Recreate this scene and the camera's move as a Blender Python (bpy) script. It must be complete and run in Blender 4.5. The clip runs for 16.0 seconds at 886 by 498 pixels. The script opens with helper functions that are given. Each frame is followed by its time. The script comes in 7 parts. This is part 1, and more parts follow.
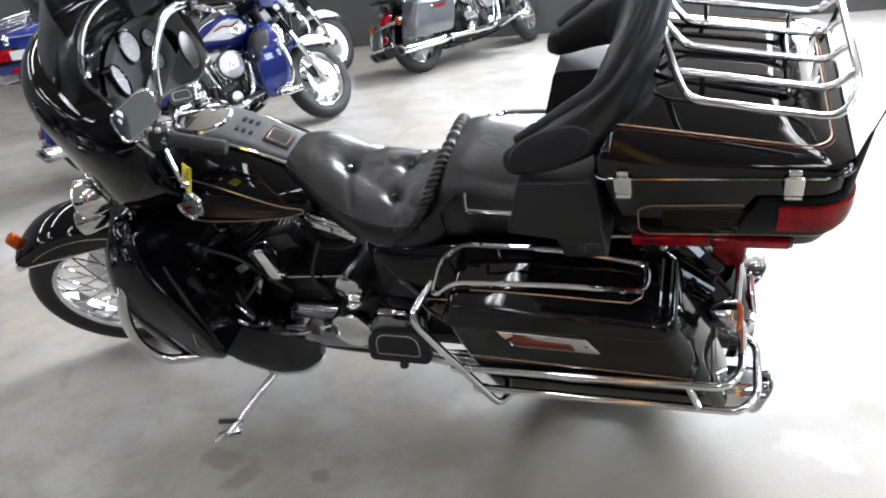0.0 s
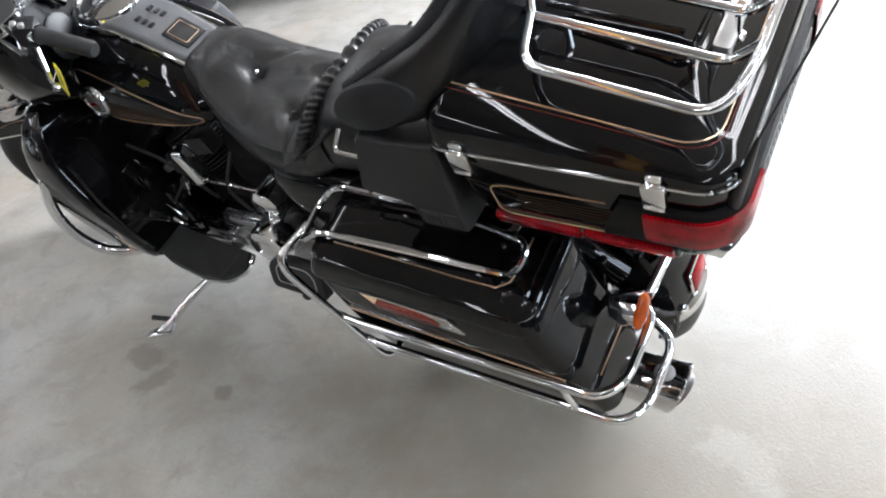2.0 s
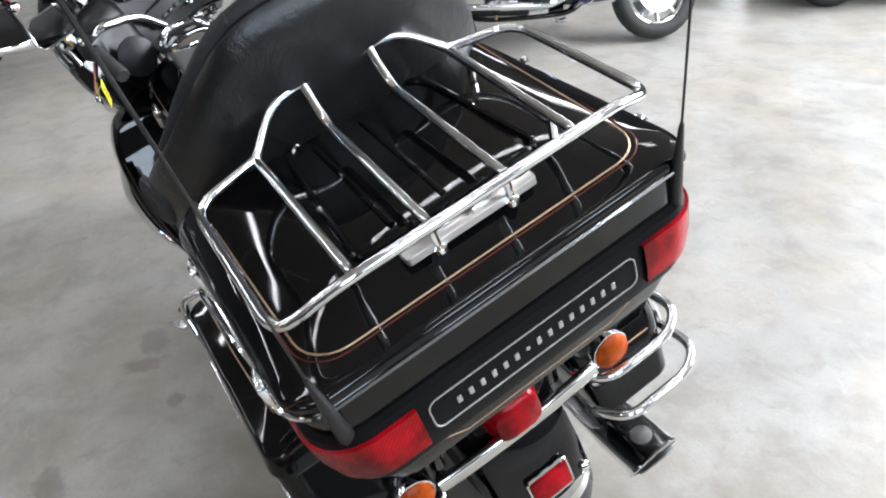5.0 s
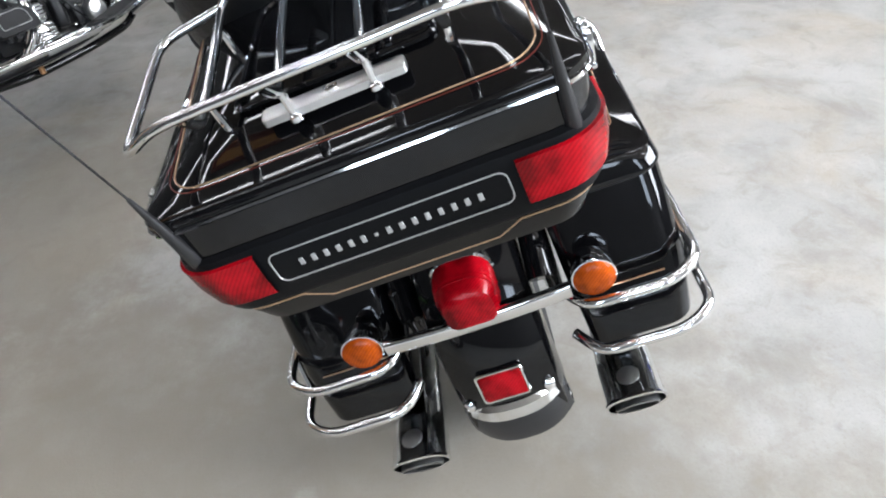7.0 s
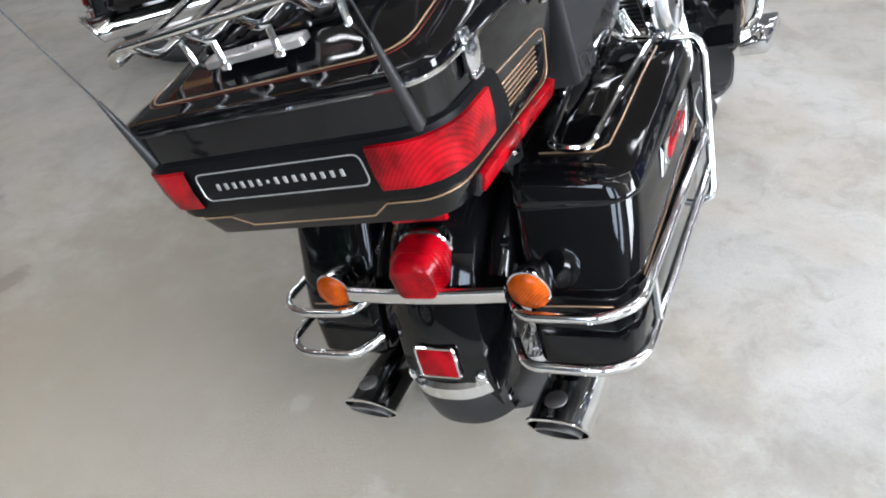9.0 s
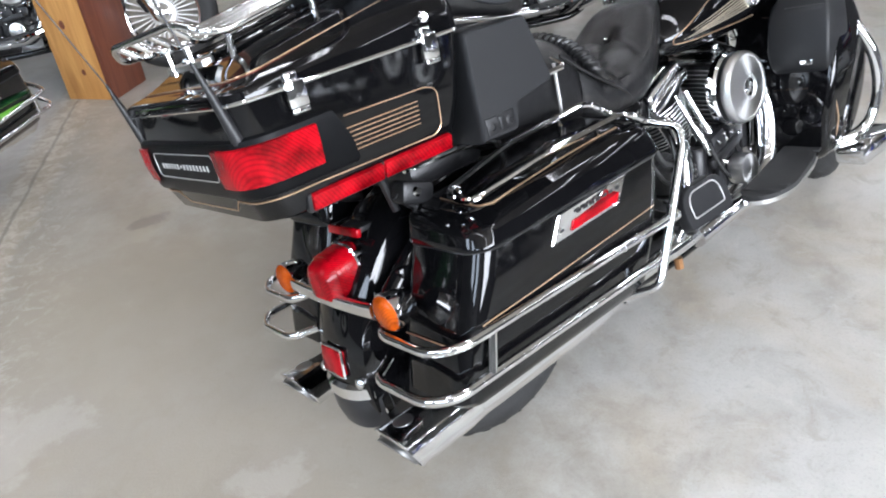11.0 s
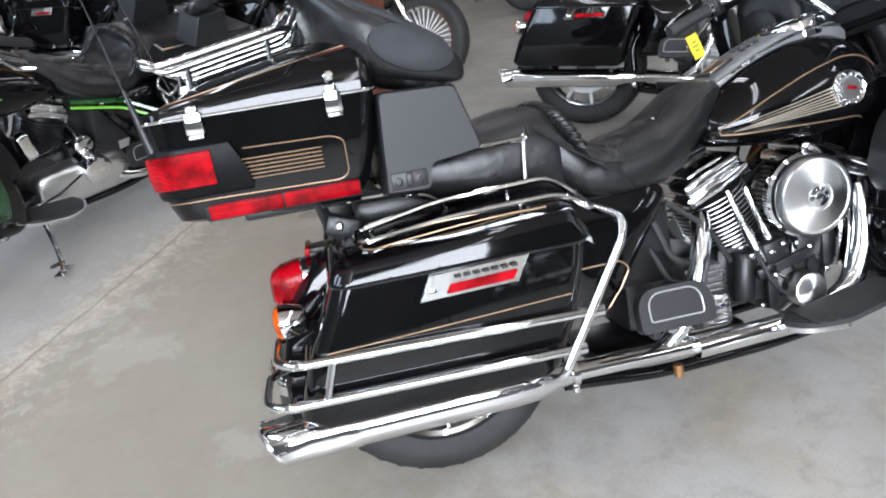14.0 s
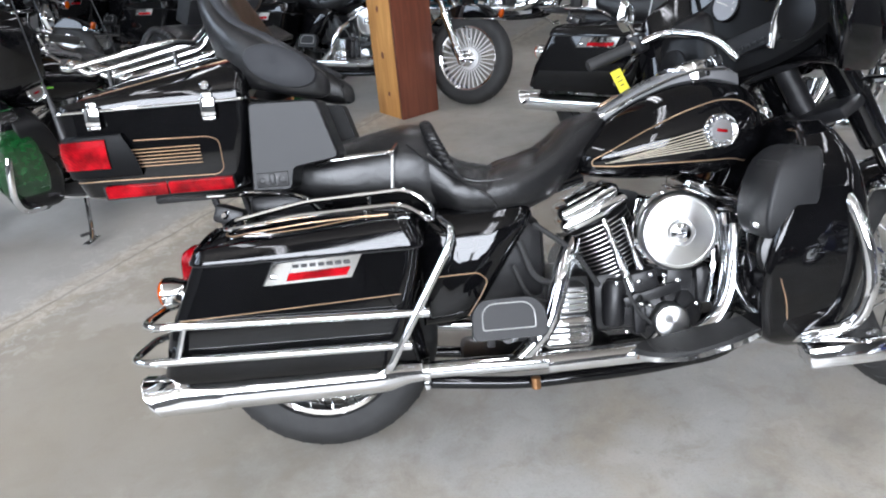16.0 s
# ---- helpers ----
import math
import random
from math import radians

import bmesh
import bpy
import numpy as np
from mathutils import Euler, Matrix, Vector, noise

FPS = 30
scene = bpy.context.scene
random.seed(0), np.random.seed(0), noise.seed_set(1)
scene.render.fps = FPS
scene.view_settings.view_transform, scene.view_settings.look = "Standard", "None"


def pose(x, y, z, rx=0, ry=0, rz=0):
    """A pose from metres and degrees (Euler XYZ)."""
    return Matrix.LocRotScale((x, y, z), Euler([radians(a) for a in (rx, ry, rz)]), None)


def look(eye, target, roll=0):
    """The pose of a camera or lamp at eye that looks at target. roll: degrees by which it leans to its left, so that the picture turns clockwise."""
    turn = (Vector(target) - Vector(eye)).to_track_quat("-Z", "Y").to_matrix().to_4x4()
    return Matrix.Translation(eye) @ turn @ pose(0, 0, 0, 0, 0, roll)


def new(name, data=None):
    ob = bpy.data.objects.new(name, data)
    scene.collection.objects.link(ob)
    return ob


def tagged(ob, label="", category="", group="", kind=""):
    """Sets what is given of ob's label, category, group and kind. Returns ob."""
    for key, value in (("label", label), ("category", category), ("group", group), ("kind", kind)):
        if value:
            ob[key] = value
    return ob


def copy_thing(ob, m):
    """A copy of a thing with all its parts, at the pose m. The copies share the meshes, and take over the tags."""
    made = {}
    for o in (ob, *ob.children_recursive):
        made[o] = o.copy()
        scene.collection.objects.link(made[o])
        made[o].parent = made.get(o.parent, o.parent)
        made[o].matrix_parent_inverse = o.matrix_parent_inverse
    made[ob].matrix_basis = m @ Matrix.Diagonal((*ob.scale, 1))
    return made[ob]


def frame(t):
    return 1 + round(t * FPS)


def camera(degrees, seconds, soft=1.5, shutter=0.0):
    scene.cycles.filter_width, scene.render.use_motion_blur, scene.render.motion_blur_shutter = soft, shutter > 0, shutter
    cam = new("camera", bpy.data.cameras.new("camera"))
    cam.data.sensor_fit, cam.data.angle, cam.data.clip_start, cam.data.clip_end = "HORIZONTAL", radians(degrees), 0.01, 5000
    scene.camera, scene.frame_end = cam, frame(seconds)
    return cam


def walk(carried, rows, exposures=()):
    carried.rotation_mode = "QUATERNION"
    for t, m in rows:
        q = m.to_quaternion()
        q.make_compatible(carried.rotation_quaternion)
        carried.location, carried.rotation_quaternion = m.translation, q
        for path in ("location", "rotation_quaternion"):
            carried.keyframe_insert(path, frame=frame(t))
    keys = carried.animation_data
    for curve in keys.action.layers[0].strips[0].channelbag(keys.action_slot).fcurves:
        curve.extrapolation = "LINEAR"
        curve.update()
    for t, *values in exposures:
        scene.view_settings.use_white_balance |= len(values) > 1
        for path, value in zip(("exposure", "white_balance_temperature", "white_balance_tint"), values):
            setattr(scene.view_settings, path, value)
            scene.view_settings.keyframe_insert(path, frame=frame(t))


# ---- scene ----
# ---- camera ----
cam = camera(63.5, 16.0, soft=2.0)
PATH = [
    (0.0, -0.349, 1.878, 1.311, 65.74, 6.70, -160.95),
    (0.5, -0.446, 1.725, 1.301, 62.69, 5.77, -159.54),
    (1.0, -0.502, 1.576, 1.318, 58.43, 6.77, -158.08),
    (1.5, -0.597, 1.464, 1.330, 55.83, 7.49, -154.57),
    (2.0, -0.721, 1.362, 1.338, 54.58, 6.90, -149.15),
    (2.5, -0.782, 1.224, 1.352, 54.84, 6.25, -147.12),
    (3.0, -0.822, 1.094, 1.378, 57.46, 5.91, -144.13),
    (3.2, -0.855, 1.053, 1.376, 58.80, 5.75, -142.63),
    (5.3, -1.210, 0.615, 1.372, 58.98, 2.96, -115.82),
    (5.5, -1.257, 0.563, 1.370, 58.42, 3.45, -112.08),
    (6.0, -1.373, 0.448, 1.368, 56.01, 4.72, -103.81),
    (6.5, -1.353, 0.317, 1.348, 53.21, 5.36, -97.34),
    (7.0, -1.314, 0.175, 1.354, 51.59, 4.96, -92.82),
    (7.5, -1.355, 0.005, 1.365, 51.76, 5.49, -85.60),
    (8.0, -1.377, -0.135, 1.369, 52.09, 5.31, -78.97),
    (8.5, -1.310, -0.250, 1.361, 52.35, 4.43, -71.62),
    (9.0, -1.247, -0.357, 1.362, 51.19, 5.05, -65.13),
    (9.5, -1.224, -0.542, 1.376, 51.46, 4.80, -58.56),
    (9.7, -1.215, -0.611, 1.382, 52.03, 4.45, -56.37),
    (11.8, -0.797, -1.078, 1.380, 58.23, 5.60, -32.13),
    (12.0, -0.763, -1.107, 1.379, 58.64, 5.84, -30.02),
    (12.5, -0.631, -1.136, 1.367, 59.79, 6.38, -24.71),
    (13.0, -0.507, -1.147, 1.369, 58.61, 6.52, -20.99),
    (13.5, -0.394, -1.237, 1.380, 59.32, 6.93, -16.27),
    (14.0, -0.273, -1.367, 1.385, 61.21, 5.92, -12.52),
    (14.5, -0.140, -1.404, 1.374, 62.21, 6.47, -8.41),
    (15.0, -0.003, -1.398, 1.390, 61.85, 5.25, -5.50),
    (15.5, 0.128, -1.468, 1.395, 62.53, 4.79, -4.03),
    (16.0, 0.276, -1.604, 1.390, 63.27, 4.71, -2.01),
]
walk(cam, [(t, pose(x, y, z, rx, ry, rz)) for t, x, y, z, rx, ry, rz in PATH], exposures=[(0.0, 0.35, 6150, 11), (3.2, 0.45, 6200, 11), (5.3, 0.22, 6150, 11), (9.7, 0.24, 6100, 11), (11.8, 0.19, 6050, 12), (16.0, 0.0, 6050, 12)])

# ---- world and light ----
world = bpy.data.worlds.new("world")
scene.world = world
world.use_nodes = True
wn = world.node_tree
sky = wn.nodes.new("ShaderNodeTexSky")
sky.sky_type = "NISHITA"
sky.sun_disc = False
sky.sun_elevation, sky.sun_rotation = radians(40), radians(200)
wn.nodes["Background"].inputs["Strength"].default_value = 0.12
wn.links.new(sky.outputs["Color"], wn.nodes["Background"].inputs["Color"])


def area_lamp(name, at, target, sx, sy, watts, colour):
    data = bpy.data.lights.new(name, "AREA")
    data.shape, data.size, data.size_y, data.energy, data.color = "RECTANGLE", sx, sy, watts, colour
    ob = new(name, data)
    ob.matrix_world = look(at, target)
    return ob


DAYLIGHT = 1060   # watts of daylight through the high windows
LAMP = 18.5      # radiance of the fluorescent tubes


# ---- materials ----
def nodes_of(name):
    m = bpy.data.materials.new(name)
    m.use_nodes = True
    nt = m.node_tree
    return m, nt, nt.nodes["Principled BSDF"]


def texture(nt, kind, scale, detail=4.0, space="Object", rough=0.55):
    co = nt.nodes.new("ShaderNodeTexCoord")
    tx = nt.nodes.new(kind)
    tx.inputs["Scale"].default_value = scale
    if kind == "ShaderNodeTexNoise":
        tx.inputs["Detail"].default_value, tx.inputs["Roughness"].default_value = detail, rough
    nt.links.new(co.outputs[space], tx.inputs["Vector"])
    return tx


def ramp(nt, src, stops):
    r = nt.nodes.new("ShaderNodeValToRGB")
    el = r.color_ramp.elements
    while len(el) < len(stops):
        el.new(0.5)
    for e, (p, c) in zip(el, stops):
        e.position = p
        e.color = (*c, 1) if hasattr(c, "__len__") else (c, c, c, 1)
    nt.links.new(src, r.inputs["Fac"])
    return r.outputs["Color"]


def surface(name, base, rough, metal=0.0, coat=0.0, vary=0.0, vary_scale=6.0, grain=0.0, grain_scale=300.0, smudge=0.0, spec=0.5, trans=0.0):
    """A painted, moulded or metal surface: colour that drifts slowly, smudged gloss, and fine grain in relief."""
    m, nt, b = nodes_of(name)
    b.inputs["Base Color"].default_value = (*base, 1)
    b.inputs["Roughness"].default_value, b.inputs["Metallic"].default_value = rough, metal
    b.inputs["Coat Weight"].default_value, b.inputs["Coat Roughness"].default_value = coat, 0.03
    b.inputs["Specular IOR Level"].default_value = spec
    b.inputs["Transmission Weight"].default_value = trans
    if vary:
        tx = texture(nt, "ShaderNodeTexNoise", vary_scale)
        lo, hi = [max(0.0, c * (1 - vary)) for c in base], [min(1.0, c * (1 + vary)) for c in base]
        nt.links.new(ramp(nt, tx.outputs["Fac"], [(0.3, lo), (0.7, hi)]), b.inputs["Base Color"])
    if smudge:
        tx = texture(nt, "ShaderNodeTexNoise", 14.0, 6.0)
        nt.links.new(ramp(nt, tx.outputs["Fac"], [(0.35, max(0.02, rough)), (0.75, rough + smudge)]), b.inputs["Roughness"])
    if grain:
        tx = texture(nt, "ShaderNodeTexNoise", grain_scale, 3.0)
        bp = nt.nodes.new("ShaderNodeBump")
        bp.inputs["Strength"].default_value, bp.inputs["Distance"].default_value = grain, 0.002
        nt.links.new(tx.outputs["Fac"], bp.inputs["Height"])
        nt.links.new(bp.outputs["Normal"], b.inputs["Normal"])
    return m


def lamp_glass(name, base, deep, ribbed=0.75):
    """Moulded lamp plastic: smooth outside, with the shade of upright prism ribs and uneven depth painted into its
    colour.
    """
    m, nt, b = nodes_of(name)
    b.inputs["Roughness"].default_value = 0.2
    b.inputs["Specular IOR Level"].default_value = 0.2
    ribs = texture(nt, "ShaderNodeTexWave", 85.0)
    ribs.bands_direction = "DIAGONAL"
    ribs.inputs["Distortion"].default_value = 0.0
    cells = texture(nt, "ShaderNodeTexVoronoi", 210.0)
    cloud = texture(nt, "ShaderNodeTexNoise", 19.0, 3.0)
    depth = ramp(nt, cloud.outputs["Fac"], [(0.34, tuple(c * deep for c in base)), (0.62, base)])
    mix = nt.nodes.new("ShaderNodeMix")
    mix.data_type, mix.blend_type = "RGBA", "MULTIPLY"
    mix.inputs["Factor"].default_value = ribbed
    nt.links.new(depth, mix.inputs["A"])
    nt.links.new(ramp(nt, ribs.outputs["Color"], [(0.1, 0.3), (0.6, 1.0)]), mix.inputs["B"])
    nt.links.new(mix.outputs["Result"], b.inputs["Base Color"])
    bp = nt.nodes.new("ShaderNodeBump")
    bp.inputs["Strength"].default_value, bp.inputs["Distance"].default_value = 0.3, 0.001
    nt.links.new(cells.outputs["Distance"], bp.inputs["Height"])
    nt.links.new(bp.outputs["Normal"], b.inputs["Normal"])
    return m


def leather_material():
    m, nt, b = nodes_of("black_leather")
    b.inputs["Base Color"].default_value = (0.009, 0.009, 0.0095, 1)
    b.inputs["Specular IOR Level"].default_value = 0.45
    b.inputs["Coat Weight"].default_value, b.inputs["Coat Roughness"].default_value = 0.12, 0.22
    big = texture(nt, "ShaderNodeTexNoise", 16.0, 2.0)
    nt.links.new(ramp(nt, big.outputs["Fac"], [(0.2, 0.27), (0.8, 0.36)]), b.inputs["Roughness"])
    fine = texture(nt, "ShaderNodeTexVoronoi", 420.0)
    b1, b2 = nt.nodes.new("ShaderNodeBump"), nt.nodes.new("ShaderNodeBump")
    b1.inputs["Strength"].default_value, b1.inputs["Distance"].default_value = 0.25, 0.001
    b2.inputs["Strength"].default_value, b2.inputs["Distance"].default_value = 0.3, 0.006
    nt.links.new(fine.outputs["Distance"], b1.inputs["Height"])
    nt.links.new(big.outputs["Fac"], b2.inputs["Height"])
    crease = texture(nt, "ShaderNodeTexNoise", 21.0, 5.0)
    crease.inputs["Distortion"].default_value = 1.6
    b3 = nt.nodes.new("ShaderNodeBump")
    b3.inputs["Strength"].default_value, b3.inputs["Distance"].default_value = 0.35, 0.005
    nt.links.new(crease.outputs["Fac"], b3.inputs["Height"])
    nt.links.new(b1.outputs["Normal"], b2.inputs["Normal"])
    nt.links.new(b2.outputs["Normal"], b3.inputs["Normal"])
    nt.links.new(b3.outputs["Normal"], b.inputs["Normal"])
    return m


def concrete_material():
    """Sealed, worn concrete: clouds of warm and cool grey, pale scuffs, dark drips, fine pores and some painted-in
    shade.
    """
    m, nt, b = nodes_of("sealed_concrete")
    cloud = texture(nt, "ShaderNodeTexNoise", 0.9, 8.0, rough=0.62)
    col = ramp(nt, cloud.outputs["Fac"], [(0.32, (0.30, 0.292, 0.266)), (0.5, (0.375, 0.368, 0.340)), (0.68, (0.45, 0.443, 0.414))])

    def blend(src, fac, paint):
        mix = nt.nodes.new("ShaderNodeMix")
        mix.data_type = "RGBA"
        nt.links.new(fac, mix.inputs["Factor"])
        nt.links.new(src, mix.inputs["A"])
        mix.inputs["B"].default_value = (*paint, 1)
        return mix.outputs["Result"]

    warm = texture(nt, "ShaderNodeTexNoise", 2.3, 6.0, rough=0.6)
    warm.inputs["Distortion"].default_value = 0.7
    col = blend(col, ramp(nt, warm.outputs["Fac"], [(0.46, 0.0), (0.68, 0.75)]), (0.375, 0.328, 0.255))
    streak = texture(nt, "ShaderNodeTexNoise", 3.6, 12.0, rough=0.66)
    streak.inputs["Distortion"].default_value = 0.35
    col = blend(col, ramp(nt, streak.outputs["Fac"], [(0.33, 0.6), (0.49, 0.0)]), (0.24, 0.226, 0.20))
    col = blend(col, ramp(nt, streak.outputs["Fac"], [(0.52, 0.0), (0.68, 0.26)]), (0.52, 0.51, 0.47))
    patch = texture(nt, "ShaderNodeTexNoise", 8.5, 12.0, rough=0.7)
    patch.inputs["Distortion"].default_value = 0.6
    col = blend(col, ramp(nt, patch.outputs["Fac"], [(0.36, 0.5), (0.48, 0.0)]), (0.27, 0.245, 0.20))
    col = blend(col, ramp(nt, patch.outputs["Fac"], [(0.54, 0.0), (0.66, 0.24)]), (0.49, 0.475, 0.425))
    pale = texture(nt, "ShaderNodeTexNoise", 5.5, 10.0, rough=0.72)
    pale.inputs["Distortion"].default_value = 1.4
    col = blend(col, ramp(nt, pale.outputs["Fac"], [(0.58, 0.0), (0.72, 0.34)]), (0.56, 0.55, 0.52))
    dark = texture(nt, "ShaderNodeTexNoise", 9.0, 4.0)
    col = blend(col, ramp(nt, dark.outputs["Fac"], [(0.68, 0.0), (0.76, 0.45)]), (0.19, 0.18, 0.165))
    fine = texture(nt, "ShaderNodeTexNoise", 130.0, 5.0)
    col = blend(col, ramp(nt, fine.outputs["Fac"], [(0.52, 0.0), (0.75, 0.4)]), (0.24, 0.23, 0.21))
    geo = nt.nodes.new("ShaderNodeTexCoord")
    wob = texture(nt, "ShaderNodeTexNoise", 7.0, 6.0, rough=0.7)
    sep = nt.nodes.new("ShaderNodeSeparateXYZ")
    nt.links.new(geo.outputs["Object"], sep.inputs["Vector"])

    def calc(op, a, c):
        n = nt.nodes.new("ShaderNodeMath")
        n.operation = op
        for i, v in enumerate((a, c)):
            if isinstance(v, (int, float)):
                n.inputs[i].default_value = v
            else:
                nt.links.new(v, n.inputs[i])
        return n.outputs[0]

    shake = calc("MULTIPLY", calc("SUBTRACT", wob.outputs["Fac"], 0.5), 1.0)

    def stain_or_shade(x, y, rx, ry, strength, edge=0.25, ragged=1.0):
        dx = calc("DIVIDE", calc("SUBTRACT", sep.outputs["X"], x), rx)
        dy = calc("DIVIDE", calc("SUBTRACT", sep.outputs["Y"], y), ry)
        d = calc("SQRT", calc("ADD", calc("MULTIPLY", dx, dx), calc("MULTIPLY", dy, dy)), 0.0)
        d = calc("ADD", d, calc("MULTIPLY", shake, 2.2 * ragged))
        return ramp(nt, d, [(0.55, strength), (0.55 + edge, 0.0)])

    # broad brown stains; the widest also paints in dimmer light behind the bike
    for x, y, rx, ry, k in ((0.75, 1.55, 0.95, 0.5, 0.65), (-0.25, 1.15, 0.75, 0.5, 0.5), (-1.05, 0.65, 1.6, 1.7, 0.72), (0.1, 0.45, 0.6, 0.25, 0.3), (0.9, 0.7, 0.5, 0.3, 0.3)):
        col = blend(col, stain_or_shade(x, y, rx, ry, k, 0.45, 0.5), (0.26, 0.23, 0.185))
    # saw-cut joint with a pale, crumbled edge
    ca, sa = 0.881, -0.474
    across = calc("ADD", calc("MULTIPLY", calc("SUBTRACT", sep.outputs["X"], -1.1), ca), calc("MULTIPLY", calc("SUBTRACT", sep.outputs["Y"], 1.5), sa))
    ragged = calc("ADD", calc("ADD", across, calc("MULTIPLY", shake, 0.35)), 0.5)
    col = blend(col, ramp(nt, ragged, [(0.47, 0.45), (0.53, 0.0)]), (0.50, 0.495, 0.475))
    col = blend(col, calc("MULTIPLY", ramp(nt, ragged, [(0.48, 0.0), (0.54, 0.42)]), ramp(nt, calc("MULTIPLY", across, 0.5), [(0.15, 1.0), (0.75, 0.0)])), (0.34, 0.30, 0.235))
    wide = calc("ABSOLUTE", calc("ADD", across, calc("MULTIPLY", shake, 0.16)), 0.0)
    crumbs = texture(nt, "ShaderNodeTexNoise", 16.0, 12.0, rough=0.75)
    crumbs.inputs["Distortion"].default_value = 0.8
    near = ramp(nt, wide, [(0.08, 1.0), (0.42, 0.0)])
    col = blend(col, calc("MULTIPLY", near, ramp(nt, crumbs.outputs["Fac"], [(0.50, 0.0), (0.62, 0.55)])), (0.56, 0.545, 0.51))
    col = blend(col, ramp(nt, wide, [(0.050, 0.5), (0.110, 0.0)]), (0.62, 0.57, 0.47))
    col = blend(col, calc("MULTIPLY", ramp(nt, wide, [(0.08, 1.0), (0.12, 0.0)]), ramp(nt, crumbs.outputs["Fac"], [(0.42, 0.75), (0.56, 0.0)])), (0.34, 0.29, 0.22))
    thin = calc("ABSOLUTE", calc("ADD", across, calc("MULTIPLY", shake, 0.05)), 0.0)
    col = blend(col, ramp(nt, thin, [(0.003, 0.65), (0.012, 0.0)]), (0.18, 0.155, 0.13))
    for x, y, rx, ry in ((0.93, 0.60, 0.055, 0.032), (0.825, 0.655, 0.030, 0.05), (0.608, 0.603, 0.022, 0.018), (-0.35, 1.71, 0.06, 0.03), (-0.05, 2.2, 0.05, 0.05), (0.45, 0.95, 0.05, 0.03)):
        col = blend(col, stain_or_shade(x, y, rx * 1.6, ry * 1.6, 0.55, 0.6, 1.3), (0.16, 0.145, 0.125))
    for x, y, rx, ry in ((0.685, -0.16, 0.04, 0.03), (-0.65, 0.25, 0.08, 0.06), (-1.08, 0.86, 0.16, 0.11), (-1.25, 1.15, 0.18, 0.1), (1.71, -0.37, 0.02, 0.02), (-0.42, 0.55, 0.03, 0.02), (-0.95, -0.55, 0.10, 0.05)):
        col = blend(col, stain_or_shade(x, y, rx * 1.3, ry * 1.3, 0.2, 0.6, 1.8), (0.58, 0.56, 0.52))
    nt.links.new(col, b.inputs["Base Color"])
    gloss = texture(nt, "ShaderNodeTexNoise", 3.1, 7.0)
    nt.links.new(ramp(nt, gloss.outputs["Fac"], [(0.35, 0.32), (0.7, 0.54)]), b.inputs["Roughness"])
    bp = nt.nodes.new("ShaderNodeBump")
    bp.inputs["Strength"].default_value, bp.inputs["Distance"].default_value = 0.15, 0.004
    nt.links.new(fine.outputs["Fac"], bp.inputs["Height"])
    nt.links.new(bp.outputs["Normal"], b.inputs["Normal"])
    return m


def wood_material(name, light, darkc, gloss):
    m, nt, b = nodes_of(name)
    co = nt.nodes.new("ShaderNodeTexCoord")
    mp = nt.nodes.new("ShaderNodeMapping")
    mp.inputs["Scale"].default_value = (9.0, 9.0, 0.7)
    nt.links.new(co.outputs["Object"], mp.inputs["Vector"])
    tx = nt.nodes.new("ShaderNodeTexNoise")
    tx.inputs["Scale"].default_value, tx.inputs["Detail"].default_value = 3.0, 8.0
    tx.inputs["Distortion"].default_value = 1.2
    nt.links.new(mp.outputs["Vector"], tx.inputs["Vector"])
    nt.links.new(ramp(nt, tx.outputs["Fac"], [(0.3, darkc), (0.7, light)]), b.inputs["Base Color"])
    b.inputs["Roughness"].default_value = gloss
    bp = nt.nodes.new("ShaderNodeBump")
    bp.inputs["Strength"].default_value, bp.inputs["Distance"].default_value = 0.2, 0.003
    nt.links.new(tx.outputs["Fac"], bp.inputs["Height"])
    nt.links.new(bp.outputs["Normal"], b.inputs["Normal"])
    return m


def radial_metal(name, base, rough):
    """Metal brushed in rings round its middle."""
    m, nt, b = nodes_of(name)
    b.inputs["Base Color"].default_value, b.inputs["Metallic"].default_value = (*base, 1), 1.0
    b.inputs["Roughness"].default_value, b.inputs["Anisotropic"].default_value = rough, 0.85
    tg = nt.nodes.new("ShaderNodeTangent")
    tg.direction_type, tg.axis = "RADIAL", "Y"
    nt.links.new(tg.outputs["Tangent"], b.inputs["Tangent"])
    return m


def glowing(name, colour, strength):
    m, nt, b = nodes_of(name)
    b.inputs["Base Color"].default_value = (*colour, 1)
    b.inputs["Emission Color"].default_value = (*colour, 1)
    b.inputs["Emission Strength"].default_value = strength
    return m


def glass_material(name, tint, rough=0.02):
    m, nt, b = nodes_of(name)
    b.inputs["Base Color"].default_value = (*tint, 1)
    b.inputs["Roughness"].default_value, b.inputs["Transmission Weight"].default_value = rough, 1.0
    b.inputs["IOR"].default_value = 1.35
    return m


BLACK = surface("gloss_black_paint", (0.003, 0.003, 0.0035), 0.035, smudge=0.04, vary=0.3, spec=0.43)
CHROME = surface("chrome", (0.86, 0.87, 0.88), 0.045, metal=1.0, smudge=0.06)
BRUSHED = surface("brushed_aluminium", (0.72, 0.72, 0.71), 0.28, metal=1.0, smudge=0.12, grain=0.1, grain_scale=500)
TURNED = radial_metal("turned_aluminium", (0.86, 0.86, 0.85), 0.32)
CAST = surface("cast_alloy", (0.30, 0.30, 0.30), 0.38, metal=1.0, vary=0.2, grain=0.2)
DARK_METAL = surface("black_engine_paint", (0.011, 0.011, 0.012), 0.38, vary=0.4, vary_scale=20, grain=0.25, grain_scale=220)
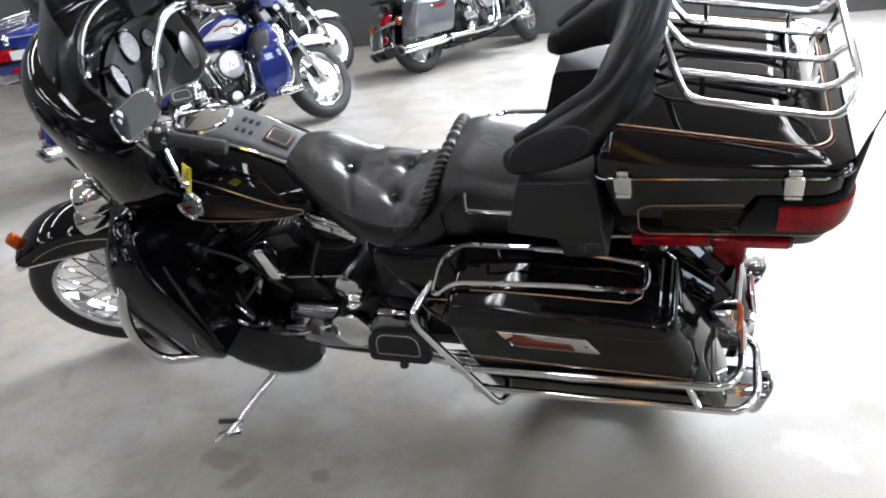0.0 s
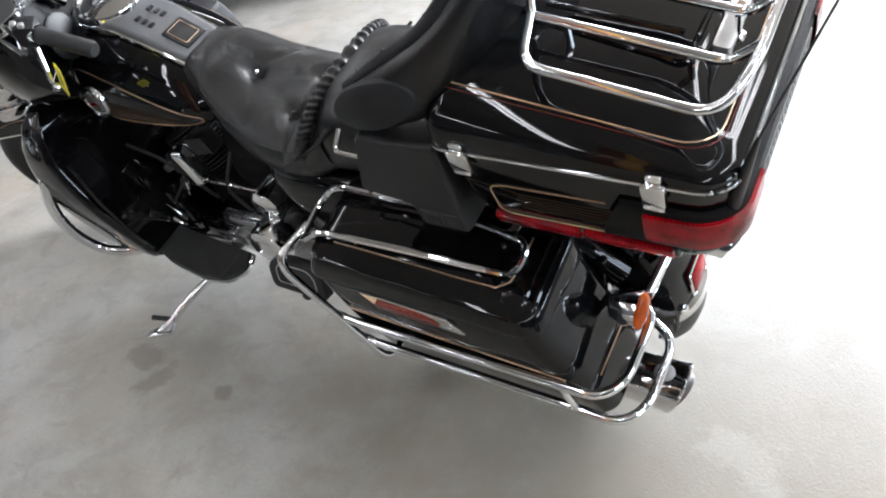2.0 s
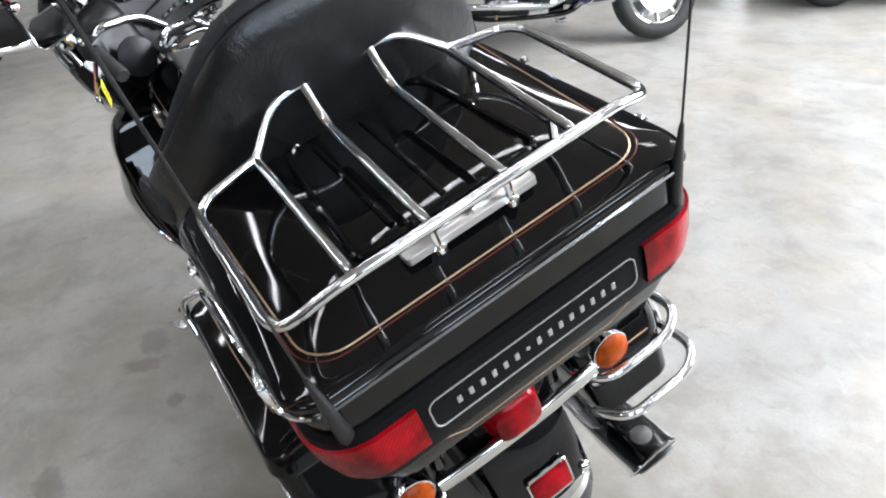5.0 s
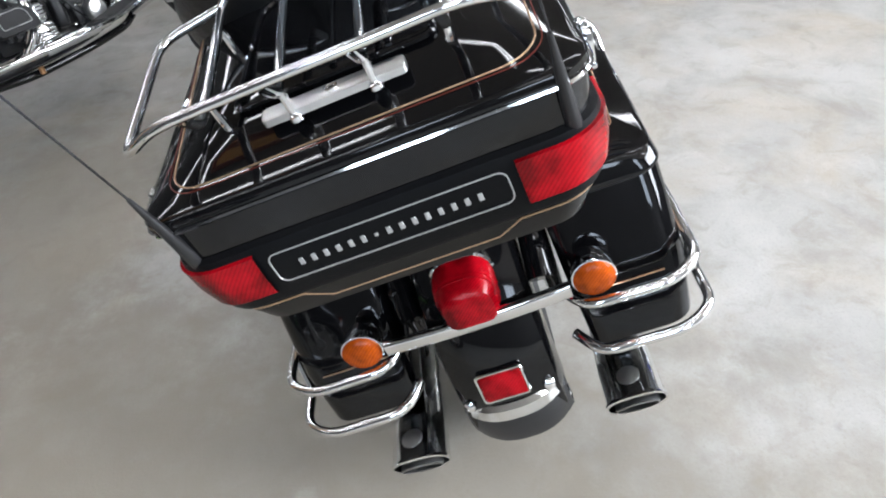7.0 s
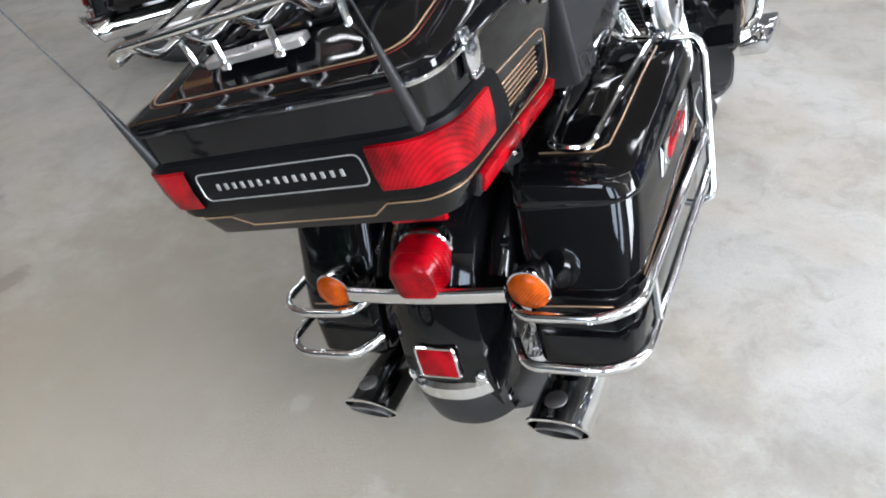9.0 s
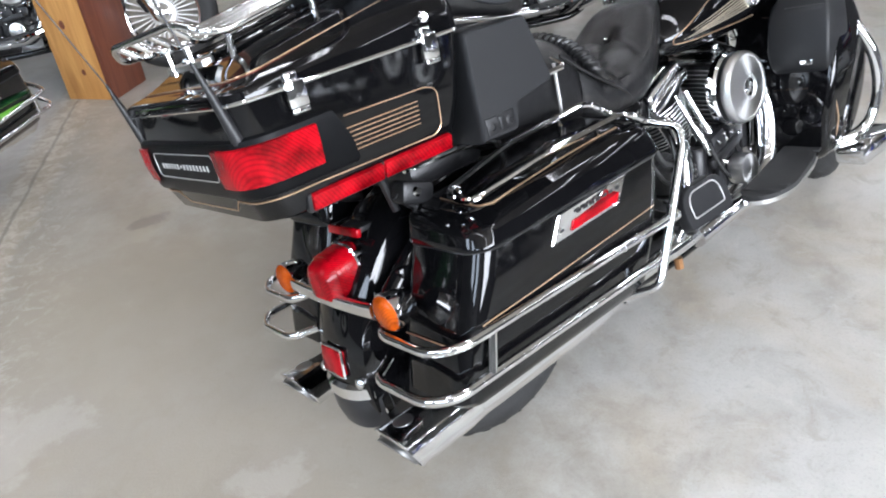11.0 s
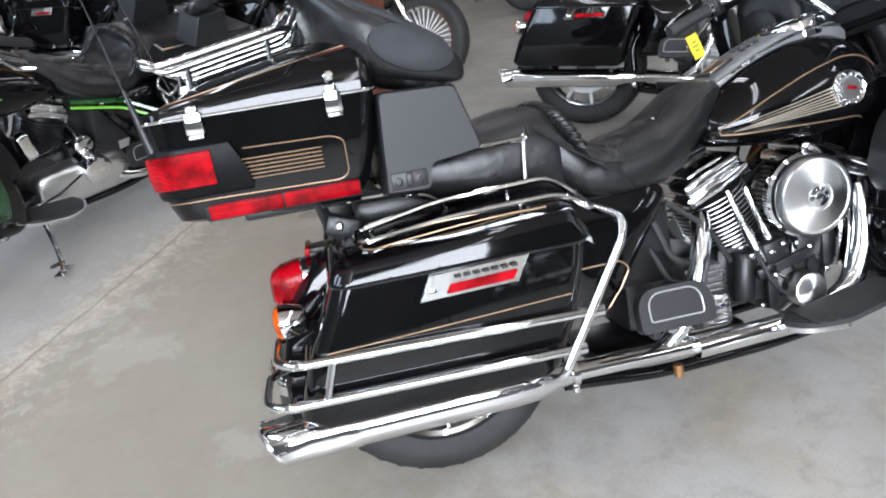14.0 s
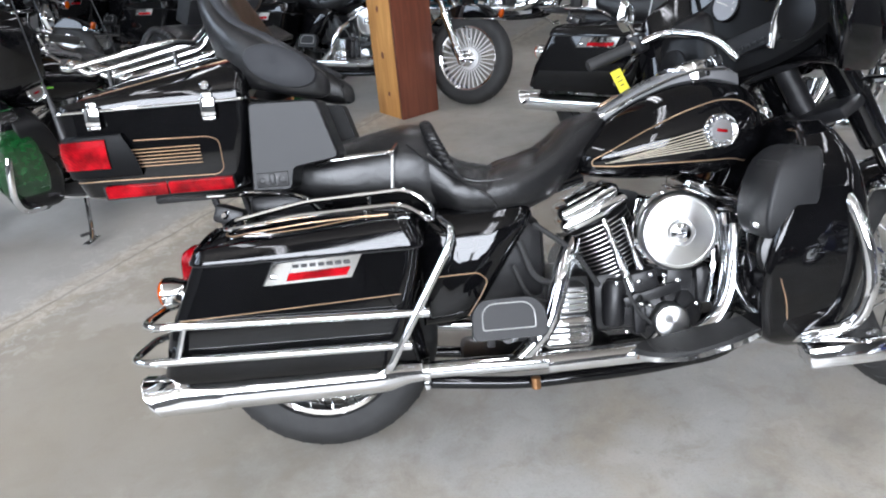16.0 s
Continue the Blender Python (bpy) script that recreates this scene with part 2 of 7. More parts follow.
PLASTIC = surface("black_textured_plastic", (0.010, 0.0105, 0.0118), 0.5, vary=0.15, grain=0.22, grain_scale=520)
PLASTIC_DARK = surface("black_plastic", (0.014, 0.014, 0.015), 0.42, vary=0.2, grain=0.15, grain_scale=420)
RUBBER = surface("tyre_rubber", (0.022, 0.022, 0.022), 0.66, vary=0.35, vary_scale=9, grain=0.3, grain_scale=160)
LEATHER = leather_material()
VINYL = surface("matt_black_vinyl", (0.022, 0.023, 0.026), 0.62, vary=0.2, grain=0.2, grain_scale=420, smudge=0.1, spec=0.35)
RED = lamp_glass("red_lamp_plastic", (0.46, 0.002, 0.009), 0.3, 0.45)
AMBER = lamp_glass("amber_lamp_plastic", (0.66, 0.105, 0.004), 0.4, 0.35)
GOLD = surface("gold_pinstripe_paint", (0.74, 0.50, 0.32), 0.32, metal=0.85, vary=0.1)
RUST = surface("dark_red_stripe_and_dim_lens", (0.16, 0.02, 0.01), 0.3, metal=0.4)
CREAM = surface("pale_gold_foil", (0.80, 0.72, 0.58), 0.33, metal=0.85)
# gold bars of the left side, darkened as if mirroring dark surroundings
SHADED_GOLD = surface("shaded_gold_foil", (0.07, 0.05, 0.035), 0.4, metal=0.9)
BILLET = surface("bright_billet", (0.82, 0.82, 0.82), 0.42, metal=0.5)
PRINT = surface("cream_printing", (0.6, 0.58, 0.5), 0.5)
SMOKED_CHROME = surface("smoked_chrome", (0.30, 0.30, 0.31), 0.10, metal=1.0, smudge=0.08)
SATIN = surface("satin_black_plastic", (0.006, 0.006, 0.0065), 0.36, vary=0.2, grain=0.08, grain_scale=420, spec=0.25)
BAND = surface("matt_black_band_plastic", (0.0045, 0.0047, 0.0054), 0.4, vary=0.2, grain=0.2, grain_scale=520, spec=0.12)
SILVER = surface("silver_print", (0.50, 0.50, 0.49), 0.4, metal=0.5)
YELLOW = surface("yellow_tag_card", (0.86, 0.74, 0.03), 0.6, vary=0.08)
COPPER = surface("brown_brass", (0.42, 0.22, 0.10), 0.4, metal=0.8, vary=0.3)
WHITE = surface("white_enamel", (0.78, 0.78, 0.76), 0.3, coat=0.4, vary=0.05)
GLASS = glass_material("clear_plastic", (0.95, 0.96, 0.96))
SMOKE = glass_material("smoked_plastic", (0.30, 0.31, 0.33))
MIRROR = surface("mirror_glass", (0.90, 0.91, 0.91), 0.015, metal=1.0)
CONCRETE = concrete_material()
WALL = surface("grey_wall_paint", (0.12, 0.12, 0.118), 0.7, vary=0.08, vary_scale=1.5, grain=0.1, grain_scale=80)
CEIL = surface("brown_ceiling_board", (0.29, 0.26, 0.225), 0.8, vary=0.06, vary_scale=2, grain=0.1, grain_scale=60)
FIR = wood_material("yellow_fir", (0.60, 0.32, 0.10), (0.42, 0.19, 0.05), 0.5)
STAIN = wood_material("red_brown_stained_wood", (0.185, 0.058, 0.030), (0.11, 0.032, 0.018), 0.4)
GAUGE = surface("gauge_face_grey", (0.19, 0.19, 0.20), 0.35, vary=0.1)
# black console plastic, painted grey to stand in for its overhead sheen
CONSOLE = surface("textured_console_with_sheen", (0.14, 0.141, 0.145), 0.42, vary=0.15, grain=0.2, grain_scale=420)
TUBE_GLOW = glowing("fluorescent_tube", (1.0, 0.99, 1.0), LAMP)

# ---- mesh helpers ----


def V(*a):
    return Vector(a)


def part(name, bm, material, parent=None, label="", angle=38):
    """Links a bmesh as one mesh object under a thing or a part."""
    bmesh.ops.recalc_face_normals(bm, faces=bm.faces)
    me = bpy.data.meshes.new(name)
    bm.to_mesh(me)
    bm.free()
    me.materials.append(material)
    me.polygons.foreach_set("use_smooth", [True] * len(me.polygons))
    me.set_sharp_from_angle(angle=radians(angle))
    ob = new(name, me)
    ob.parent = parent
    return tagged(ob, label=label)


def thing(name, m, label, category, group="", kind=""):
    ob = new(name)
    ob.matrix_world = m
    return tagged(ob, label, category, group, kind)


def loft(bm, rings, caps=True, around=True):
    """Skin over rings of equal length."""
    rows = [[bm.verts.new(p) for p in r] for r in rings]
    n = len(rows[0])
    for a, b in zip(rows, rows[1:]):
        for i in range(n if around else n - 1):
            j = (i + 1) % n
            bm.faces.new((a[i], a[j], b[j], b[i]))
    if caps and around:
        bm.faces.new(rows[0][::-1])
        bm.faces.new(rows[-1])
    return rows


def bend(points, fillet, steps=5):
    """A polyline whose inner corners are rounded."""
    pts = [Vector(p) for p in points]
    if fillet <= 0 or len(pts) < 3:
        return pts
    out = [pts[0]]
    for a, b, c in zip(pts, pts[1:], pts[2:]):
        d1, d2 = a - b, c - b
        f = min(fillet, d1.length * 0.48, d2.length * 0.48)
        p, q = b + d1.normalized() * f, b + d2.normalized() * f
        for i in range(steps + 1):
            u = i / steps
            out.append(p * (1 - u) ** 2 + b * 2 * u * (1 - u) + q * u * u)
    out.append(pts[-1])
    return out


def tube(bm, points, r, seg=8, fillet=0.0, closed=False, radii=None):
    if closed:
        mid = (Vector(points[0]) + Vector(points[1])) / 2
        pts = bend([mid, *points[1:], points[0], mid], fillet)[:-1]
    else:
        pts = bend(points, fillet)
    clean = [pts[0]]
    for p in pts[1:]:
        if (p - clean[-1]).length > 1e-5:
            clean.append(p)
    pts = clean
    n = len(pts)
    rings, side = [], None
    for i, p in enumerate(pts):
        a = pts[(i - 1) % n] if (i or closed) else p
        b = pts[(i + 1) % n] if (i < n - 1 or closed) else p
        t = (b - a).normalized()
        if side is None:
            side = t.orthogonal().normalized()
        side = (side - t * side.dot(t)).normalized()
        up = t.cross(side)
        rr = radii[min(i, len(radii) - 1)] if radii else r
        rings.append([p + side * (rr * math.cos(2 * math.pi * j / seg)) + up * (rr * math.sin(2 * math.pi * j / seg)) for j in range(seg)])
    if closed:
        rings.append(rings[0])
        rows = [[bm.verts.new(p) for p in r] for r in rings[:-1]]
        best = 0
        for a in range(n):
            ra, rb = rows[a], rows[(a + 1) % n]
            if a == n - 1:
                best = min(range(seg), key=lambda s: (ra[0].co - rb[s].co).length)
            for j in range(seg):
                k = (j + 1) % seg
                bm.faces.new((ra[j], ra[k], rb[(k + best) % seg], rb[(j + best) % seg]))
    else:
        loft(bm, rings)


def lathe(bm, profile, at, axis, seg=32, squash=1.0, closed=False):
    """Turns (radius, height) pairs round an axis through a point."""
    turn = Vector(axis).normalized().to_track_quat("Z", "Y").to_matrix()
    rings = []
    for r, h in profile:
        r = max(r, 1e-4)
        rings.append([Vector(at) + turn @ V(r * math.cos(2 * math.pi * j / seg), squash * r * math.sin(2 * math.pi * j / seg), h) for j in range(seg)])
    if closed:
        rings.append(rings[0])
    loft(bm, rings, caps=not closed)
    if closed:
        bmesh.ops.remove_doubles(bm, verts=bm.verts, dist=1e-6)


def box(bm, at, size, bevel=0.004, turn=None, seg=2):
    """A block with rounded edges."""
    m = Matrix.Translation(at) @ (turn.to_4x4() if turn else Matrix()) @ Matrix.Diagonal((*size, 1))
    made = bmesh.ops.create_cube(bm, size=1.0, matrix=m)["verts"]
    if bevel:
        edges = list({e for v in made for e in v.link_edges})
        bmesh.ops.bevel(bm, geom=edges, offset=bevel, segments=seg, profile=0.5, affect="EDGES")


def turn_deg(rx=0, ry=0, rz=0):
    return Euler((radians(rx), radians(ry), radians(rz))).to_matrix()


def rrect(x0, x1, y0, y1, rad, n=5):
    """A rounded rectangle in the plane; rad is one radius or four (x1y1, x0y1, x0y0, x1y0)."""
    rs = rad if hasattr(rad, "__len__") else (rad,) * 4
    out = []
    for (cx, cy, a0), r in zip(((x1, y1, 0), (x0, y1, 90), (x0, y0, 180), (x1, y0, 270)), rs):
        r = max(1e-4, min(r, (x1 - x0) / 2 - 1e-4, (y1 - y0) / 2 - 1e-4))
        ox, oy = cx - math.copysign(r, cx - (x0 + x1) / 2), cy - math.copysign(r, cy - (y0 + y1) / 2)
        for i in range(n + 1):
            a = radians(a0 + 90 * i / n)
            out.append((ox + r * math.cos(a), oy + r * math.sin(a)))
    return out


def oval(hw, z0, z1, n=24, power=2.6):
    """A squared oval loop of (y, z)."""
    out, cz, hz = [], (z0 + z1) / 2, (z1 - z0) / 2
    for i in range(n):
        a = 2 * math.pi * i / n
        c, s = math.cos(a), math.sin(a)
        out.append((hw * math.copysign(abs(c) ** (2 / power), c), cz + hz * math.copysign(abs(s) ** (2 / power), s)))
    return out


def smooth_rows(rows, steps):
    """Catmull-Rom through rows of numbers."""
    rows = [list(map(float, r)) for r in rows]
    out = []
    for i in range(len(rows) - 1):
        p0, p1, p2, p3 = rows[max(i - 1, 0)], rows[i], rows[i + 1], rows[min(i + 2, len(rows) - 1)]
        for s in range(steps):
            u = s / steps
            out.append([0.5 * (2 * b + (c - a) * u + (2 * a - 5 * b + 4 * c - d) * u * u + (3 * b - a - 3 * c + d) * u ** 3) for a, b, c, d in zip(p0, p1, p2, p3)])
    out.append(rows[-1])
    return out


# ---- the touring motorcycle: x ahead, y to its left, z up, upright; the thing's pose leans it on its stand ----
LEAN = 16.9
RAKE = radians(26)
REAR_AXLE, FRONT_AXLE = (-0.085, 0.0, 0.315), (1.585, 0.0, 0.325)


def steer(deg):
    p = Matrix.Translation((1.24, 0, 0.85))
    return p @ Matrix.Rotation(radians(deg), 4, V(-math.sin(RAKE), 0, math.cos(RAKE))) @ p.inverted()


def tyre_profile(r, w, wall):
    out = []
    for i in range(15):
        a = math.pi * i / 14
        out.append((r - wall * 0.63 + wall * 0.63 * math.sin(a) ** 0.8, w * math.cos(a)))
    out += [(r - wall * 0.97, -w * 0.86), (r - wall * 1.07, -w * 0.55), (r - wall * 1.07, w * 0.55), (r - wall * 0.97, w * 0.86)]
    return out


def wheel(parent, at, r, w, spokes, m, name, singly, discs=(1, -1)):
    """A wheel: tyre, polished rim, hub, brake disc and spokes."""
    hub = Vector(at)
    axis = (0, 1, 0)
    wall = 0.078 if singly else 0.098
    bm = bmesh.new()
    lathe(bm, tyre_profile(r, w, wall), hub, axis, 56, closed=True)
    for i in range(36):
        a = 2 * math.pi * i / 36
        for s in (1, -1):
            p = [hub + V(math.cos(a + da) * rr, s * w * f, math.sin(a + da) * rr) for da, rr, f in ((0, r + 0.0006, 0.12), (0.05, r - 0.004, 0.45), (0.06, r - 0.014, 0.72))]
            tube(bm, p, 0.0016, 4)
    bm.transform(m)
    wh = part(name, bm, RUBBER, parent, "black rubber tyre on a bright rim")
    bm = bmesh.new()
    q = r - wall
    lathe(bm, [(q + 0.012, -w * 0.80), (q + 0.014, -w * 0.7), (q - 0.006, -w * 0.6), (q - 0.016, -w * 0.3), (q - 0.018, 0), (q - 0.016, w * 0.3), (q - 0.006, w * 0.6), (q + 0.014, w * 0.7), (q + 0.012, w * 0.80), (q - 0.014, w * 0.62), (q - 0.024, 0), (q - 0.014, -w * 0.62)], hub, axis, 56, closed=True)
    bm.transform(m)
    part("rim", bm, CHROME, wh)
    bm = bmesh.new()
    lathe(bm, [(0.018, -0.085), (0.03, -0.08), (0.034, -0.06), (0.055, -0.052), (0.055, -0.044), (0.03, -0.035), (0.026, 0), (0.03, 0.035), (0.055, 0.044), (0.055, 0.052), (0.034, 0.06), (0.03, 0.08), (0.018, 0.085)], hub, axis, 28)
    bm.transform(m)
    part("hub", bm, CHROME, wh)
    for s in discs:
        bm = bmesh.new()
        lathe(bm, [(0.06, s * 0.058), (0.145, s * 0.058), (0.145, s * 0.063), (0.06, s * 0.063)], hub, axis, 40, closed=True)
        for i in range(10):
            a = 2 * math.pi * i / 10
            lathe(bm, [(0.006, s * 0.056), (0.007, s * 0.066), (0.004, s * 0.068)], hub + V(0.075 * math.cos(a), 0, 0.075 * math.sin(a)), axis, 6)
        bm.transform(m)
        part("brake_disc", bm, BRUSHED, wh)
    if spokes == "wire":
        count = 40
        allbm = bmesh.new()
        for i in range(count):
            s = 1 if i % 2 else -1
            cross = 0.32 if i % 4 < 2 else -0.32
            a = 2 * math.pi * i / count
            p = hub + V(0.052 * math.cos(a + cross), s * 0.048, 0.052 * math.sin(a + cross))
            e = hub + V((q - 0.02) * math.cos(a), s * 0.012, (q - 0.02) * math.sin(a))
            if singly:
                bm = bmesh.new()
                tube(bm, [p, e + (p - e) * 0.12, e], 0.0034, 5, radii=[0.0034, 0.0034, 0.005])
                bm.transform(m)
                part("spoke", bm, CHROME, wh)
            else:
                tube(allbm, [p, e], 0.0028, 5)
        if singly:
            allbm.free()
        else:
            allbm.transform(m)
            part("spokes", allbm, CHROME, wh)
    elif spokes == "slotted":
        bm = bmesh.new()
        lathe(bm, [(0.03, -0.03), (0.075, -0.025), (0.078, 0.0), (0.075, 0.025), (0.03, 0.03)], hub, axis, 32)
        for i in range(32):
            a = 2 * math.pi * i / 32
            turn = Matrix.Rotation(-a, 3, "Y")
            box(bm, hub + V(math.cos(a), 0, math.sin(a)) * (q * 0.66), (q * 0.62, 0.014, 0.0085), 0.002, turn, 1)
        bm.transform(m)
        part("spokes", bm, BILLET, wh)
    elif spokes == "solid":
        for s in (1, -1):
            bm = bmesh.new()
            lathe(bm, [(0.05, s * 0.060), (0.09, s * 0.052), (q - 0.04, s * 0.040), (q - 0.005, s * 0.046), (q - 0.005, s * 0.030), (0.05, s * 0.034)], hub, axis, 48, closed=True)
            bm.transform(m)
            part("wheel_disc", bm, BRUSHED, wh, "polished solid wheel disc")
            for i in range(20):
                a = 2 * math.pi * i / 20
                bm = bmesh.new()
                lathe(bm, [(0.009, 0.038), (0.0095, 0.0455), (0.006, 0.046)], hub + V(math.cos(a), 0, math.sin(a)) * (q - 0.035), (0, s, 0), 10)
                bm.transform(m)
                part("disc_bolt", bm, DARK_METAL, wh)
    else:
        bm = bmesh.new()
        for i in range(9):
            a = 2 * math.pi * i / 9
            turn = Matrix.Rotation(-a, 3, "Y")
            box(bm, hub + V(math.cos(a), 0, math.sin(a)) * (q * 0.6), (q * 0.78, 0.03, 0.026), 0.006, turn, 1)
        bm.transform(m)
        part("spokes", bm, BRUSHED, wh)
    return wh


def fender(bm, cx, cz, rad, a0, a1, hw, drop, n=26, skirt=0.55):
    """A mudguard: a crowned strip bent round a wheel, 4 mm thick."""
    prof = [(-hw, -drop), (-hw, -0.03), (-hw * 0.93, -0.012), (-hw * 0.7, -0.001), (-hw * 0.35, 0.006), (0, 0.008), (hw * 0.35, 0.006), (hw * 0.7, -0.001), (hw * 0.93, -0.012), (hw, -0.03), (hw, -drop)]
    inner = [(y * 0.95, d - 0.004) for y, d in prof[::-1]]
    rings = []
    for i in range(n + 1):
        u = i / n
        a = radians(a0 + (a1 - a0) * u)
        ease = skirt + (1 - skirt) * math.sin(math.pi * u) ** 0.7
        rings.append([V(cx + (rad + d * (ease if d < -0.03 else 1)) * math.cos(a), y, cz + (rad + d * (ease if d < -0.03 else 1)) * math.sin(a)) for y, d in prof + inner])
    loft(bm, rings)


PACK = [(0.762, -0.558, -0.205, 0.232), (0.769, -0.573, -0.195, 0.246), (0.80, -0.583, -0.178, 0.260), (0.85, -0.588, -0.164, 0.272), (0.905, -0.589, -0.154, 0.281), (0.962, -0.590, -0.146, 0.290)]


def pack_at(z):
    zs = [p[0] for p in PACK]
    return [float(np.interp(z, zs, [p[k] for p in PACK])) for k in (1, 2, 3)]


def pack_wrap(z, front, off, n=10):
    """Points round the back of the trunk at a height, from its right side to its left."""
    x0, x1, w = pack_at(z)
    r = 0.055
    out = [(front, -w - off), ((front + x0 + r) / 2, -w - off)]
    for i in range(n + 1):
        a = radians(270 - 90 * i / n)
        out.append((x0 + r + (r + off) * math.cos(a), -w + r + (r + off) * math.sin(a)))
    out += [(x0 - off, y) for y in np.linspace(-w + r, w - r, 25)[1:-1]]
    for i in range(n + 1):
        a = radians(180 - 90 * i / n)
        out.append((x0 + r + (r + off) * math.cos(a), w - r + (r + off) * math.sin(a)))
    out += [((front + x0 + r) / 2, w + off), (front, w + off)]
    return out


def lid_top(x):
    return 1.030 + (x + 0.524) * 0.17


# inset from the edge, and the share of the lid's height reached there at its back and at its front
LID = [(0, 0, 0), (0, 0.20, 0.26), (0.003, 0.27, 0.36), (0.012, 0.33, 0.47), (0.030, 0.40, 0.62), (0.050, 0.47, 0.74), (0.078, 0.64, 0.86), (0.115, 0.86, 0.96), (0.15, 0.96, 1.0), (0.19, 1.0, 1.0)]


def lid_ring(d, back, front, off=0.0):
    x0, x1, w = -0.593, -0.142, 0.294
    out = []
    for x, y in rrect(x0 + d * 0.75 - off, x1 - d * 0.45 + off, -w + d - off, w - d + off, (0.03, 0.05, 0.05, 0.03), 6):
        f = back + (front - back) * min(1.0, max(0.0, (x + 0.56) / 0.36))
        out.append(V(x, y, 0.967 + f * (lid_top(x) - 0.967)))
    return out


def trunk(root, paint, o):
    """The luggage trunk with its lid, latches, lamps, lettering plate and chrome rack."""
    bm = bmesh.new()
    loft(bm, [[V(x, y, z) for x, y in rrect(x0, x1, -w, w, (0.03, 0.055, 0.055, 0.03), 6)] for z, x0, x1, w in PACK])
    body = part("trunk", bm, paint, root, "gloss black luggage trunk with gold pinstripes")
    bm = bmesh.new()
    loft(bm, [lid_ring(d, a, b) for d, a, b in LID])
    lid = part("trunk_lid", bm, paint, body, "gloss black trunk lid")
    bm = bmesh.new()
    tube(bm, [V(x, y, 0.9645) for x, y in rrect(-0.594, -0.141, -0.295, 0.295, (0.03, 0.05, 0.05, 0.03), 6)], 0.0032, 6, closed=True)
    part("seal_trim", bm, CHROME, body, "bright trim round the lid seam")
    # raised panel with ribs on the lid
    bm = bmesh.new()
    tube(bm, [V(x, y, lid_top(x) + 0.001) for x, y in ((-0.49, -0.135), (-0.49, 0.135), (-0.26, 0.115), (-0.235, 0.085), (-0.235, -0.085), (-0.26, -0.115))], 0.005, 8, 0.02, closed=True)
    for y in (-0.075, 0.0, 0.075):
        tube(bm, [V(x, y, lid_top(x) - 0.0005) for x in (-0.47, -0.40, -0.27)], 0.005, 8)
    part("lid_ribs", bm, paint, body)
    # plate with the lock
    bm = bmesh.new()
    rings = []
    for h, inset in ((-0.006, 0), (0.003, 0), (0.0045, 0.002)):
        rings.append([V(x, y, lid_top(x) + h) for x, y in rrect(-0.536 + inset, -0.511 - inset, -0.094 + inset, 0.094 - inset, 0.006, 4)])
    loft(bm, rings)
    plate = part("lid_plate", bm, BRUSHED, body, "brushed metal strip on the lid")
    bm = bmesh.new()
    lathe(bm, [(0.0095, 0.002), (0.0095, 0.0065), (0.007, 0.0075), (0.006, 0.006)], (-0.524, 0.0, lid_top(-0.522)), (0, 0, 1), 20)
    part("lock", bm, CHROME, plate)
    # dark plastic band round the back
    bm = bmesh.new()
    loft(bm, [[V(x, y, z) for x, y in pack_wrap(z, float(np.interp(z, [0.812, 0.834, 0.914], [-0.410, -0.402, -0.440])), off)] for z, off in ((0.812, -0.002), (0.815, 0.009), (0.822, 0.012), (0.86, 0.0125), (0.900, 0.012), (0.909, 0.009), (0.914, -0.002))], caps=False, around=False)
    part("tail_band", bm, BAND, body, "matt black plastic band round the trunk's back")
    for s in (1, -1):
        rows = []
        for z, off in ((0.833, 0.008), (0.836, 0.017), (0.866, 0.019), (0.899, 0.017), (0.902, 0.008)):
            pts = [p for p in pack_wrap(z, -0.40, off, 14)]
            pts = [p for p in pts if p[1] * s > 0.176 and p[0] < -0.478]
            x0, x1, w = pack_at(z)
            ends = [(x0 - off, s * 0.174), (-0.474, s * (w + off))]
            rows.append([V(*p, z) for p in ([ends[1]] + pts + [ends[0]] if s < 0 else [ends[0]] + pts + [ends[1]])])
        bm = bmesh.new()
        loft(bm, rows, caps=False, around=False)
        part("trunk_lamp", bm, RED, body, "red wrap-round trunk lamp")
        bm = bmesh.new()
        tube(bm, [r for r in rows[0]] + [r for r in rows[-1][::-1]], 0.0028, 5, closed=True)
        part("lamp_frame", bm, PLASTIC_DARK, body)
        # side reflector strip, split in two
        for x0, x1 in ((-0.505, -0.361), (-0.358, -0.206)):
            bm = bmesh.new()
            xm = (x0 + x1) / 2
            box(bm, (xm, s * (pack_at(0.784)[2] + 0.001), 0.779), (x1 - x0, 0.016, 0.029), 0.003, turn_deg(s * -20, 0, 0))
            part("side_reflector", bm, RED, body)
        bm = bmesh.new()
        box(bm, (-0.358, s * (pack_at(0.784)[2] - 0.004), 0.778), (0.308, 0.014, 0.034), 0.003, turn_deg(s * -20, 0, 0))
        part("reflector_bed", bm, PLASTIC_DARK, body)
        # latches
        for x, knob in ((-0.494, False), (-0.199, False)) if s > 0 else ((-0.490, False), (-0.229, True)):
            bm = bmesh.new()
            box(bm, (x, s * 0.299, 0.952), (0.034, 0.012, 0.042), 0.004, turn_deg(s * -7, 0, 0))
            box(bm, (x, s * 0.297, 0.978), (0.022, 0.008, 0.014), 0.003)
            box(bm, (x, s * 0.297, 0.927), (0.030, 0.012, 0.009), 0.003)
            lt = part("latch", bm, CHROME, body, "small square chrome latch")
            if knob:
                bm = bmesh.new()
                lathe(bm, [(0.004, -0.006), (0.006, 0.0), (0.0095, 0.004), (0.0095, 0.009), (0.006, 0.012)], (x, s * 0.297, 0.998), (0, s, 0.2), 16)
                part("latch_knob", bm, CHROME, lt)
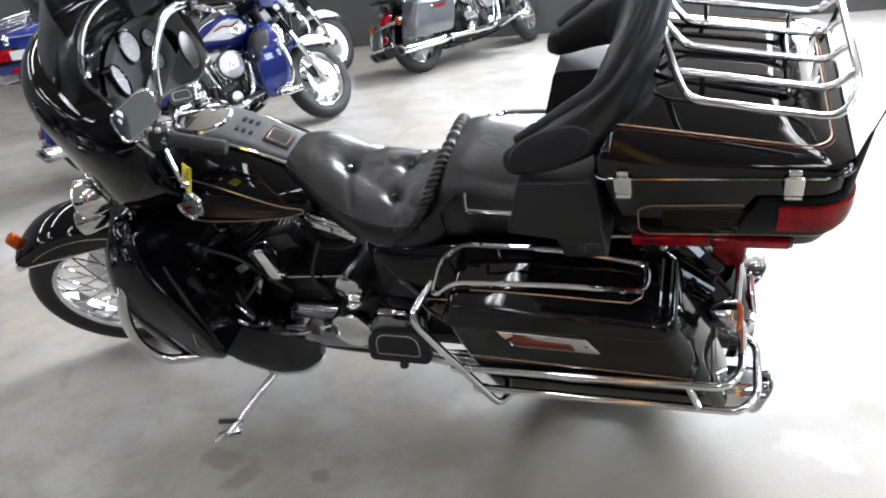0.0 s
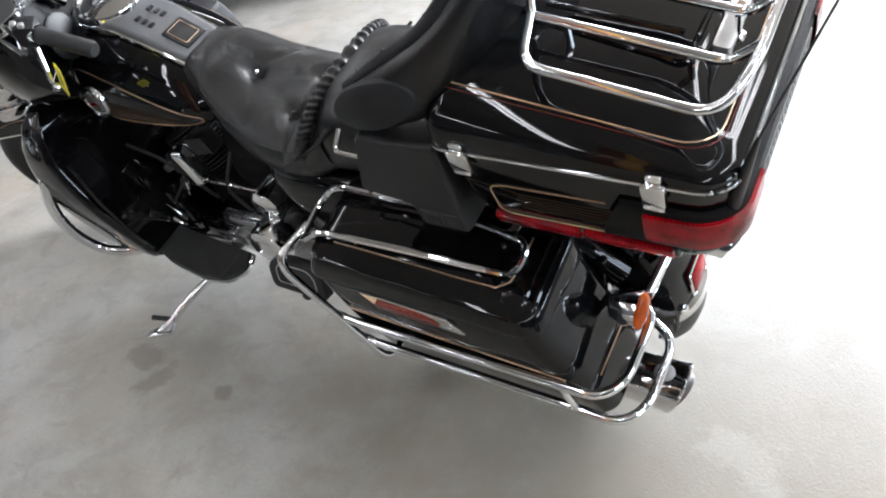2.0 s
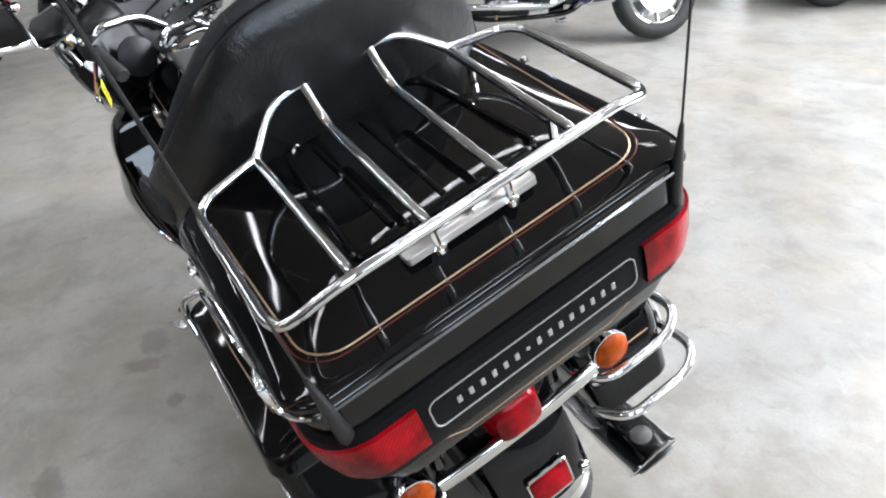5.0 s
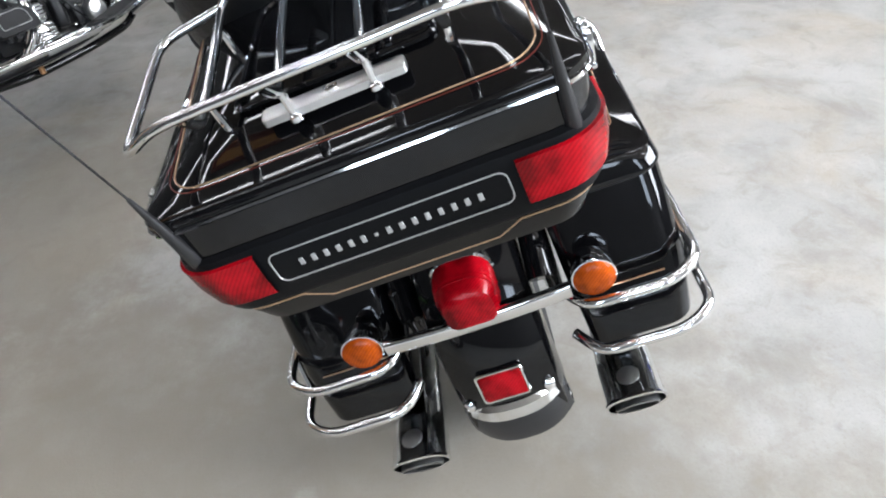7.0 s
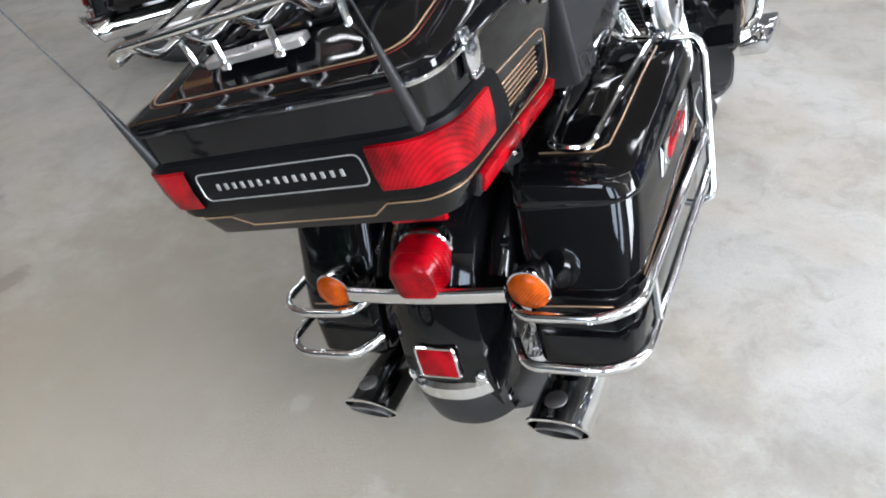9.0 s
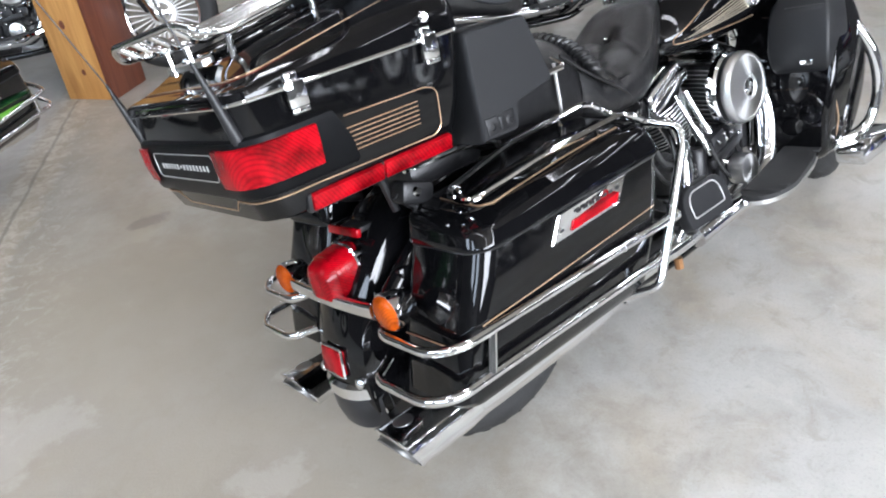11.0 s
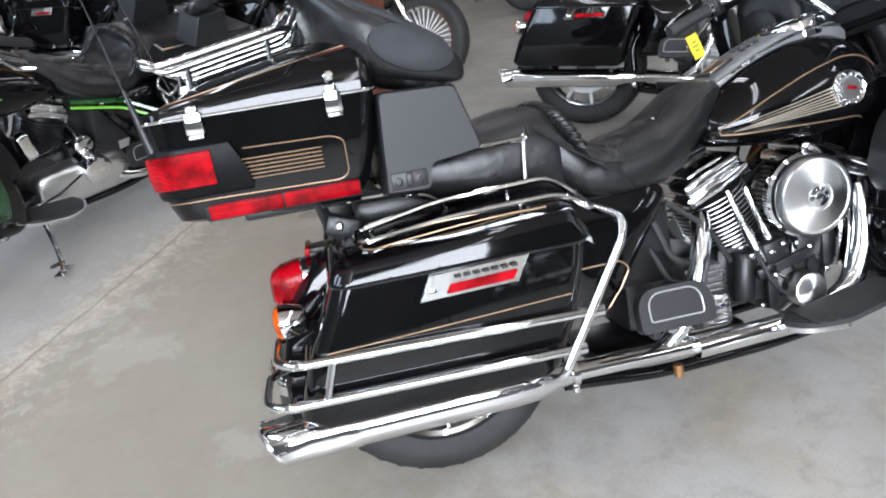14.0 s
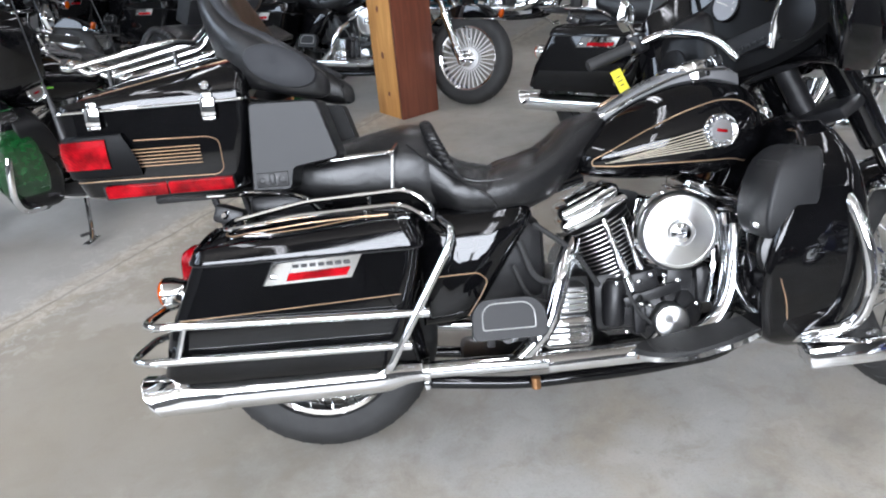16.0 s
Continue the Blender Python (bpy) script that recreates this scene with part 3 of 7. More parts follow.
        # pinstripes
        def on_side(pts):
            return [V(x, s * (pack_at(z)[2] + 0.0012), z) for x, z in pts]
        if o["stripe"]:
            bm = bmesh.new()
            tube(bm, on_side([(-0.415, 0.893), (-0.245, 0.888), (-0.222, 0.878), (-0.222, 0.812), (-0.238, 0.800), (-0.49, 0.806)]), 0.0011, 5, 0.012)
            part("pinstripe", bm, GOLD, body)
            for i in range(6):
                bm = bmesh.new()
                z = 0.872 - i * 0.0078
                tube(bm, on_side([(-0.425, z), (-0.268, z - 0.002)]), 0.0010, 5)
                part("stripe_bar", bm, GOLD if s < 0 else SHADED_GOLD, body)
    if o["stripe"]:
        bm = bmesh.new()
        pts = []
        for x, y in pack_wrap(0.806, -0.49, 0.001):
            z = 0.806 - 0.022 * float(np.interp(abs(y), [0.12, 0.155], [1, 0]))
            pts.append(V(x + (0.006 if z < 0.8 else 0) * (z - 0.806) / -0.022 * 1.2, y, z))
        tube(bm, pts, 0.0014, 5)
        part("pinstripe", bm, GOLD, body)
        for mat_, d, back, front_, rad in ((GOLD, 0.050, 0.47, 0.74, 0.0014), (RUST, 0.043, 0.448, 0.70, 0.0009)):
            ring = [p for p in lid_ring(d, back, front_, 0.001) if p.x < -0.2]
            z = 0.967 + front_ * (lid_top(-0.175) - 0.967)
            ends = [V(-0.175, side * (0.295 - d), z) for side in (1, -1)]
            bm = bmesh.new()
            tube(bm, [ends[0]] + [p for p in ring if p.y > 0] + [p for p in ring if p.y <= 0] + [ends[1]], rad, 5)
            part("pinstripe", bm, mat_, body)
    # lettering plate on the back: a thin outline and plain marks
    bm = bmesh.new()
    x = pack_at(0.87)[0] - 0.0130
    tube(bm, [V(x, y, z) for y, z in rrect(-0.160, 0.160, 0.846, 0.892, 0.012, 4)], 0.0012, 4, closed=True)
    part("plate_outline", bm, SILVER, body)
    if o["detail"]:
        for i in range(15):
            bm = bmesh.new()
            y = 0.121 - i * 0.0173
            if i == 6:
                box(bm, (x, y, 0.868), (0.002, 0.005, 0.005), 0.0005, None, 1)
            else:
                box(bm, (x, y, 0.868), (0.002, 0.0062, 0.0105), 0.0005, None, 1)
            part("letter_mark", bm, SILVER, body)
    # rack
    rack = new("luggage_rack")
    rack.parent = root
    tagged(rack, label="chrome tube luggage rack")
    k = 0.0068
    bm = bmesh.new()
    tube(bm, [(-0.285, 0.154, 1.112), (-0.312, 0.252, 1.106), (-0.560, 0.257, 1.062), (-0.588, 0.190, 1.094), (-0.588, -0.190, 1.094), (-0.560, -0.257, 1.062), (-0.312, -0.252, 1.106), (-0.285, -0.154, 1.112)], k, 10, 0.035)
    part("rack_frame", bm, CHROME, rack)
    bm = bmesh.new()
    tube(bm, [(-0.287, 0.154, 1.112), (-0.262, 0.098, 1.160), (-0.262, -0.098, 1.160), (-0.287, -0.154, 1.112)], k, 10, 0.03)
    part("rack_front", bm, CHROME, rack)
    for y in (0.154, -0.154):
        bm = bmesh.new()
        tube(bm, [(-0.285, y, 1.110), (-0.548, y * 1.01, 1.060), (-0.587, y * 1.02, 1.093)], k, 10, 0.018)
        part("rack_bar", bm, CHROME, rack)
    for y in (0.052, -0.052):
        bm = bmesh.new()
        tube(bm, [(-0.262, y, 1.160), (-0.300, y, 1.108), (-0.548, y * 1.03, 1.060), (-0.588, y * 1.04, 1.093)], k, 10, 0.018)
        part("rack_bar", bm, CHROME, rack)
    for x, y in ((-0.335, 0.154), (-0.335, -0.154), (-0.50, 0.154), (-0.50, -0.154), (-0.535, 0.054), (-0.535, -0.054)):
        bm = bmesh.new()
        zt = float(np.interp(x, [-0.548, -0.285], [1.060, 1.110]))
        tube(bm, [(x, y, zt), (x, y * 0.97, lid_top(x) - 0.012)], 0.0055, 8)
        lathe(bm, [(0.010, 0), (0.010, 0.006), (0.006, 0.009)], (x, y * 0.97, lid_top(x) - 0.010 - max(0, abs(y) - 0.1) * 0.22), (0, 0, 1), 12)
        part("rack_post", bm, CHROME, rack)
    # aerials
    for s in (1, -1):
        bm = bmesh.new()
        base, mid, tip = V(-0.582, s * 0.252, 0.905), V(-0.608, s * 0.256, 1.035), V(-0.81 if s > 0 else -0.74, s * 0.256, 1.66)
        tube(bm, [base, base + (mid - base) * 0.55, mid], 0.01, 10, radii=[0.011, 0.007, 0.003])
        an = part("aerial", bm, PLASTIC_DARK, body, "thin whip aerial on a rubber foot")
        bm = bmesh.new()
        tube(bm, [mid, (mid + tip) / 2 + V(0.004, 0, 0), tip], 0.0016, 6)
        part("whip", bm, DARK_METAL, an)


def backrest(root, o):
    rows = [(0.026, 0.242, 0.958, 1.000, 0.030), (0.018, 0.251, 0.952, 1.022, 0.052), (-0.022, 0.255, 0.956, 1.056, 0.068), (-0.07, 0.251, 0.968, 1.096, 0.078), (-0.128, 0.227, 0.985, 1.145, 0.086), (-0.160, 0.172, 1.000, 1.215, 0.092), (-0.172, 0.10, 1.000, 1.268, 0.096), (-0.175, 0.0, 1.000, 1.278, 0.096)]
    rows = rows + [(x, -y, a, b, t) for x, y, a, b, t in rows[-2::-1]]
    rows = smooth_rows(rows, 4)
    rings, tops, outs = [], [], []
    for i, (x, y, zb, zt, th) in enumerate(rows):
        a, b = rows[max(i - 1, 0)], rows[min(i + 1, len(rows) - 1)]
        t = V(b[0] - a[0], b[1] - a[1], 0).normalized()
        nrm = V(t.y, -t.x, 0)
        ring = []
        for u, z in oval(th / 2, zb, zt, 20, 2.8):
            lean = -(z - 0.98) * 0.26 * min(1, max(0, (0.1 - x) * 5))
            ring.append(V(x + lean, y, z) + nrm * u)
        rings.append(ring)
        lean = -(zt - 0.98) * 0.26 * min(1, max(0, (0.1 - x) * 5))
        tops.append(V(x + lean, y, zt - 0.006))
    bm = bmesh.new()
    loft(bm, rings)
    pad = part("backrest", bm, LEATHER, root, "wrap-round black leather passenger backrest")
    bm = bmesh.new()
    tube(bm, [p + V(0, 0, 0.004) for p in tops[5:-5]], 0.013, 10)
    part("top_roll", bm, VINYL, pad, "padded roll along the backrest's top")
    for p in tops[8:-8:4]:
        bm = bmesh.new()
        lathe(bm, [(0.0145, -0.002), (0.0145, 0.002)], p + V(0, 0, 0.004), (0.3, 1, 0), 12)
        part("roll_seam", bm, LEATHER, pad)
    for s in (1, -1):
        # outer panel of the wing
        bm = bmesh.new()
        ring0 = [V(x, 0, z) for x, z in [(-0.062 + 0.082 * math.cos(a), 1.028 + 0.046 * math.sin(a) - 0.30 * 0.082 * math.cos(a)) for a in np.linspace(0, 2 * math.pi, 28, endpoint=False)]]
        c = V(-0.062, 0, 1.028)
        rr = []
        for f, off in ((1.0, 0.284), (0.96, 0.294), (0.8, 0.299), (0.5, 0.302), (0.15, 0.303)):
            rr.append([V(0, s * (off - max(0, -(p.x) - 0.06) * 0.12), 0) + c + (p - c) * f for p in ring0])
        loft(bm, rr)
        part("wing_panel", bm, VINYL, pad, "matt vinyl side panel")
        # speaker pod under the wing
        bm = bmesh.new()
        pod = [(-0.158, 0.752), (-0.068, 0.748), (-0.058, 0.800), (0.052, 0.815), (0.012, 0.950), (-0.145, 0.955)]
        rings = []
        for y, f in ((0.16, 1.0), (0.275, 1.0), (0.285, 0.985), (0.289, 0.95)):
            cx, cz = -0.06, 0.85
            pts = bend([V(cx + (x - cx) * f, s * y, cz + (z - cz) * f) for x, z in pod + pod[:1]], 0.012, 3)
            rings.append(pts[:-1])
        loft(bm, rings)
        sp = part("speaker_pod", bm, PLASTIC, root, "matt black plastic speaker pod beside the seat")
        bm = bmesh.new()
        box(bm, (-0.108, s * 0.2885, 0.777), (0.074, 0.006, 0.034), 0.0025)
        part("switch_plate", bm, PLASTIC_DARK, sp)
        for x in (-0.132, -0.108, -0.085):
            bm = bmesh.new()
            if x == -0.108:
                box(bm, (x, s * 0.290, 0.778), (0.014, 0.010, 0.026), 0.003)
            else:
                lathe(bm, [(0.0105, 0.0), (0.0105, 0.004), (0.006, 0.005), (0.005, 0.002)], (x, s * 0.288, 0.776), (0, s, 0), 16)
            part("pod_switch", bm, PLASTIC_DARK, sp)


SEAT = [(0.715, 0.055, 0.852, 0.800), (0.69, 0.085, 0.868, 0.775), (0.63, 0.118, 0.856, 0.715), (0.56, 0.150, 0.805, 0.655), (0.48, 0.172, 0.772, 0.622), (0.40, 0.180, 0.758, 0.612), (0.33, 0.182, 0.770, 0.622), (0.28, 0.178, 0.815, 0.640), (0.25, 0.172, 0.850, 0.655)]
PILLION = [(0.262, 0.165, 0.858, 0.635), (0.235, 0.170, 0.872, 0.638), (0.18, 0.173, 0.876, 0.648), (0.08, 0.174, 0.858, 0.662), (-0.03, 0.170, 0.842, 0.685), (-0.12, 0.16, 0.838, 0.72), (-0.15, 0.14, 0.83, 0.745)]
TUFTS = [(0.560, 0.0), (0.415, 0.068), (0.415, -0.068)]
CREASES = [((0.560, 0.0), (0.415, 0.068)), ((0.560, 0.0), (0.415, -0.068)), ((0.415, 0.068), (0.415, -0.068)), ((0.560, 0.0), (0.51, 0.135)), ((0.560, 0.0), (0.51, -0.135)), ((0.415, 0.068), (0.30, 0.155)), ((0.415, -0.068), (0.30, -0.13)), ((0.415, 0.068), (0.385, 0.18)), ((0.415, -0.068), (0.385, -0.18)), ((0.34, 0.15), (0.31, 0.18)), ((0.36, -0.15), (0.31, -0.18))]


def off_line(x, y, a, b):
    dx, dy = b[0] - a[0], b[1] - a[1]
    u = max(0.0, min(1.0, ((x - a[0]) * dx + (y - a[1]) * dy) / (dx * dx + dy * dy)))
    return math.hypot(x - a[0] - u * dx, y - a[1] - u * dy)


def seat(root, o):
    for name, rows, tufts in (("rider_seat", SEAT, TUFTS), ("pillion_seat", PILLION, [])):
        bm = bmesh.new()
        rings = []
        for x, hw, zt, zb in smooth_rows(rows, 14):
            ring = []
            for y, z in oval(hw, zb, zt, 96, 2.7):
                if z > (zb + zt) / 2:
                    for tx, ty in tufts:
                        d2 = (x - tx) ** 2 + (y - ty) ** 2
                        z -= 0.013 * math.exp(-d2 / 0.0005)
                    for a, b in CREASES if tufts else ():
                        d = off_line(x, y, a, b)
                        z -= 0.0045 * math.exp(-(d / 0.006) ** 2) + 0.0035 * math.exp(-(d / 0.024) ** 2)
                    z -= 0.006 * math.exp(-(y / 0.06) ** 2) * (1 if name == "rider_seat" else 0.4)
                if tufts:
                    z += 0.0025 * noise.noise(V(x * 22, y * 14, z * 9)) + 0.0015 * math.sin(x * 160 + 14 * noise.noise(V(x * 9, y * 9, 0)))  * max(0, min(1, (z - zb) / 0.1)) * max(0.0, 1 - abs(x - 0.36) / 0.14)
                ring.append(V(x, y, z))
            rings.append(ring)
        loft(bm, rings)
        st = part(name, bm, LEATHER, root, "black leather seat with button tufts" if tufts else "smooth black leather pillion seat", angle=60)
        for tx, ty in tufts:
            bm = bmesh.new()
            zt = float(np.interp(-tx, [-r[0] for r in SEAT], [r[2] for r in SEAT])) - 0.020
            lathe(bm, [(0.008, 0), (0.007, 0.004), (0.003, 0.006)], (tx, ty, zt), (0.3, 0, 1), 14)
            part("seat_button", bm, CHROME if ty == 0 and tx > 0.5 else LEATHER, st)
        for s in (1, -1):
            bm = bmesh.new()
            tube(bm, [V(x, s * hw * 0.93, zb + (zt - zb) * 0.74) for x, hw, zt, zb in smooth_rows(rows, 3)], 0.003, 6)
            part("piping", bm, LEATHER, st)
        if not tufts:
            continue
        for s in (1, -1):
            bm = bmesh.new()
            tube(bm, [(0.20, s * 0.172, 0.828), (0.256, s * 0.180, 0.776), (0.345, s * 0.1815, 0.718), (0.392, s * 0.1795, 0.685), (0.41, s * 0.172, 0.655)], 0.0042, 6, 0.05)
            part("side_welt", bm, LEATHER, st)
    # ruched roll between the two seats
    bm = bmesh.new()
    rings = []
    for i in range(169):
        a = math.pi * (i / 168)
        c, s_ = math.cos(a), math.sin(a)
        y = 0.176 * math.copysign(abs(c) ** 0.74, c)
        z = 0.735 + 0.128 * s_ ** 0.62
        x = 0.248 + 0.075 * (1 - s_ ** 0.5)
        r = 0.0165 + 0.0026 * math.sin(2 * math.pi * i / 6) * (1 + 0.4 * noise.noise(V(i * 0.37, 0, 0)))
        nrm = V(0.25, c, s_).normalized()
        rings.append([V(x, y, z) + V(1, 0, -0.3) * r * math.cos(b) + nrm * r * math.sin(b) for b in np.linspace(0, 2 * math.pi, 10, endpoint=False)])
    loft(bm, rings)
    part("seat_roll", bm, LEATHER, root, "ruched leather roll across the seat", angle=70)
    # grab rails
    for s in (1, -1):
        bm = bmesh.new()
        tube(bm, [(-0.02, s * 0.20, 0.795), (0.02, s * 0.215, 0.808), (0.165, s * 0.212, 0.812), (0.176, s * 0.17, 0.828)], 0.006, 8, 0.01)
        part("grab_rail", bm, CHROME, root)
        if s > 0:
            continue
        bm = bmesh.new()
        tube(bm, [(0.166, s * 0.183, 0.82), (0.155, s * 0.187, 0.712)], 0.004, 6)
        part("strap", bm, SILVER, root)


def tank(root, paint, o):
    rows = [(0.625, 0.075, 0.790, 0.728), (0.64, 0.118, 0.802, 0.705), (0.70, 0.150, 0.842, 0.690), (0.78, 0.168, 0.888, 0.680), (0.88, 0.178, 0.925, 0.674), (0.97, 0.181, 0.935, 0.676), (1.04, 0.168, 0.918, 0.688), (1.085, 0.132, 0.890, 0.712), (1.10, 0.08, 0.86, 0.745)]
    sm = smooth_rows(rows, 5)
    bm = bmesh.new()
    loft(bm, [[V(x, y * (1 - 0.15 * (2 * z - zt - zb) / (zt - zb)), z) for y, z in oval(hw, zb, zt, 40, 2.3)] for x, hw, zt, zb in sm])
    tk = part("fuel_tank", bm, paint, root, "gloss black fuel tank with gold striping")

    def skin(x, z, off=0.0012):
        hw, zt, zb = [float(np.interp(x, [r[0] for r in sm], [r[k] for r in sm])) for k in (1, 2, 3)]
        u = max(-0.999, min(0.999, (z - (zt + zb) / 2) / ((zt - zb) / 2)))
        return hw * (1 - abs(u) ** 2.3) ** (1 / 2.3) * (1 - 0.15 * u) + off

    for s in (1, -1):
        if o["stripe"]:
            bm = bmesh.new()
            line = [(1.07, 0.832), (1.03, 0.862), (0.97, 0.868), (0.88, 0.845), (0.78, 0.805), (0.70, 0.765), (0.658, 0.745), (0.658, 0.731), (0.70, 0.726), (0.80, 0.725), (0.92, 0.722), (1.0, 0.722), (1.045, 0.71)]
            pts = [V(x, 0, z) for x, z in line]
            pts = bend(pts, 0.03, 4)
            tube(bm, [V(p.x, s * skin(p.x, p.z), p.z) for p in pts], 0.0015, 5)
            part("pinstripe", bm, GOLD, tk)
            for i in range(7):
                bm = bmesh.new()
                p0, p1 = V(0.965, 0, 0.808 - i * 0.0088), V(0.735 - 0.012 * abs(i - 2), 0, 0.753 - i * 0.0030)
                ps = [p0 + (p1 - p0) * u for u in (0, 0.25, 0.5, 0.75, 1)]
                tube(bm, [V(p.x, s * skin(p.x, p.z), p.z) for p in ps], 0.002, 5, radii=[0.0021, 0.0019, 0.0016, 0.0012, 0.0007])
                part("stripe_bar", bm, CREAM if s < 0 else SHADED_GOLD, tk)
        at = V(0.963, s * (skin(0.963, 0.791) - 0.010), 0.791)
        tilt = (0.05, s, 0.10)
        bm = bmesh.new()
        lathe(bm, [(0.043, 0.0), (0.043, 0.012), (0.040, 0.016), (0.036, 0.013)], at, tilt, 36)
        bd = part("tank_badge", bm, CHROME, tk, "round chrome tank badge")
        bm = bmesh.new()
        lathe(bm, [(0.036, 0.010), (0.036, 0.0125), (0.024, 0.0135), (0.023, 0.017), (0.002, 0.0175)], at, tilt, 36)
        part("badge_face", bm, CAST, bd)
        nrm = Vector(tilt).normalized()
        e1 = nrm.cross(V(0, 0, 1)).normalized()
        e2 = nrm.cross(e1)
        for i in range(14):
            a = 2 * math.pi * i / 14
            bm = bmesh.new()
            box(bm, at + nrm * 0.0145 + (e1 * math.cos(a) + e2 * math.sin(a)) * 0.030, (0.005, 0.004, 0.007), 0.001, turn_deg(0, 90 - math.degrees(a), 0), 1)
            part("badge_mark", bm, CHROME, bd)
        bm = bmesh.new()
        box(bm, at + nrm * 0.0185, (0.026, 0.003, 0.008), 0.001, turn_deg(0, 12, 0))
        part("badge_bar", bm, RED, bd)
    # console and filler
    bm = bmesh.new()
    rings = []
    for x, hw, z in ((0.675, 0.044, 0.837), (0.70, 0.064, 0.864), (0.80, 0.070, 0.914), (0.88, 0.072, 0.945), (0.95, 0.080, 0.955), (1.02, 0.078, 0.950), (1.06, 0.06, 0.93)):
        rings.append([V(x, y, zz) for y, zz in rrect(-hw, hw, z - 0.05, z, 0.012, 3)])
    loft(bm, rings)
    cs = part("console", bm, CONSOLE, tk, "black console on the tank")
    for s in (1, -1):
        bm = bmesh.new()
        tube(bm, [(0.68, s * 0.049, 0.833), (0.70, s * 0.068, 0.850), (0.80, s * 0.074, 0.898), (0.88, s * 0.076, 0.928), (0.95, s * 0.084, 0.945), (1.03, s * 0.080, 0.94)], 0.0045, 6)
        part("console_trim", bm, CHROME, cs)
    bm = bmesh.new()
    lathe(bm, [(0.082, -0.03), (0.084, 0.006), (0.080, 0.012), (0.072, 0.014), (0.070, 0.008), (0.055, 0.013), (0.03, 0.018), (0.002, 0.02)], (0.955, 0, 0.955), (-0.18, 0, 1), 40)
    part("fuel_cap_cover", bm, CHROME, cs, "round chrome filler cover")
    bm = bmesh.new()
    box(bm, (0.735, 0, 0.885), (0.075, 0.07, 0.006), 0.002, turn_deg(0, -27, 0))
    part("console_plate", bm, PLASTIC_DARK, cs)
    bm = bmesh.new()
    tube(bm, [V(0.735, 0, 0.8885) + turn_deg(0, -27, 0) @ V(x, y, 0) for x, y in rrect(-0.028, 0.028, -0.024, 0.024, 0.003, 2)], 0.001, 4, closed=True)
    part("plate_line", bm, GOLD, cs)
    for i in range(6):
        bm = bmesh.new()
        x = 0.805 + (i % 3) * 0.018
        box(bm, (x, -0.022 + (i // 3) * 0.044, 0.9125 + (x - 0.8) * 0.42), (0.010, 0.018, 0.010), 0.002, turn_deg(0, -24, 0))
        part("console_knob", bm, PLASTIC_DARK, cs)


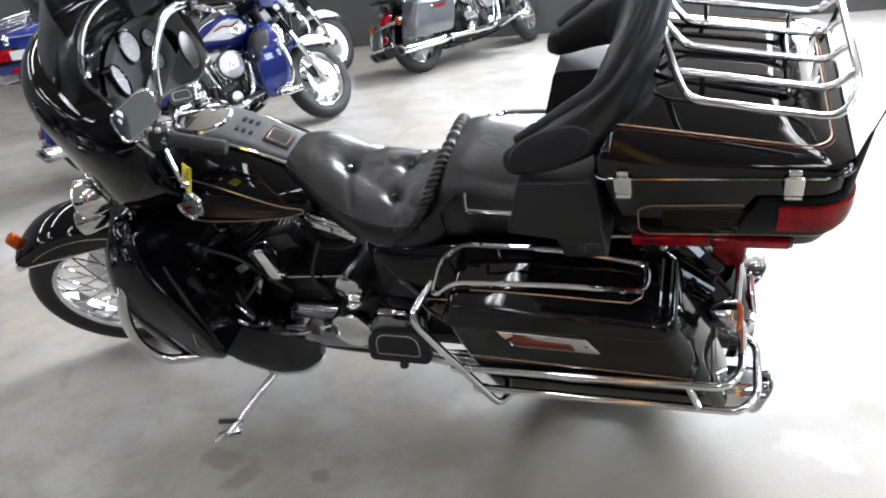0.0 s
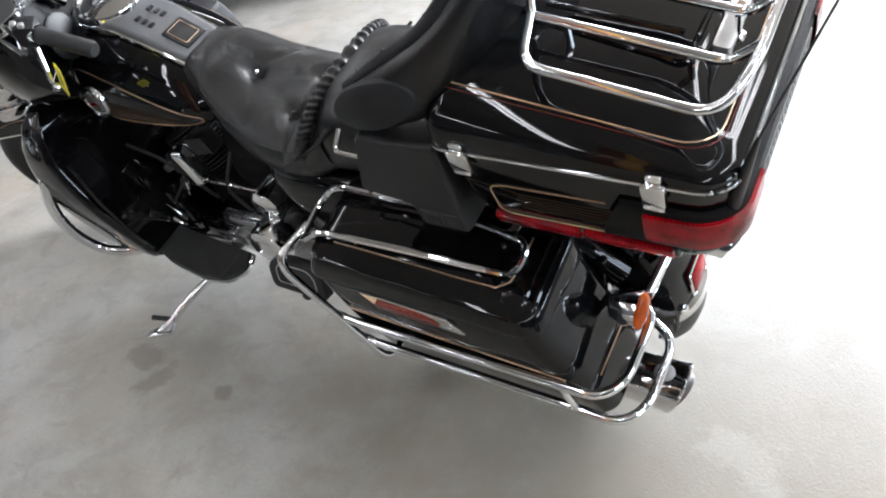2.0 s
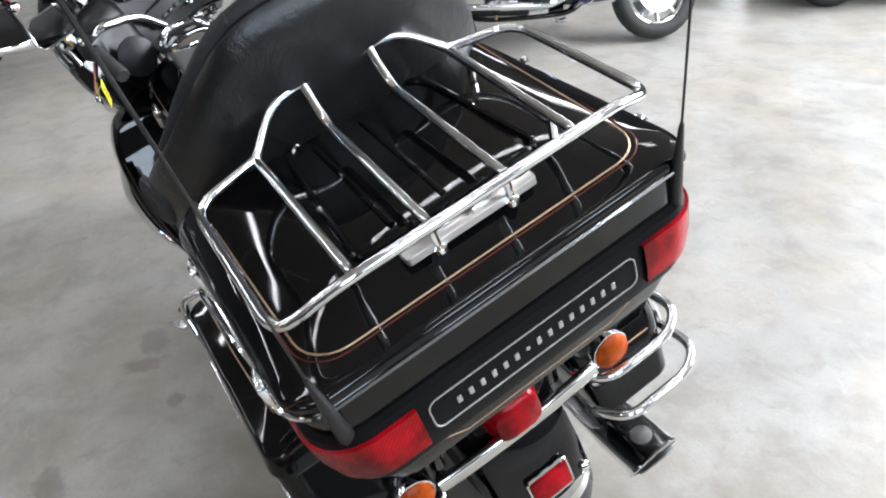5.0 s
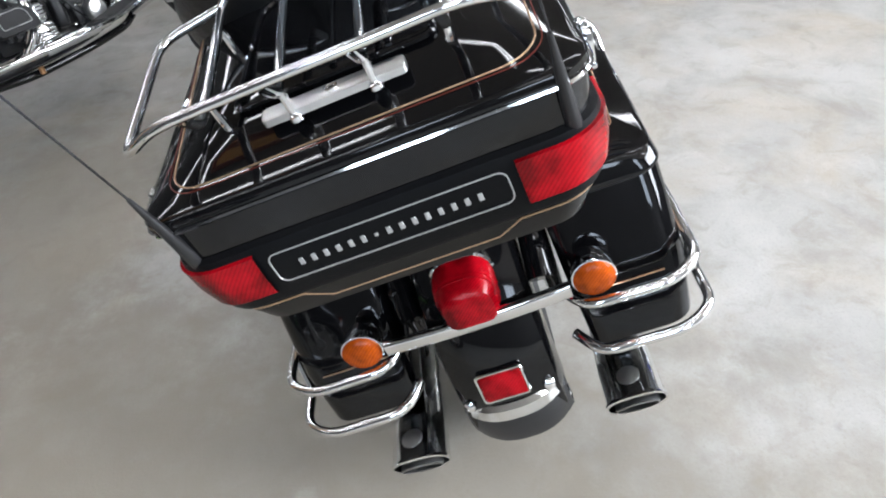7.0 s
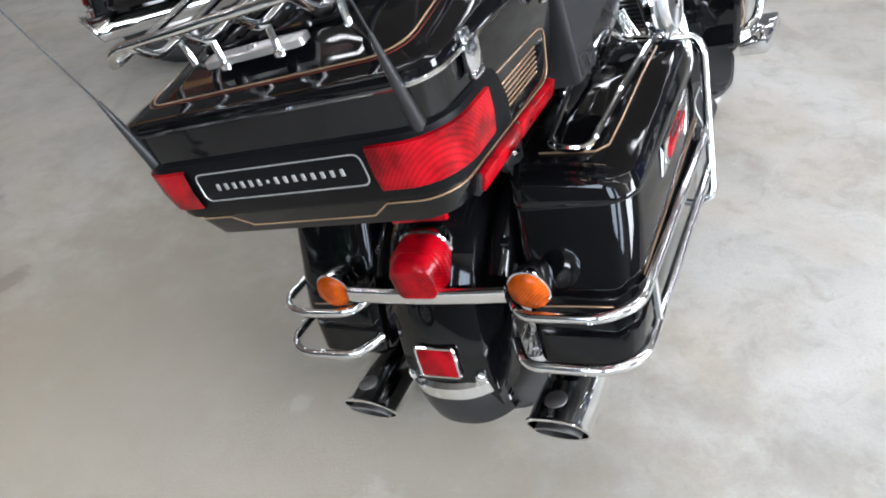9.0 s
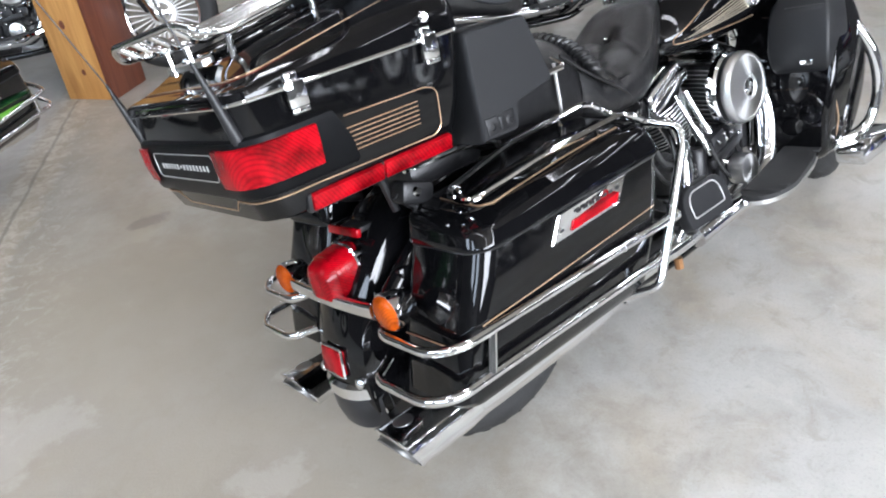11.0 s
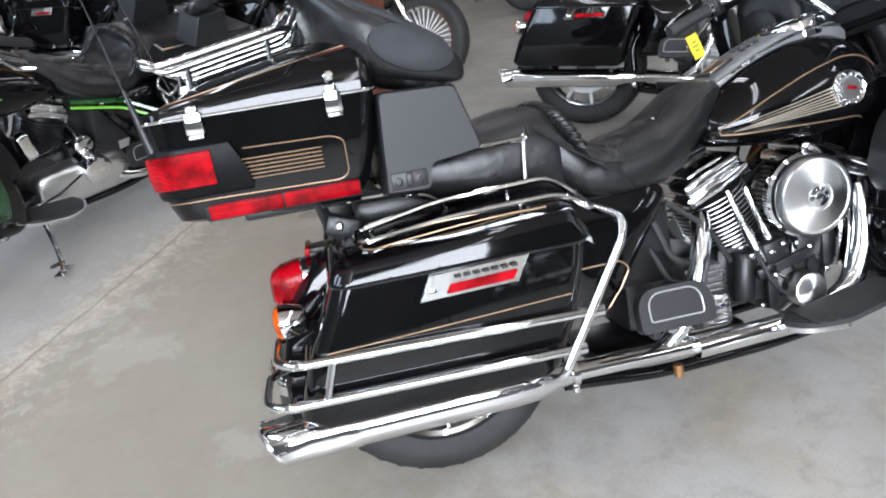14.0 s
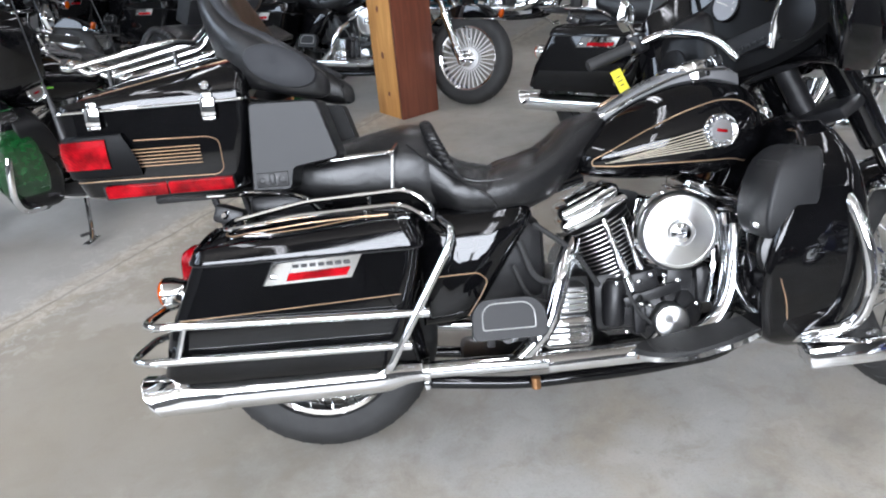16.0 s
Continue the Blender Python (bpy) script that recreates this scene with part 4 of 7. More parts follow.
def engine(root, o):
    bm = bmesh.new()
    box(bm, (0.80, 0, 0.36), (0.30, 0.17, 0.17), 0.03)
    box(bm, (0.80, -0.10, 0.36), (0.26, 0.05, 0.13), 0.025)
    lathe(bm, [(0.10, -0.1), (0.10, 0.1)], (0.80, 0, 0.36), (0, 1, 0), 28)
    eng = part("crankcase", bm, DARK_METAL, root, "black V-twin engine")
    for lean, cx in ((-23, 0.748), (24, 0.883)):
        ax = V(math.sin(radians(lean)), 0, math.cos(radians(lean)))
        base = V(cx, 0, 0.415)
        prof, edges = [(0.05, -0.03)], []
        for i in range(14):
            h = 0.010 + i * 0.0122
            rr = 0.078 + 0.018 * min(1, i / 7)
            prof += [(0.056, h), (rr, h + 0.0015), (rr, h + 0.0048), (0.056, h + 0.0062)]
            edges.append((rr, h))
        prof.append((0.05, 0.19))
        bm = bmesh.new()
        lathe(bm, prof, base, ax, 28)
        cy = part("cylinder", bm, DARK_METAL, eng, "finned black cylinder")
        side = V(ax.z, 0, -ax.x)
        # bright edges on the right half only, so the left fins look shaded
        for rr, h in edges:
            bm = bmesh.new()
            tube(bm, [base + ax * (h + 0.0032) + (side * math.sin(b) + V(0, -1, 0) * math.cos(b)) * rr for b in np.radians(np.linspace(-100, 100, 15))], 0.0015, 4)
            part("fin_edge", bm, BRUSHED, cy)
        turn = turn_deg(0, lean, 0)
        top = base + ax * 0.205
        bm = bmesh.new()
        box(bm, top + V(0, -0.02, 0), (0.185, 0.16, 0.034), 0.012, turn)
        part("rocker_base", bm, CHROME, cy)
        bm = bmesh.new()
        box(bm, top + ax * 0.032 + V(0, -0.02, 0), (0.172, 0.15, 0.036), 0.015, turn, 3)
        box(bm, top + ax * 0.048, (0.11, 0.14, 0.02), 0.009, turn, 3)
        part("rocker_cover", bm, CHROME, cy)
        for dx in (-0.012, 0.03):
            bm = bmesh.new()
            p0 = V(0.80 + (0.035 if lean > 0 else -0.045) + dx, -0.135, 0.40)
            p1 = base + ax * 0.185 + V(dx * 1.2 + (-0.03 if lean > 0 else 0.03), -0.085, 0)
            tube(bm, [p0, p0 + (p1 - p0) * 0.45, p0 + (p1 - p0) * 0.5, p1], 0.011, 10, radii=[0.013, 0.013, 0.0095, 0.0095])
            part("pushrod_tube", bm, CHROME, eng)
    # air cleaner on the right
    bm = bmesh.new()
    lathe(bm, [(0.06, 0), (0.102, 0.01), (0.104, 0.03), (0.098, 0.036)], (0.850, -0.135, 0.556), (0, -1, 0), 44)
    ac = part("air_cleaner", bm, CHROME, eng, "round polished air cleaner")
    bm = bmesh.new()
    lathe(bm, [(0.098, 0.03), (0.097, 0.045), (0.09, 0.055), (0.084, 0.056), (0.083, 0.053), (0.035, 0.060), (0.033, 0.056), (0.022, 0.056)], (0.850, -0.155, 0.556), (0, -1, 0), 56)
    part("air_cleaner_cover", bm, TURNED, ac)
    bm = bmesh.new()
    lathe(bm, [(0.026, 0.05), (0.025, 0.058), (0.014, 0.061), (0.012, 0.056), (0.009, 0.056), (0.008, 0.066), (0.002, 0.067)], (0.850, -0.155, 0.556), (0, -1, 0), 28)
    part("centre_bolt", bm, CHROME, ac)
    # timing cover
    bm = bmesh.new()
    lathe(bm, [(0.045, 0), (0.045, 0.03), (0.042, 0.045), (0.037, 0.047), (0.002, 0.048)], (0.826, -0.155, 0.327), (0, -1, 0), 36)
    part("timing_cover", bm, TURNED, eng, "round polished timing cover")
    bm = bmesh.new()
    lathe(bm, [(0.085, 0), (0.082, 0.014), (0.05, 0.036), (0.002, 0.037)], (0.836, -0.112, 0.325), (0, -1, 0), 32)
    part("gear_cover", bm, DARK_METAL, eng, "black ribbed gear cover")
    for a in (200, 235, 270, 305, 20, 60, 100, 140):
        bm = bmesh.new()
        c, sn = math.cos(radians(a)), math.sin(radians(a))
        tube(bm, [(0.826 + 0.046 * c, -0.152, 0.327 + 0.046 * sn), (0.832 + 0.082 * c, -0.126, 0.326 + 0.080 * sn)], 0.0055, 6)
        part("cover_fin", bm, CHROME if a in (140, 235) else DARK_METAL, eng)
    for at, size in (((0.775, -0.130, 0.425), (0.07, 0.045, 0.06)), ((0.862, -0.130, 0.425), (0.07, 0.045, 0.06))):
        bm = bmesh.new()
        box(bm, at, size, 0.012, turn_deg(0, 8 if at[0] > 0.8 else -10, 0))
        part("lifter_block", bm, DARK_METAL, eng)
    bm = bmesh.new()
    lathe(bm, [(0.026, -0.05), (0.028, -0.045), (0.028, 0.06), (0.022, 0.07)], (0.70, -0.115, 0.36), (0.1, 0, 1), 18)
    part("oil_pump", bm, DARK_METAL, eng)
    bm = bmesh.new()
    box(bm, (0.93, -0.11, 0.40), (0.04, 0.05, 0.10), 0.014)
    part("breather", bm, DARK_METAL, eng)
    for x, z in ((0.755, 0.43), (0.785, 0.445), (0.82, 0.44), (0.855, 0.425), (0.72, 0.30), (0.70, 0.43), (0.90, 0.36), (0.76, 0.37)):
        bm = bmesh.new()
        lathe(bm, [(0.006, 0), (0.006, 0.006), (0.003, 0.008)], (x, -0.157, z), (0, -1, 0), 8)
        part("bolt", bm, CHROME, eng)
    for pts, r, mat_ in (([(0.50, -0.14, 0.60), (0.60, -0.15, 0.52), (0.66, -0.13, 0.42)], 0.007, RUBBER), ([(0.46, -0.15, 0.56), (0.49, -0.17, 0.46), (0.56, -0.15, 0.44)], 0.009, RUBBER), ([(0.44, -0.16, 0.50), (0.47, -0.18, 0.42), (0.52, -0.17, 0.40)], 0.006, RUBBER), ([(0.93, -0.12, 0.60), (0.955, -0.15, 0.48), (0.93, -0.15, 0.36)], 0.006, CHROME), ([(0.985, -0.08, 0.62), (0.975, -0.12, 0.50), (0.98, -0.14, 0.42)], 0.005, CHROME), ([(0.72, -0.15, 0.44), (0.74, -0.165, 0.36), (0.80, -0.16, 0.30)], 0.005, RUBBER)):
        bm = bmesh.new()
        tube(bm, pts, r, 8, 0.04)
        part("hose", bm, mat_, eng)
    bm = bmesh.new()
    box(bm, (0.790, -0.150, 0.392), (0.150, 0.016, 0.030), 0.006, turn_deg(0, -14, 0))
    box(bm, (0.755, -0.150, 0.345), (0.030, 0.016, 0.110), 0.006)
    part("cam_bracket", bm, DARK_METAL, eng)
    # gearbox and its cover
    bm = bmesh.new()
    box(bm, (0.52, 0, 0.36), (0.26, 0.20, 0.18), 0.03)
    gb = part("gearbox", bm, DARK_METAL, root, "black gearbox with chrome side cover")
    bm = bmesh.new()
    box(bm, (0.566, -0.130, 0.315), (0.130, 0.10, 0.085), 0.018, None, 3)
    gc = part("gearbox_cover", bm, CHROME, gb)
    for i in range(4):
        bm = bmesh.new()
        box(bm, (0.566, -0.182, 0.292 + i * 0.016), (0.11, 0.008, 0.007), 0.002)
        part("cover_rib", bm, CHROME, gc)
    bm = bmesh.new()
    box(bm, (0.572, -0.125, 0.395), (0.105, 0.075, 0.075), 0.014)
    cy = part("clutch_housing", bm, CAST, gb)
    for i in range(4):
        bm = bmesh.new()
        box(bm, (0.572, -0.165, 0.372 + i * 0.015), (0.10, 0.012, 0.007), 0.002)
        part("cover_rib", bm, CHROME, cy)
    bm = bmesh.new()
    box(bm, (0.40, 0, 0.50), (0.26, 0.24, 0.22), 0.04)
    part("oil_tank", bm, DARK_METAL, root)
    # primary case on the left
    bm = bmesh.new()
    rings = []
    for y, f in ((0.09, 1), (0.135, 1), (0.155, 0.965), (0.168, 0.90), (0.176, 0.78), (0.180, 0.6)):
        ring = []
        for x, z in rrect(0.40, 0.86, 0.215, 0.40, (0.06, 0.09, 0.09, 0.075), 7):
            ring.append(V(0.64 + (x - 0.64) * f, y, 0.308 + (z - 0.308) * f))
        rings.append(ring)
    loft(bm, rings)
    pr = part("primary_case", bm, SMOKED_CHROME if o["detail"] else BRUSHED, root, "bright metal primary cover")
    bm = bmesh.new()
    lathe(bm, [(0.066, -0.06), (0.066, 0.045), (0.063, 0.056), (0.054, 0.062), (0.02, 0.064), (0.002, 0.064)], (0.592, 0.172, 0.372), (0, 1, 0), 36)
    part("derby_cover", bm, CHROME, pr)
    bm = bmesh.new()
    lathe(bm, [(0.05, 0), (0.05, 0.02), (0.045, 0.06), (0.0435, 0.16), (0.03, 0.17)], (0.60, 0.0, 0.475), (0, 1, 0), 28)
    part("starter_cover", bm, CHROME, pr)
    bm = bmesh.new()
    box(bm, (0.84, 0.145, 0.556), (0.060, 0.055, 0.125), 0.016, turn_deg(0, 14, 0), 3)
    part("horn_cover", bm, CHROME, eng, "chrome horn cover")
    # plain black block added to darken the gap behind the left leg shield
    bm = bmesh.new()
    box(bm, (0.985, 0.125, 0.375), (0.09, 0.17, 0.22), 0.02)
    part("gap_block", bm, BLACK, root)
    bm = bmesh.new()
    box(bm, (0.905, 0.105, 0.275), (0.11, 0.15, 0.13), 0.02)
    part("lower_cover", bm, BLACK, root)
    # shift linkage
    bm = bmesh.new()
    for nm, pts, r in (("shift_rod", [(0.97, 0.205, 0.295), (0.78, 0.20, 0.315), (0.66, 0.19, 0.36)], 0.006), ("shift_lever", [(1.06, 0.22, 0.42), (0.96, 0.21, 0.34), (0.88, 0.21, 0.36)], 0.007), ("hose", [(0.82, 0.14, 0.49), (0.60, 0.15, 0.52)], 0.004)):
        bm = bmesh.new()
        tube(bm, pts, r, 8, 0.02)
        part(nm, bm, CHROME, root)


def linkage(root):
    """Small bright fittings between the left leg shield and the primary case."""
    for nm, at, size, turn, mat_ in (("shift_arm", (0.955, 0.205, 0.40), (0.014, 0.014, 0.075), (0, 35, 0), CHROME), ("shift_arm", (0.915, 0.200, 0.345), (0.055, 0.014, 0.020), (0, 12, 0), CHROME), ("bracket", (0.90, 0.165, 0.47), (0.030, 0.012, 0.075), (0, -28, 0), CHROME), ("bracket", (0.935, 0.15, 0.53), (0.045, 0.014, 0.022), (0, 30, 0), BRUSHED), ("mount", (0.80, 0.185, 0.335), (0.075, 0.03, 0.022), (0, 6, 0), CHROME), ("mount", (0.735, 0.19, 0.335), (0.035, 0.03, 0.045), (0, -12, 0), CAST), ("coil_cover", (0.78, 0.10, 0.615), (0.085, 0.05, 0.055), (0, 15, 0), DARK_METAL)):
        bm = bmesh.new()
        box(bm, at, size, 0.004, turn_deg(*turn))
        part(nm, bm, mat_, root)
    for pts, r in (([(0.95, 0.20, 0.43), (0.88, 0.175, 0.50), (0.83, 0.14, 0.60)], 0.004), ([(1.02, 0.17, 0.62), (0.93, 0.16, 0.58), (0.80, 0.15, 0.44)], 0.005), ([(0.66, 0.165, 0.44), (0.70, 0.17, 0.52), (0.66, 0.12, 0.62)], 0.005)):
        bm = bmesh.new()
        tube(bm, pts, r, 6, 0.03)
        part("cable", bm, RUBBER, root)


def exhaust(root, o):
    for s in (1, -1):
        bm = bmesh.new()
        lathe(bm, [(0.040, -0.36), (0.047, -0.36), (0.0475, -0.30), (0.047, 0.0), (0.044, 0.05), (0.030, 0.095), (0.024, 0.15)], (0.055, s * 0.213, 0.262), (1, 0, 0.012), 32)
        mf = part("silencer", bm, CHROME, root, "long chrome silencer")
        # squared end sleeve, cut back underneath
        bm = bmesh.new()
        rings = []
        for x0, cut, hw, hh in ((-0.30, 0, 0.0473, 0.0473), (-0.34, 0, 0.0495, 0.0485), (-0.42, 0.02, 0.053, 0.0485), (-0.500, 0.042, 0.0545, 0.0485), (-0.504, 0.043, 0.057, 0.0505), (-0.510, 0.043, 0.057, 0.0505), (-0.510, 0.043, 0.052, 0.045), (-0.42, 0.020, 0.049, 0.042)):
            rings.append([V(x0 + cut * (0.5 - z / (2 * hh)), s * 0.211 + y, 0.256 + z) for y, z in rrect(-hw, hw, -hh, hh, hh * (0.97 if x0 > -0.31 else 0.86), 6)])
        loft(bm, rings)
        part("end_sleeve", bm, CHROME, mf, "squared chrome end sleeve")
        def slant(x0, r, n=24):
            return [V(x0 + 0.02 + 0.046 * (0.5 - math.sin(a) / 2), s * 0.211 + r * math.cos(a), 0.252 + r * math.sin(a)) for a in np.linspace(0, 2 * math.pi, n, endpoint=False)]
        bm = bmesh.new()
        loft(bm, [slant(-0.47, 0.040), slant(-0.537, 0.041), slant(-0.538, 0.038), slant(-0.47, 0.037)])
        part("tailpipe", bm, CAST, mf, "dull metal tailpipe end")
        # dark disc set a little way inside the tailpipe
        bm = bmesh.new()
        loft(bm, [slant(-0.506, 0.0378), slant(-0.504, 0.0375)])
        part("dark_pipe_disc", bm, RUBBER, mf)
        bm = bmesh.new()
        lathe(bm, [(0.021, 0), (0.021, 0.0022), (0.019, 0.003)], (-0.460, s * 0.211, 0.3025), (0.0, 0, 1), 20)
        part("silencer_badge", bm, CAST, mf)
        bm = bmesh.new()
        lathe(bm, [(0.029, 0.0), (0.032, 0.002), (0.032, 0.016), (0.029, 0.018)], (0.19, s * 0.213, 0.264), (1, 0, 0), 20)
        box(bm, (0.198, s * 0.222, 0.228), (0.014, 0.016, 0.022), 0.003)
        part("clamp", bm, CHROME, mf)
        bm = bmesh.new()
        if s < 0:
            tube(bm, [(0.20, -0.213, 0.264), (0.60, -0.205, 0.258), (0.86, -0.185, 0.262), (0.95, -0.175, 0.31), (0.99, -0.16, 0.44), (1.00, -0.10, 0.57)], 0.022, 14, 0.10)
            part("exhaust_pipe", bm, CHROME, root, "chrome exhaust pipe")
            bm = bmesh.new()
            tube(bm, [(0.50, -0.222, 0.258), (0.775, -0.212, 0.262)], 0.027, 14)
            part("heat_shield", bm, CHROME, root)
            bm = bmesh.new()
            tube(bm, [(0.86, -0.19, 0.272), (0.95, -0.185, 0.315), (0.985, -0.175, 0.40), (1.0, -0.165, 0.47), (1.01, -0.14, 0.55)], 0.026, 14, 0.07)
            part("heat_shield", bm, CHROME, root)
            bm = bmesh.new()
            tube(bm, [(0.43, -0.20, 0.262), (0.510, -0.20, 0.335), (0.562, -0.178, 0.485), (0.60, -0.11, 0.54)], 0.024, 14, 0.06)
            part("heat_shield", bm, CHROME, root)
        else:
            tube(bm, [(0.20, 0.213, 0.264), (0.42, 0.19, 0.25), (0.55, 0.10, 0.30), (0.60, 0.0, 0.40)], 0.022, 14, 0.08)
            part("exhaust_pipe", bm, CHROME, root, "chrome exhaust pipe")
    for pts, r, fil in [([(0.20, y, 0.20), (0.45, y, 0.175), (0.75, y, 0.185), (1.0, y * 0.92, 0.21), (1.15, y * 0.6, 0.35), (1.2, y * 0.4, 0.75)], 0.017, 0.08) for y in (0.13, -0.13)] + [([(0.20, y, 0.20), (0.16, y * 0.92, 0.42), (0.30, y * 0.85, 0.62), (0.64, y * 0.6, 0.70)], 0.018, 0.06) for y in (0.13, -0.13)] + [([(0.60, 0, 0.72), (1.2, 0, 0.78)], 0.03, 0)]:
        bm = bmesh.new()
        tube(bm, pts, r, 10, fil)
        part("frame_tube", bm, BLACK, root, "black frame tube")
    bm = bmesh.new()
    box(bm, (0.50, 0, 0.225), (0.42, 0.22, 0.05), 0.02)
    part("oil_pan", bm, DARK_METAL, root)
    bm = bmesh.new()
    lathe(bm, [(0.012, 0), (0.012, 0.03)], (0.475, -0.175, 0.205), (0, 0, -1), 8)
    part("drain_plug", bm, COPPER, root)


BAG = [(0.325, -0.395, 0.120, 0.180, 0.345), (0.345, -0.410, 0.140, 0.172, 0.360), (0.45, -0.378, 0.178, 0.165, 0.376), (0.56, -0.322, 0.208, 0.160, 0.379), (0.602, -0.302, 0.216, 0.160, 0.379)]


def bag_y(z):
    return float(np.interp(z, [b[0] for b in BAG], [b[4] for b in BAG]))


def bag_top(x, y):
    """Height of the saddlebag lid: an arched ridge along the outer edge and a gently crowned top."""
    ridge = float(np.interp(x, [-0.30, -0.23, -0.14, -0.03, 0.08, 0.20], [0.634, 0.646, 0.658, 0.667, 0.671, 0.671]))
    return ridge + min(0.024, 0.20 * max(0.0, 0.367 - y))


def saddlebag(root, s, paint, o):
    bm = bmesh.new()
    loft(bm, [[V(x, s * y, z) for x, y in rrect(x0, x1, y0, y1, (0.035, 0.045, 0.03, 0.03), 5)] for z, x0, x1, y0, y1 in BAG])
    bag = part("saddlebag", bm, paint, root, "gloss black hard saddlebag with gold pinstripe")
    bm = bmesh.new()
    rings = []
    for d, f in ((0, 0), (-0.002, 0.03), (-0.002, 0.13), (-0.001, 0.26), (0.0025, 0.62), (0.0055, 0.93), (0.0085, 0.985), (0.0145, 1.0), (0.05, 1.0), (0.075, 1.0), (0.10, 1.0)):
        ring = []
        for x, y in rrect(-0.304 + d * 1.6, 0.218 - d * 3.2 * (1 if d < 0.02 else 0.5 + 0.01 / d), 0.160 + d * 0.3, 0.381 - d, (0.03, 0.045, 0.03, 0.03), 6):
            ring.append(V(x, s * y, 0.606 + f * (bag_top(x, y) - 0.606)))
        rings.append(ring)
    loft(bm, rings)
    part("bag_lid", bm, paint, bag, "domed gloss black saddlebag lid")
    bm = bmesh.new()
    tube(bm, [V(x, s * y, 0.604) for x, y in rrect(-0.304, 0.218, 0.158, 0.3815, (0.04, 0.05, 0.035, 0.035), 5)], 0.0025, 5, closed=True)
    part("lid_seal", bm, PLASTIC_DARK, bag)
    # ribs across the lid's tail
    for x in (-0.262, -0.282):
        bm = bmesh.new()
        pts = [V(x, s * y, z) for y, z in ((0.19, bag_top(x, 0.19)), (0.28, bag_top(x, 0.28)), (0.340, bag_top(x, 0.34)), (0.368, 0.615))]
        tube(bm, pts, 0.005, 6, 0.02)
        part("lid_rib", bm, paint, bag)
    if o["stripe"]:
        bm = bmesh.new()
        tube(bm, [V(x, s * (bag_y(z) + 0.0012), z) for x, z in ((-0.335, 0.484), (-0.2, 0.488), (0.0, 0.496), (0.165, 0.503))], 0.0011, 5)
        part("pinstripe", bm, GOLD, bag)
        bm = bmesh.new()
        tube(bm, [V(-0.3815, s * y, 0.452) for y in (0.19, 0.25, 0.33)], 0.0014, 5)
        part("pinstripe", bm, GOLD, bag)
        bm = bmesh.new()
        tube(bm, [V(x, s * y, bag_top(x, y) + 0.0012) for x, y in ((0.150, 0.333), (0.08, 0.333), (-0.03, 0.333), (-0.14, 0.331), (-0.205, 0.326), (-0.226, 0.308), (-0.232, 0.28), (-0.232, 0.21))], 0.0014, 5)
        part("pinstripe", bm, GOLD, bag)
    # nameplate with a red reflector
    bm = bmesh.new()
    rings = []
    for off, f in ((-0.004, 1), (0.006, 1), (0.008, 0.97)):
        pts = [(-0.140, 0.548), (0.060, 0.552), (0.088, 0.604), (-0.112, 0.598)]
        rings.append([V(-0.025 + (x + 0.025) * f, s * (0.380 + off - (0.604 - z) * 0.10), 0.575 + (z - 0.575) * f) for x, z in pts])
    loft(bm, rings)
    pl = part("bag_plate", bm, CHROME, bag, "slanted bright plate with a red reflector")
    bm = bmesh.new()
    rings = []
    for off in (0.006, 0.0105):
        pts = [(-0.085, 0.556), (0.050, 0.559), (0.060, 0.576), (-0.076, 0.573)]
        rings.append([V(x, s * (0.380 + off - (0.604 - z) * 0.10), z) for x, z in pts])
    loft(bm, rings)
    # left lens takes a dark red, its dim look put into the colour
    part("plate_reflector", bm, RED if s < 0 else RUST, pl)
    bm = bmesh.new()
    lathe(bm, [(0.007, 0), (0.007, 0.004), (0.003, 0.005)], (-0.112, s * 0.383, 0.565), (0, s, 0), 14)
    part("plate_lock", bm, CHROME, pl)
    if o["detail"] and s < 0:
        for i in range(7):
            bm = bmesh.new()
            box(bm, (-0.06 + i * 0.019, s * 0.3885, 0.588), (0.0135, 0.0016, 0.0065), 0.0004, None, 1)
            part("plate_mark", bm, DARK_METAL, pl)
    if not o.get("guard", True):
        return
    # rail on the lid
    bm = bmesh.new()
    tube(bm, [(-0.235, s * 0.300, 0.668), (-0.05, s * 0.318, 0.692), (0.185, s * 0.330, 0.698), (0.248, s * 0.340, 0.655), (0.250, s * 0.235, 0.675), (0.195, s * 0.228, 0.722), (-0.05, s * 0.225, 0.714), (-0.235, s * 0.23, 0.682)], 0.0068, 8, 0.03, closed=True)
    rl = part("bag_rail", bm, CHROME, bag, "chrome rail on the saddlebag lid")
    for x, y in ((-0.20, 0.303), (0.10, 0.324), (-0.20, 0.23), (0.10, 0.227)):
        bm = bmesh.new()
        tube(bm, [(x, s * y, (0.662 if x < 0 else 0.690) + (0.022 if y < 0.26 else 0)), (x, s * y, 0.640)], 0.005, 6)
        part("rail_post", bm, CHROME, rl)


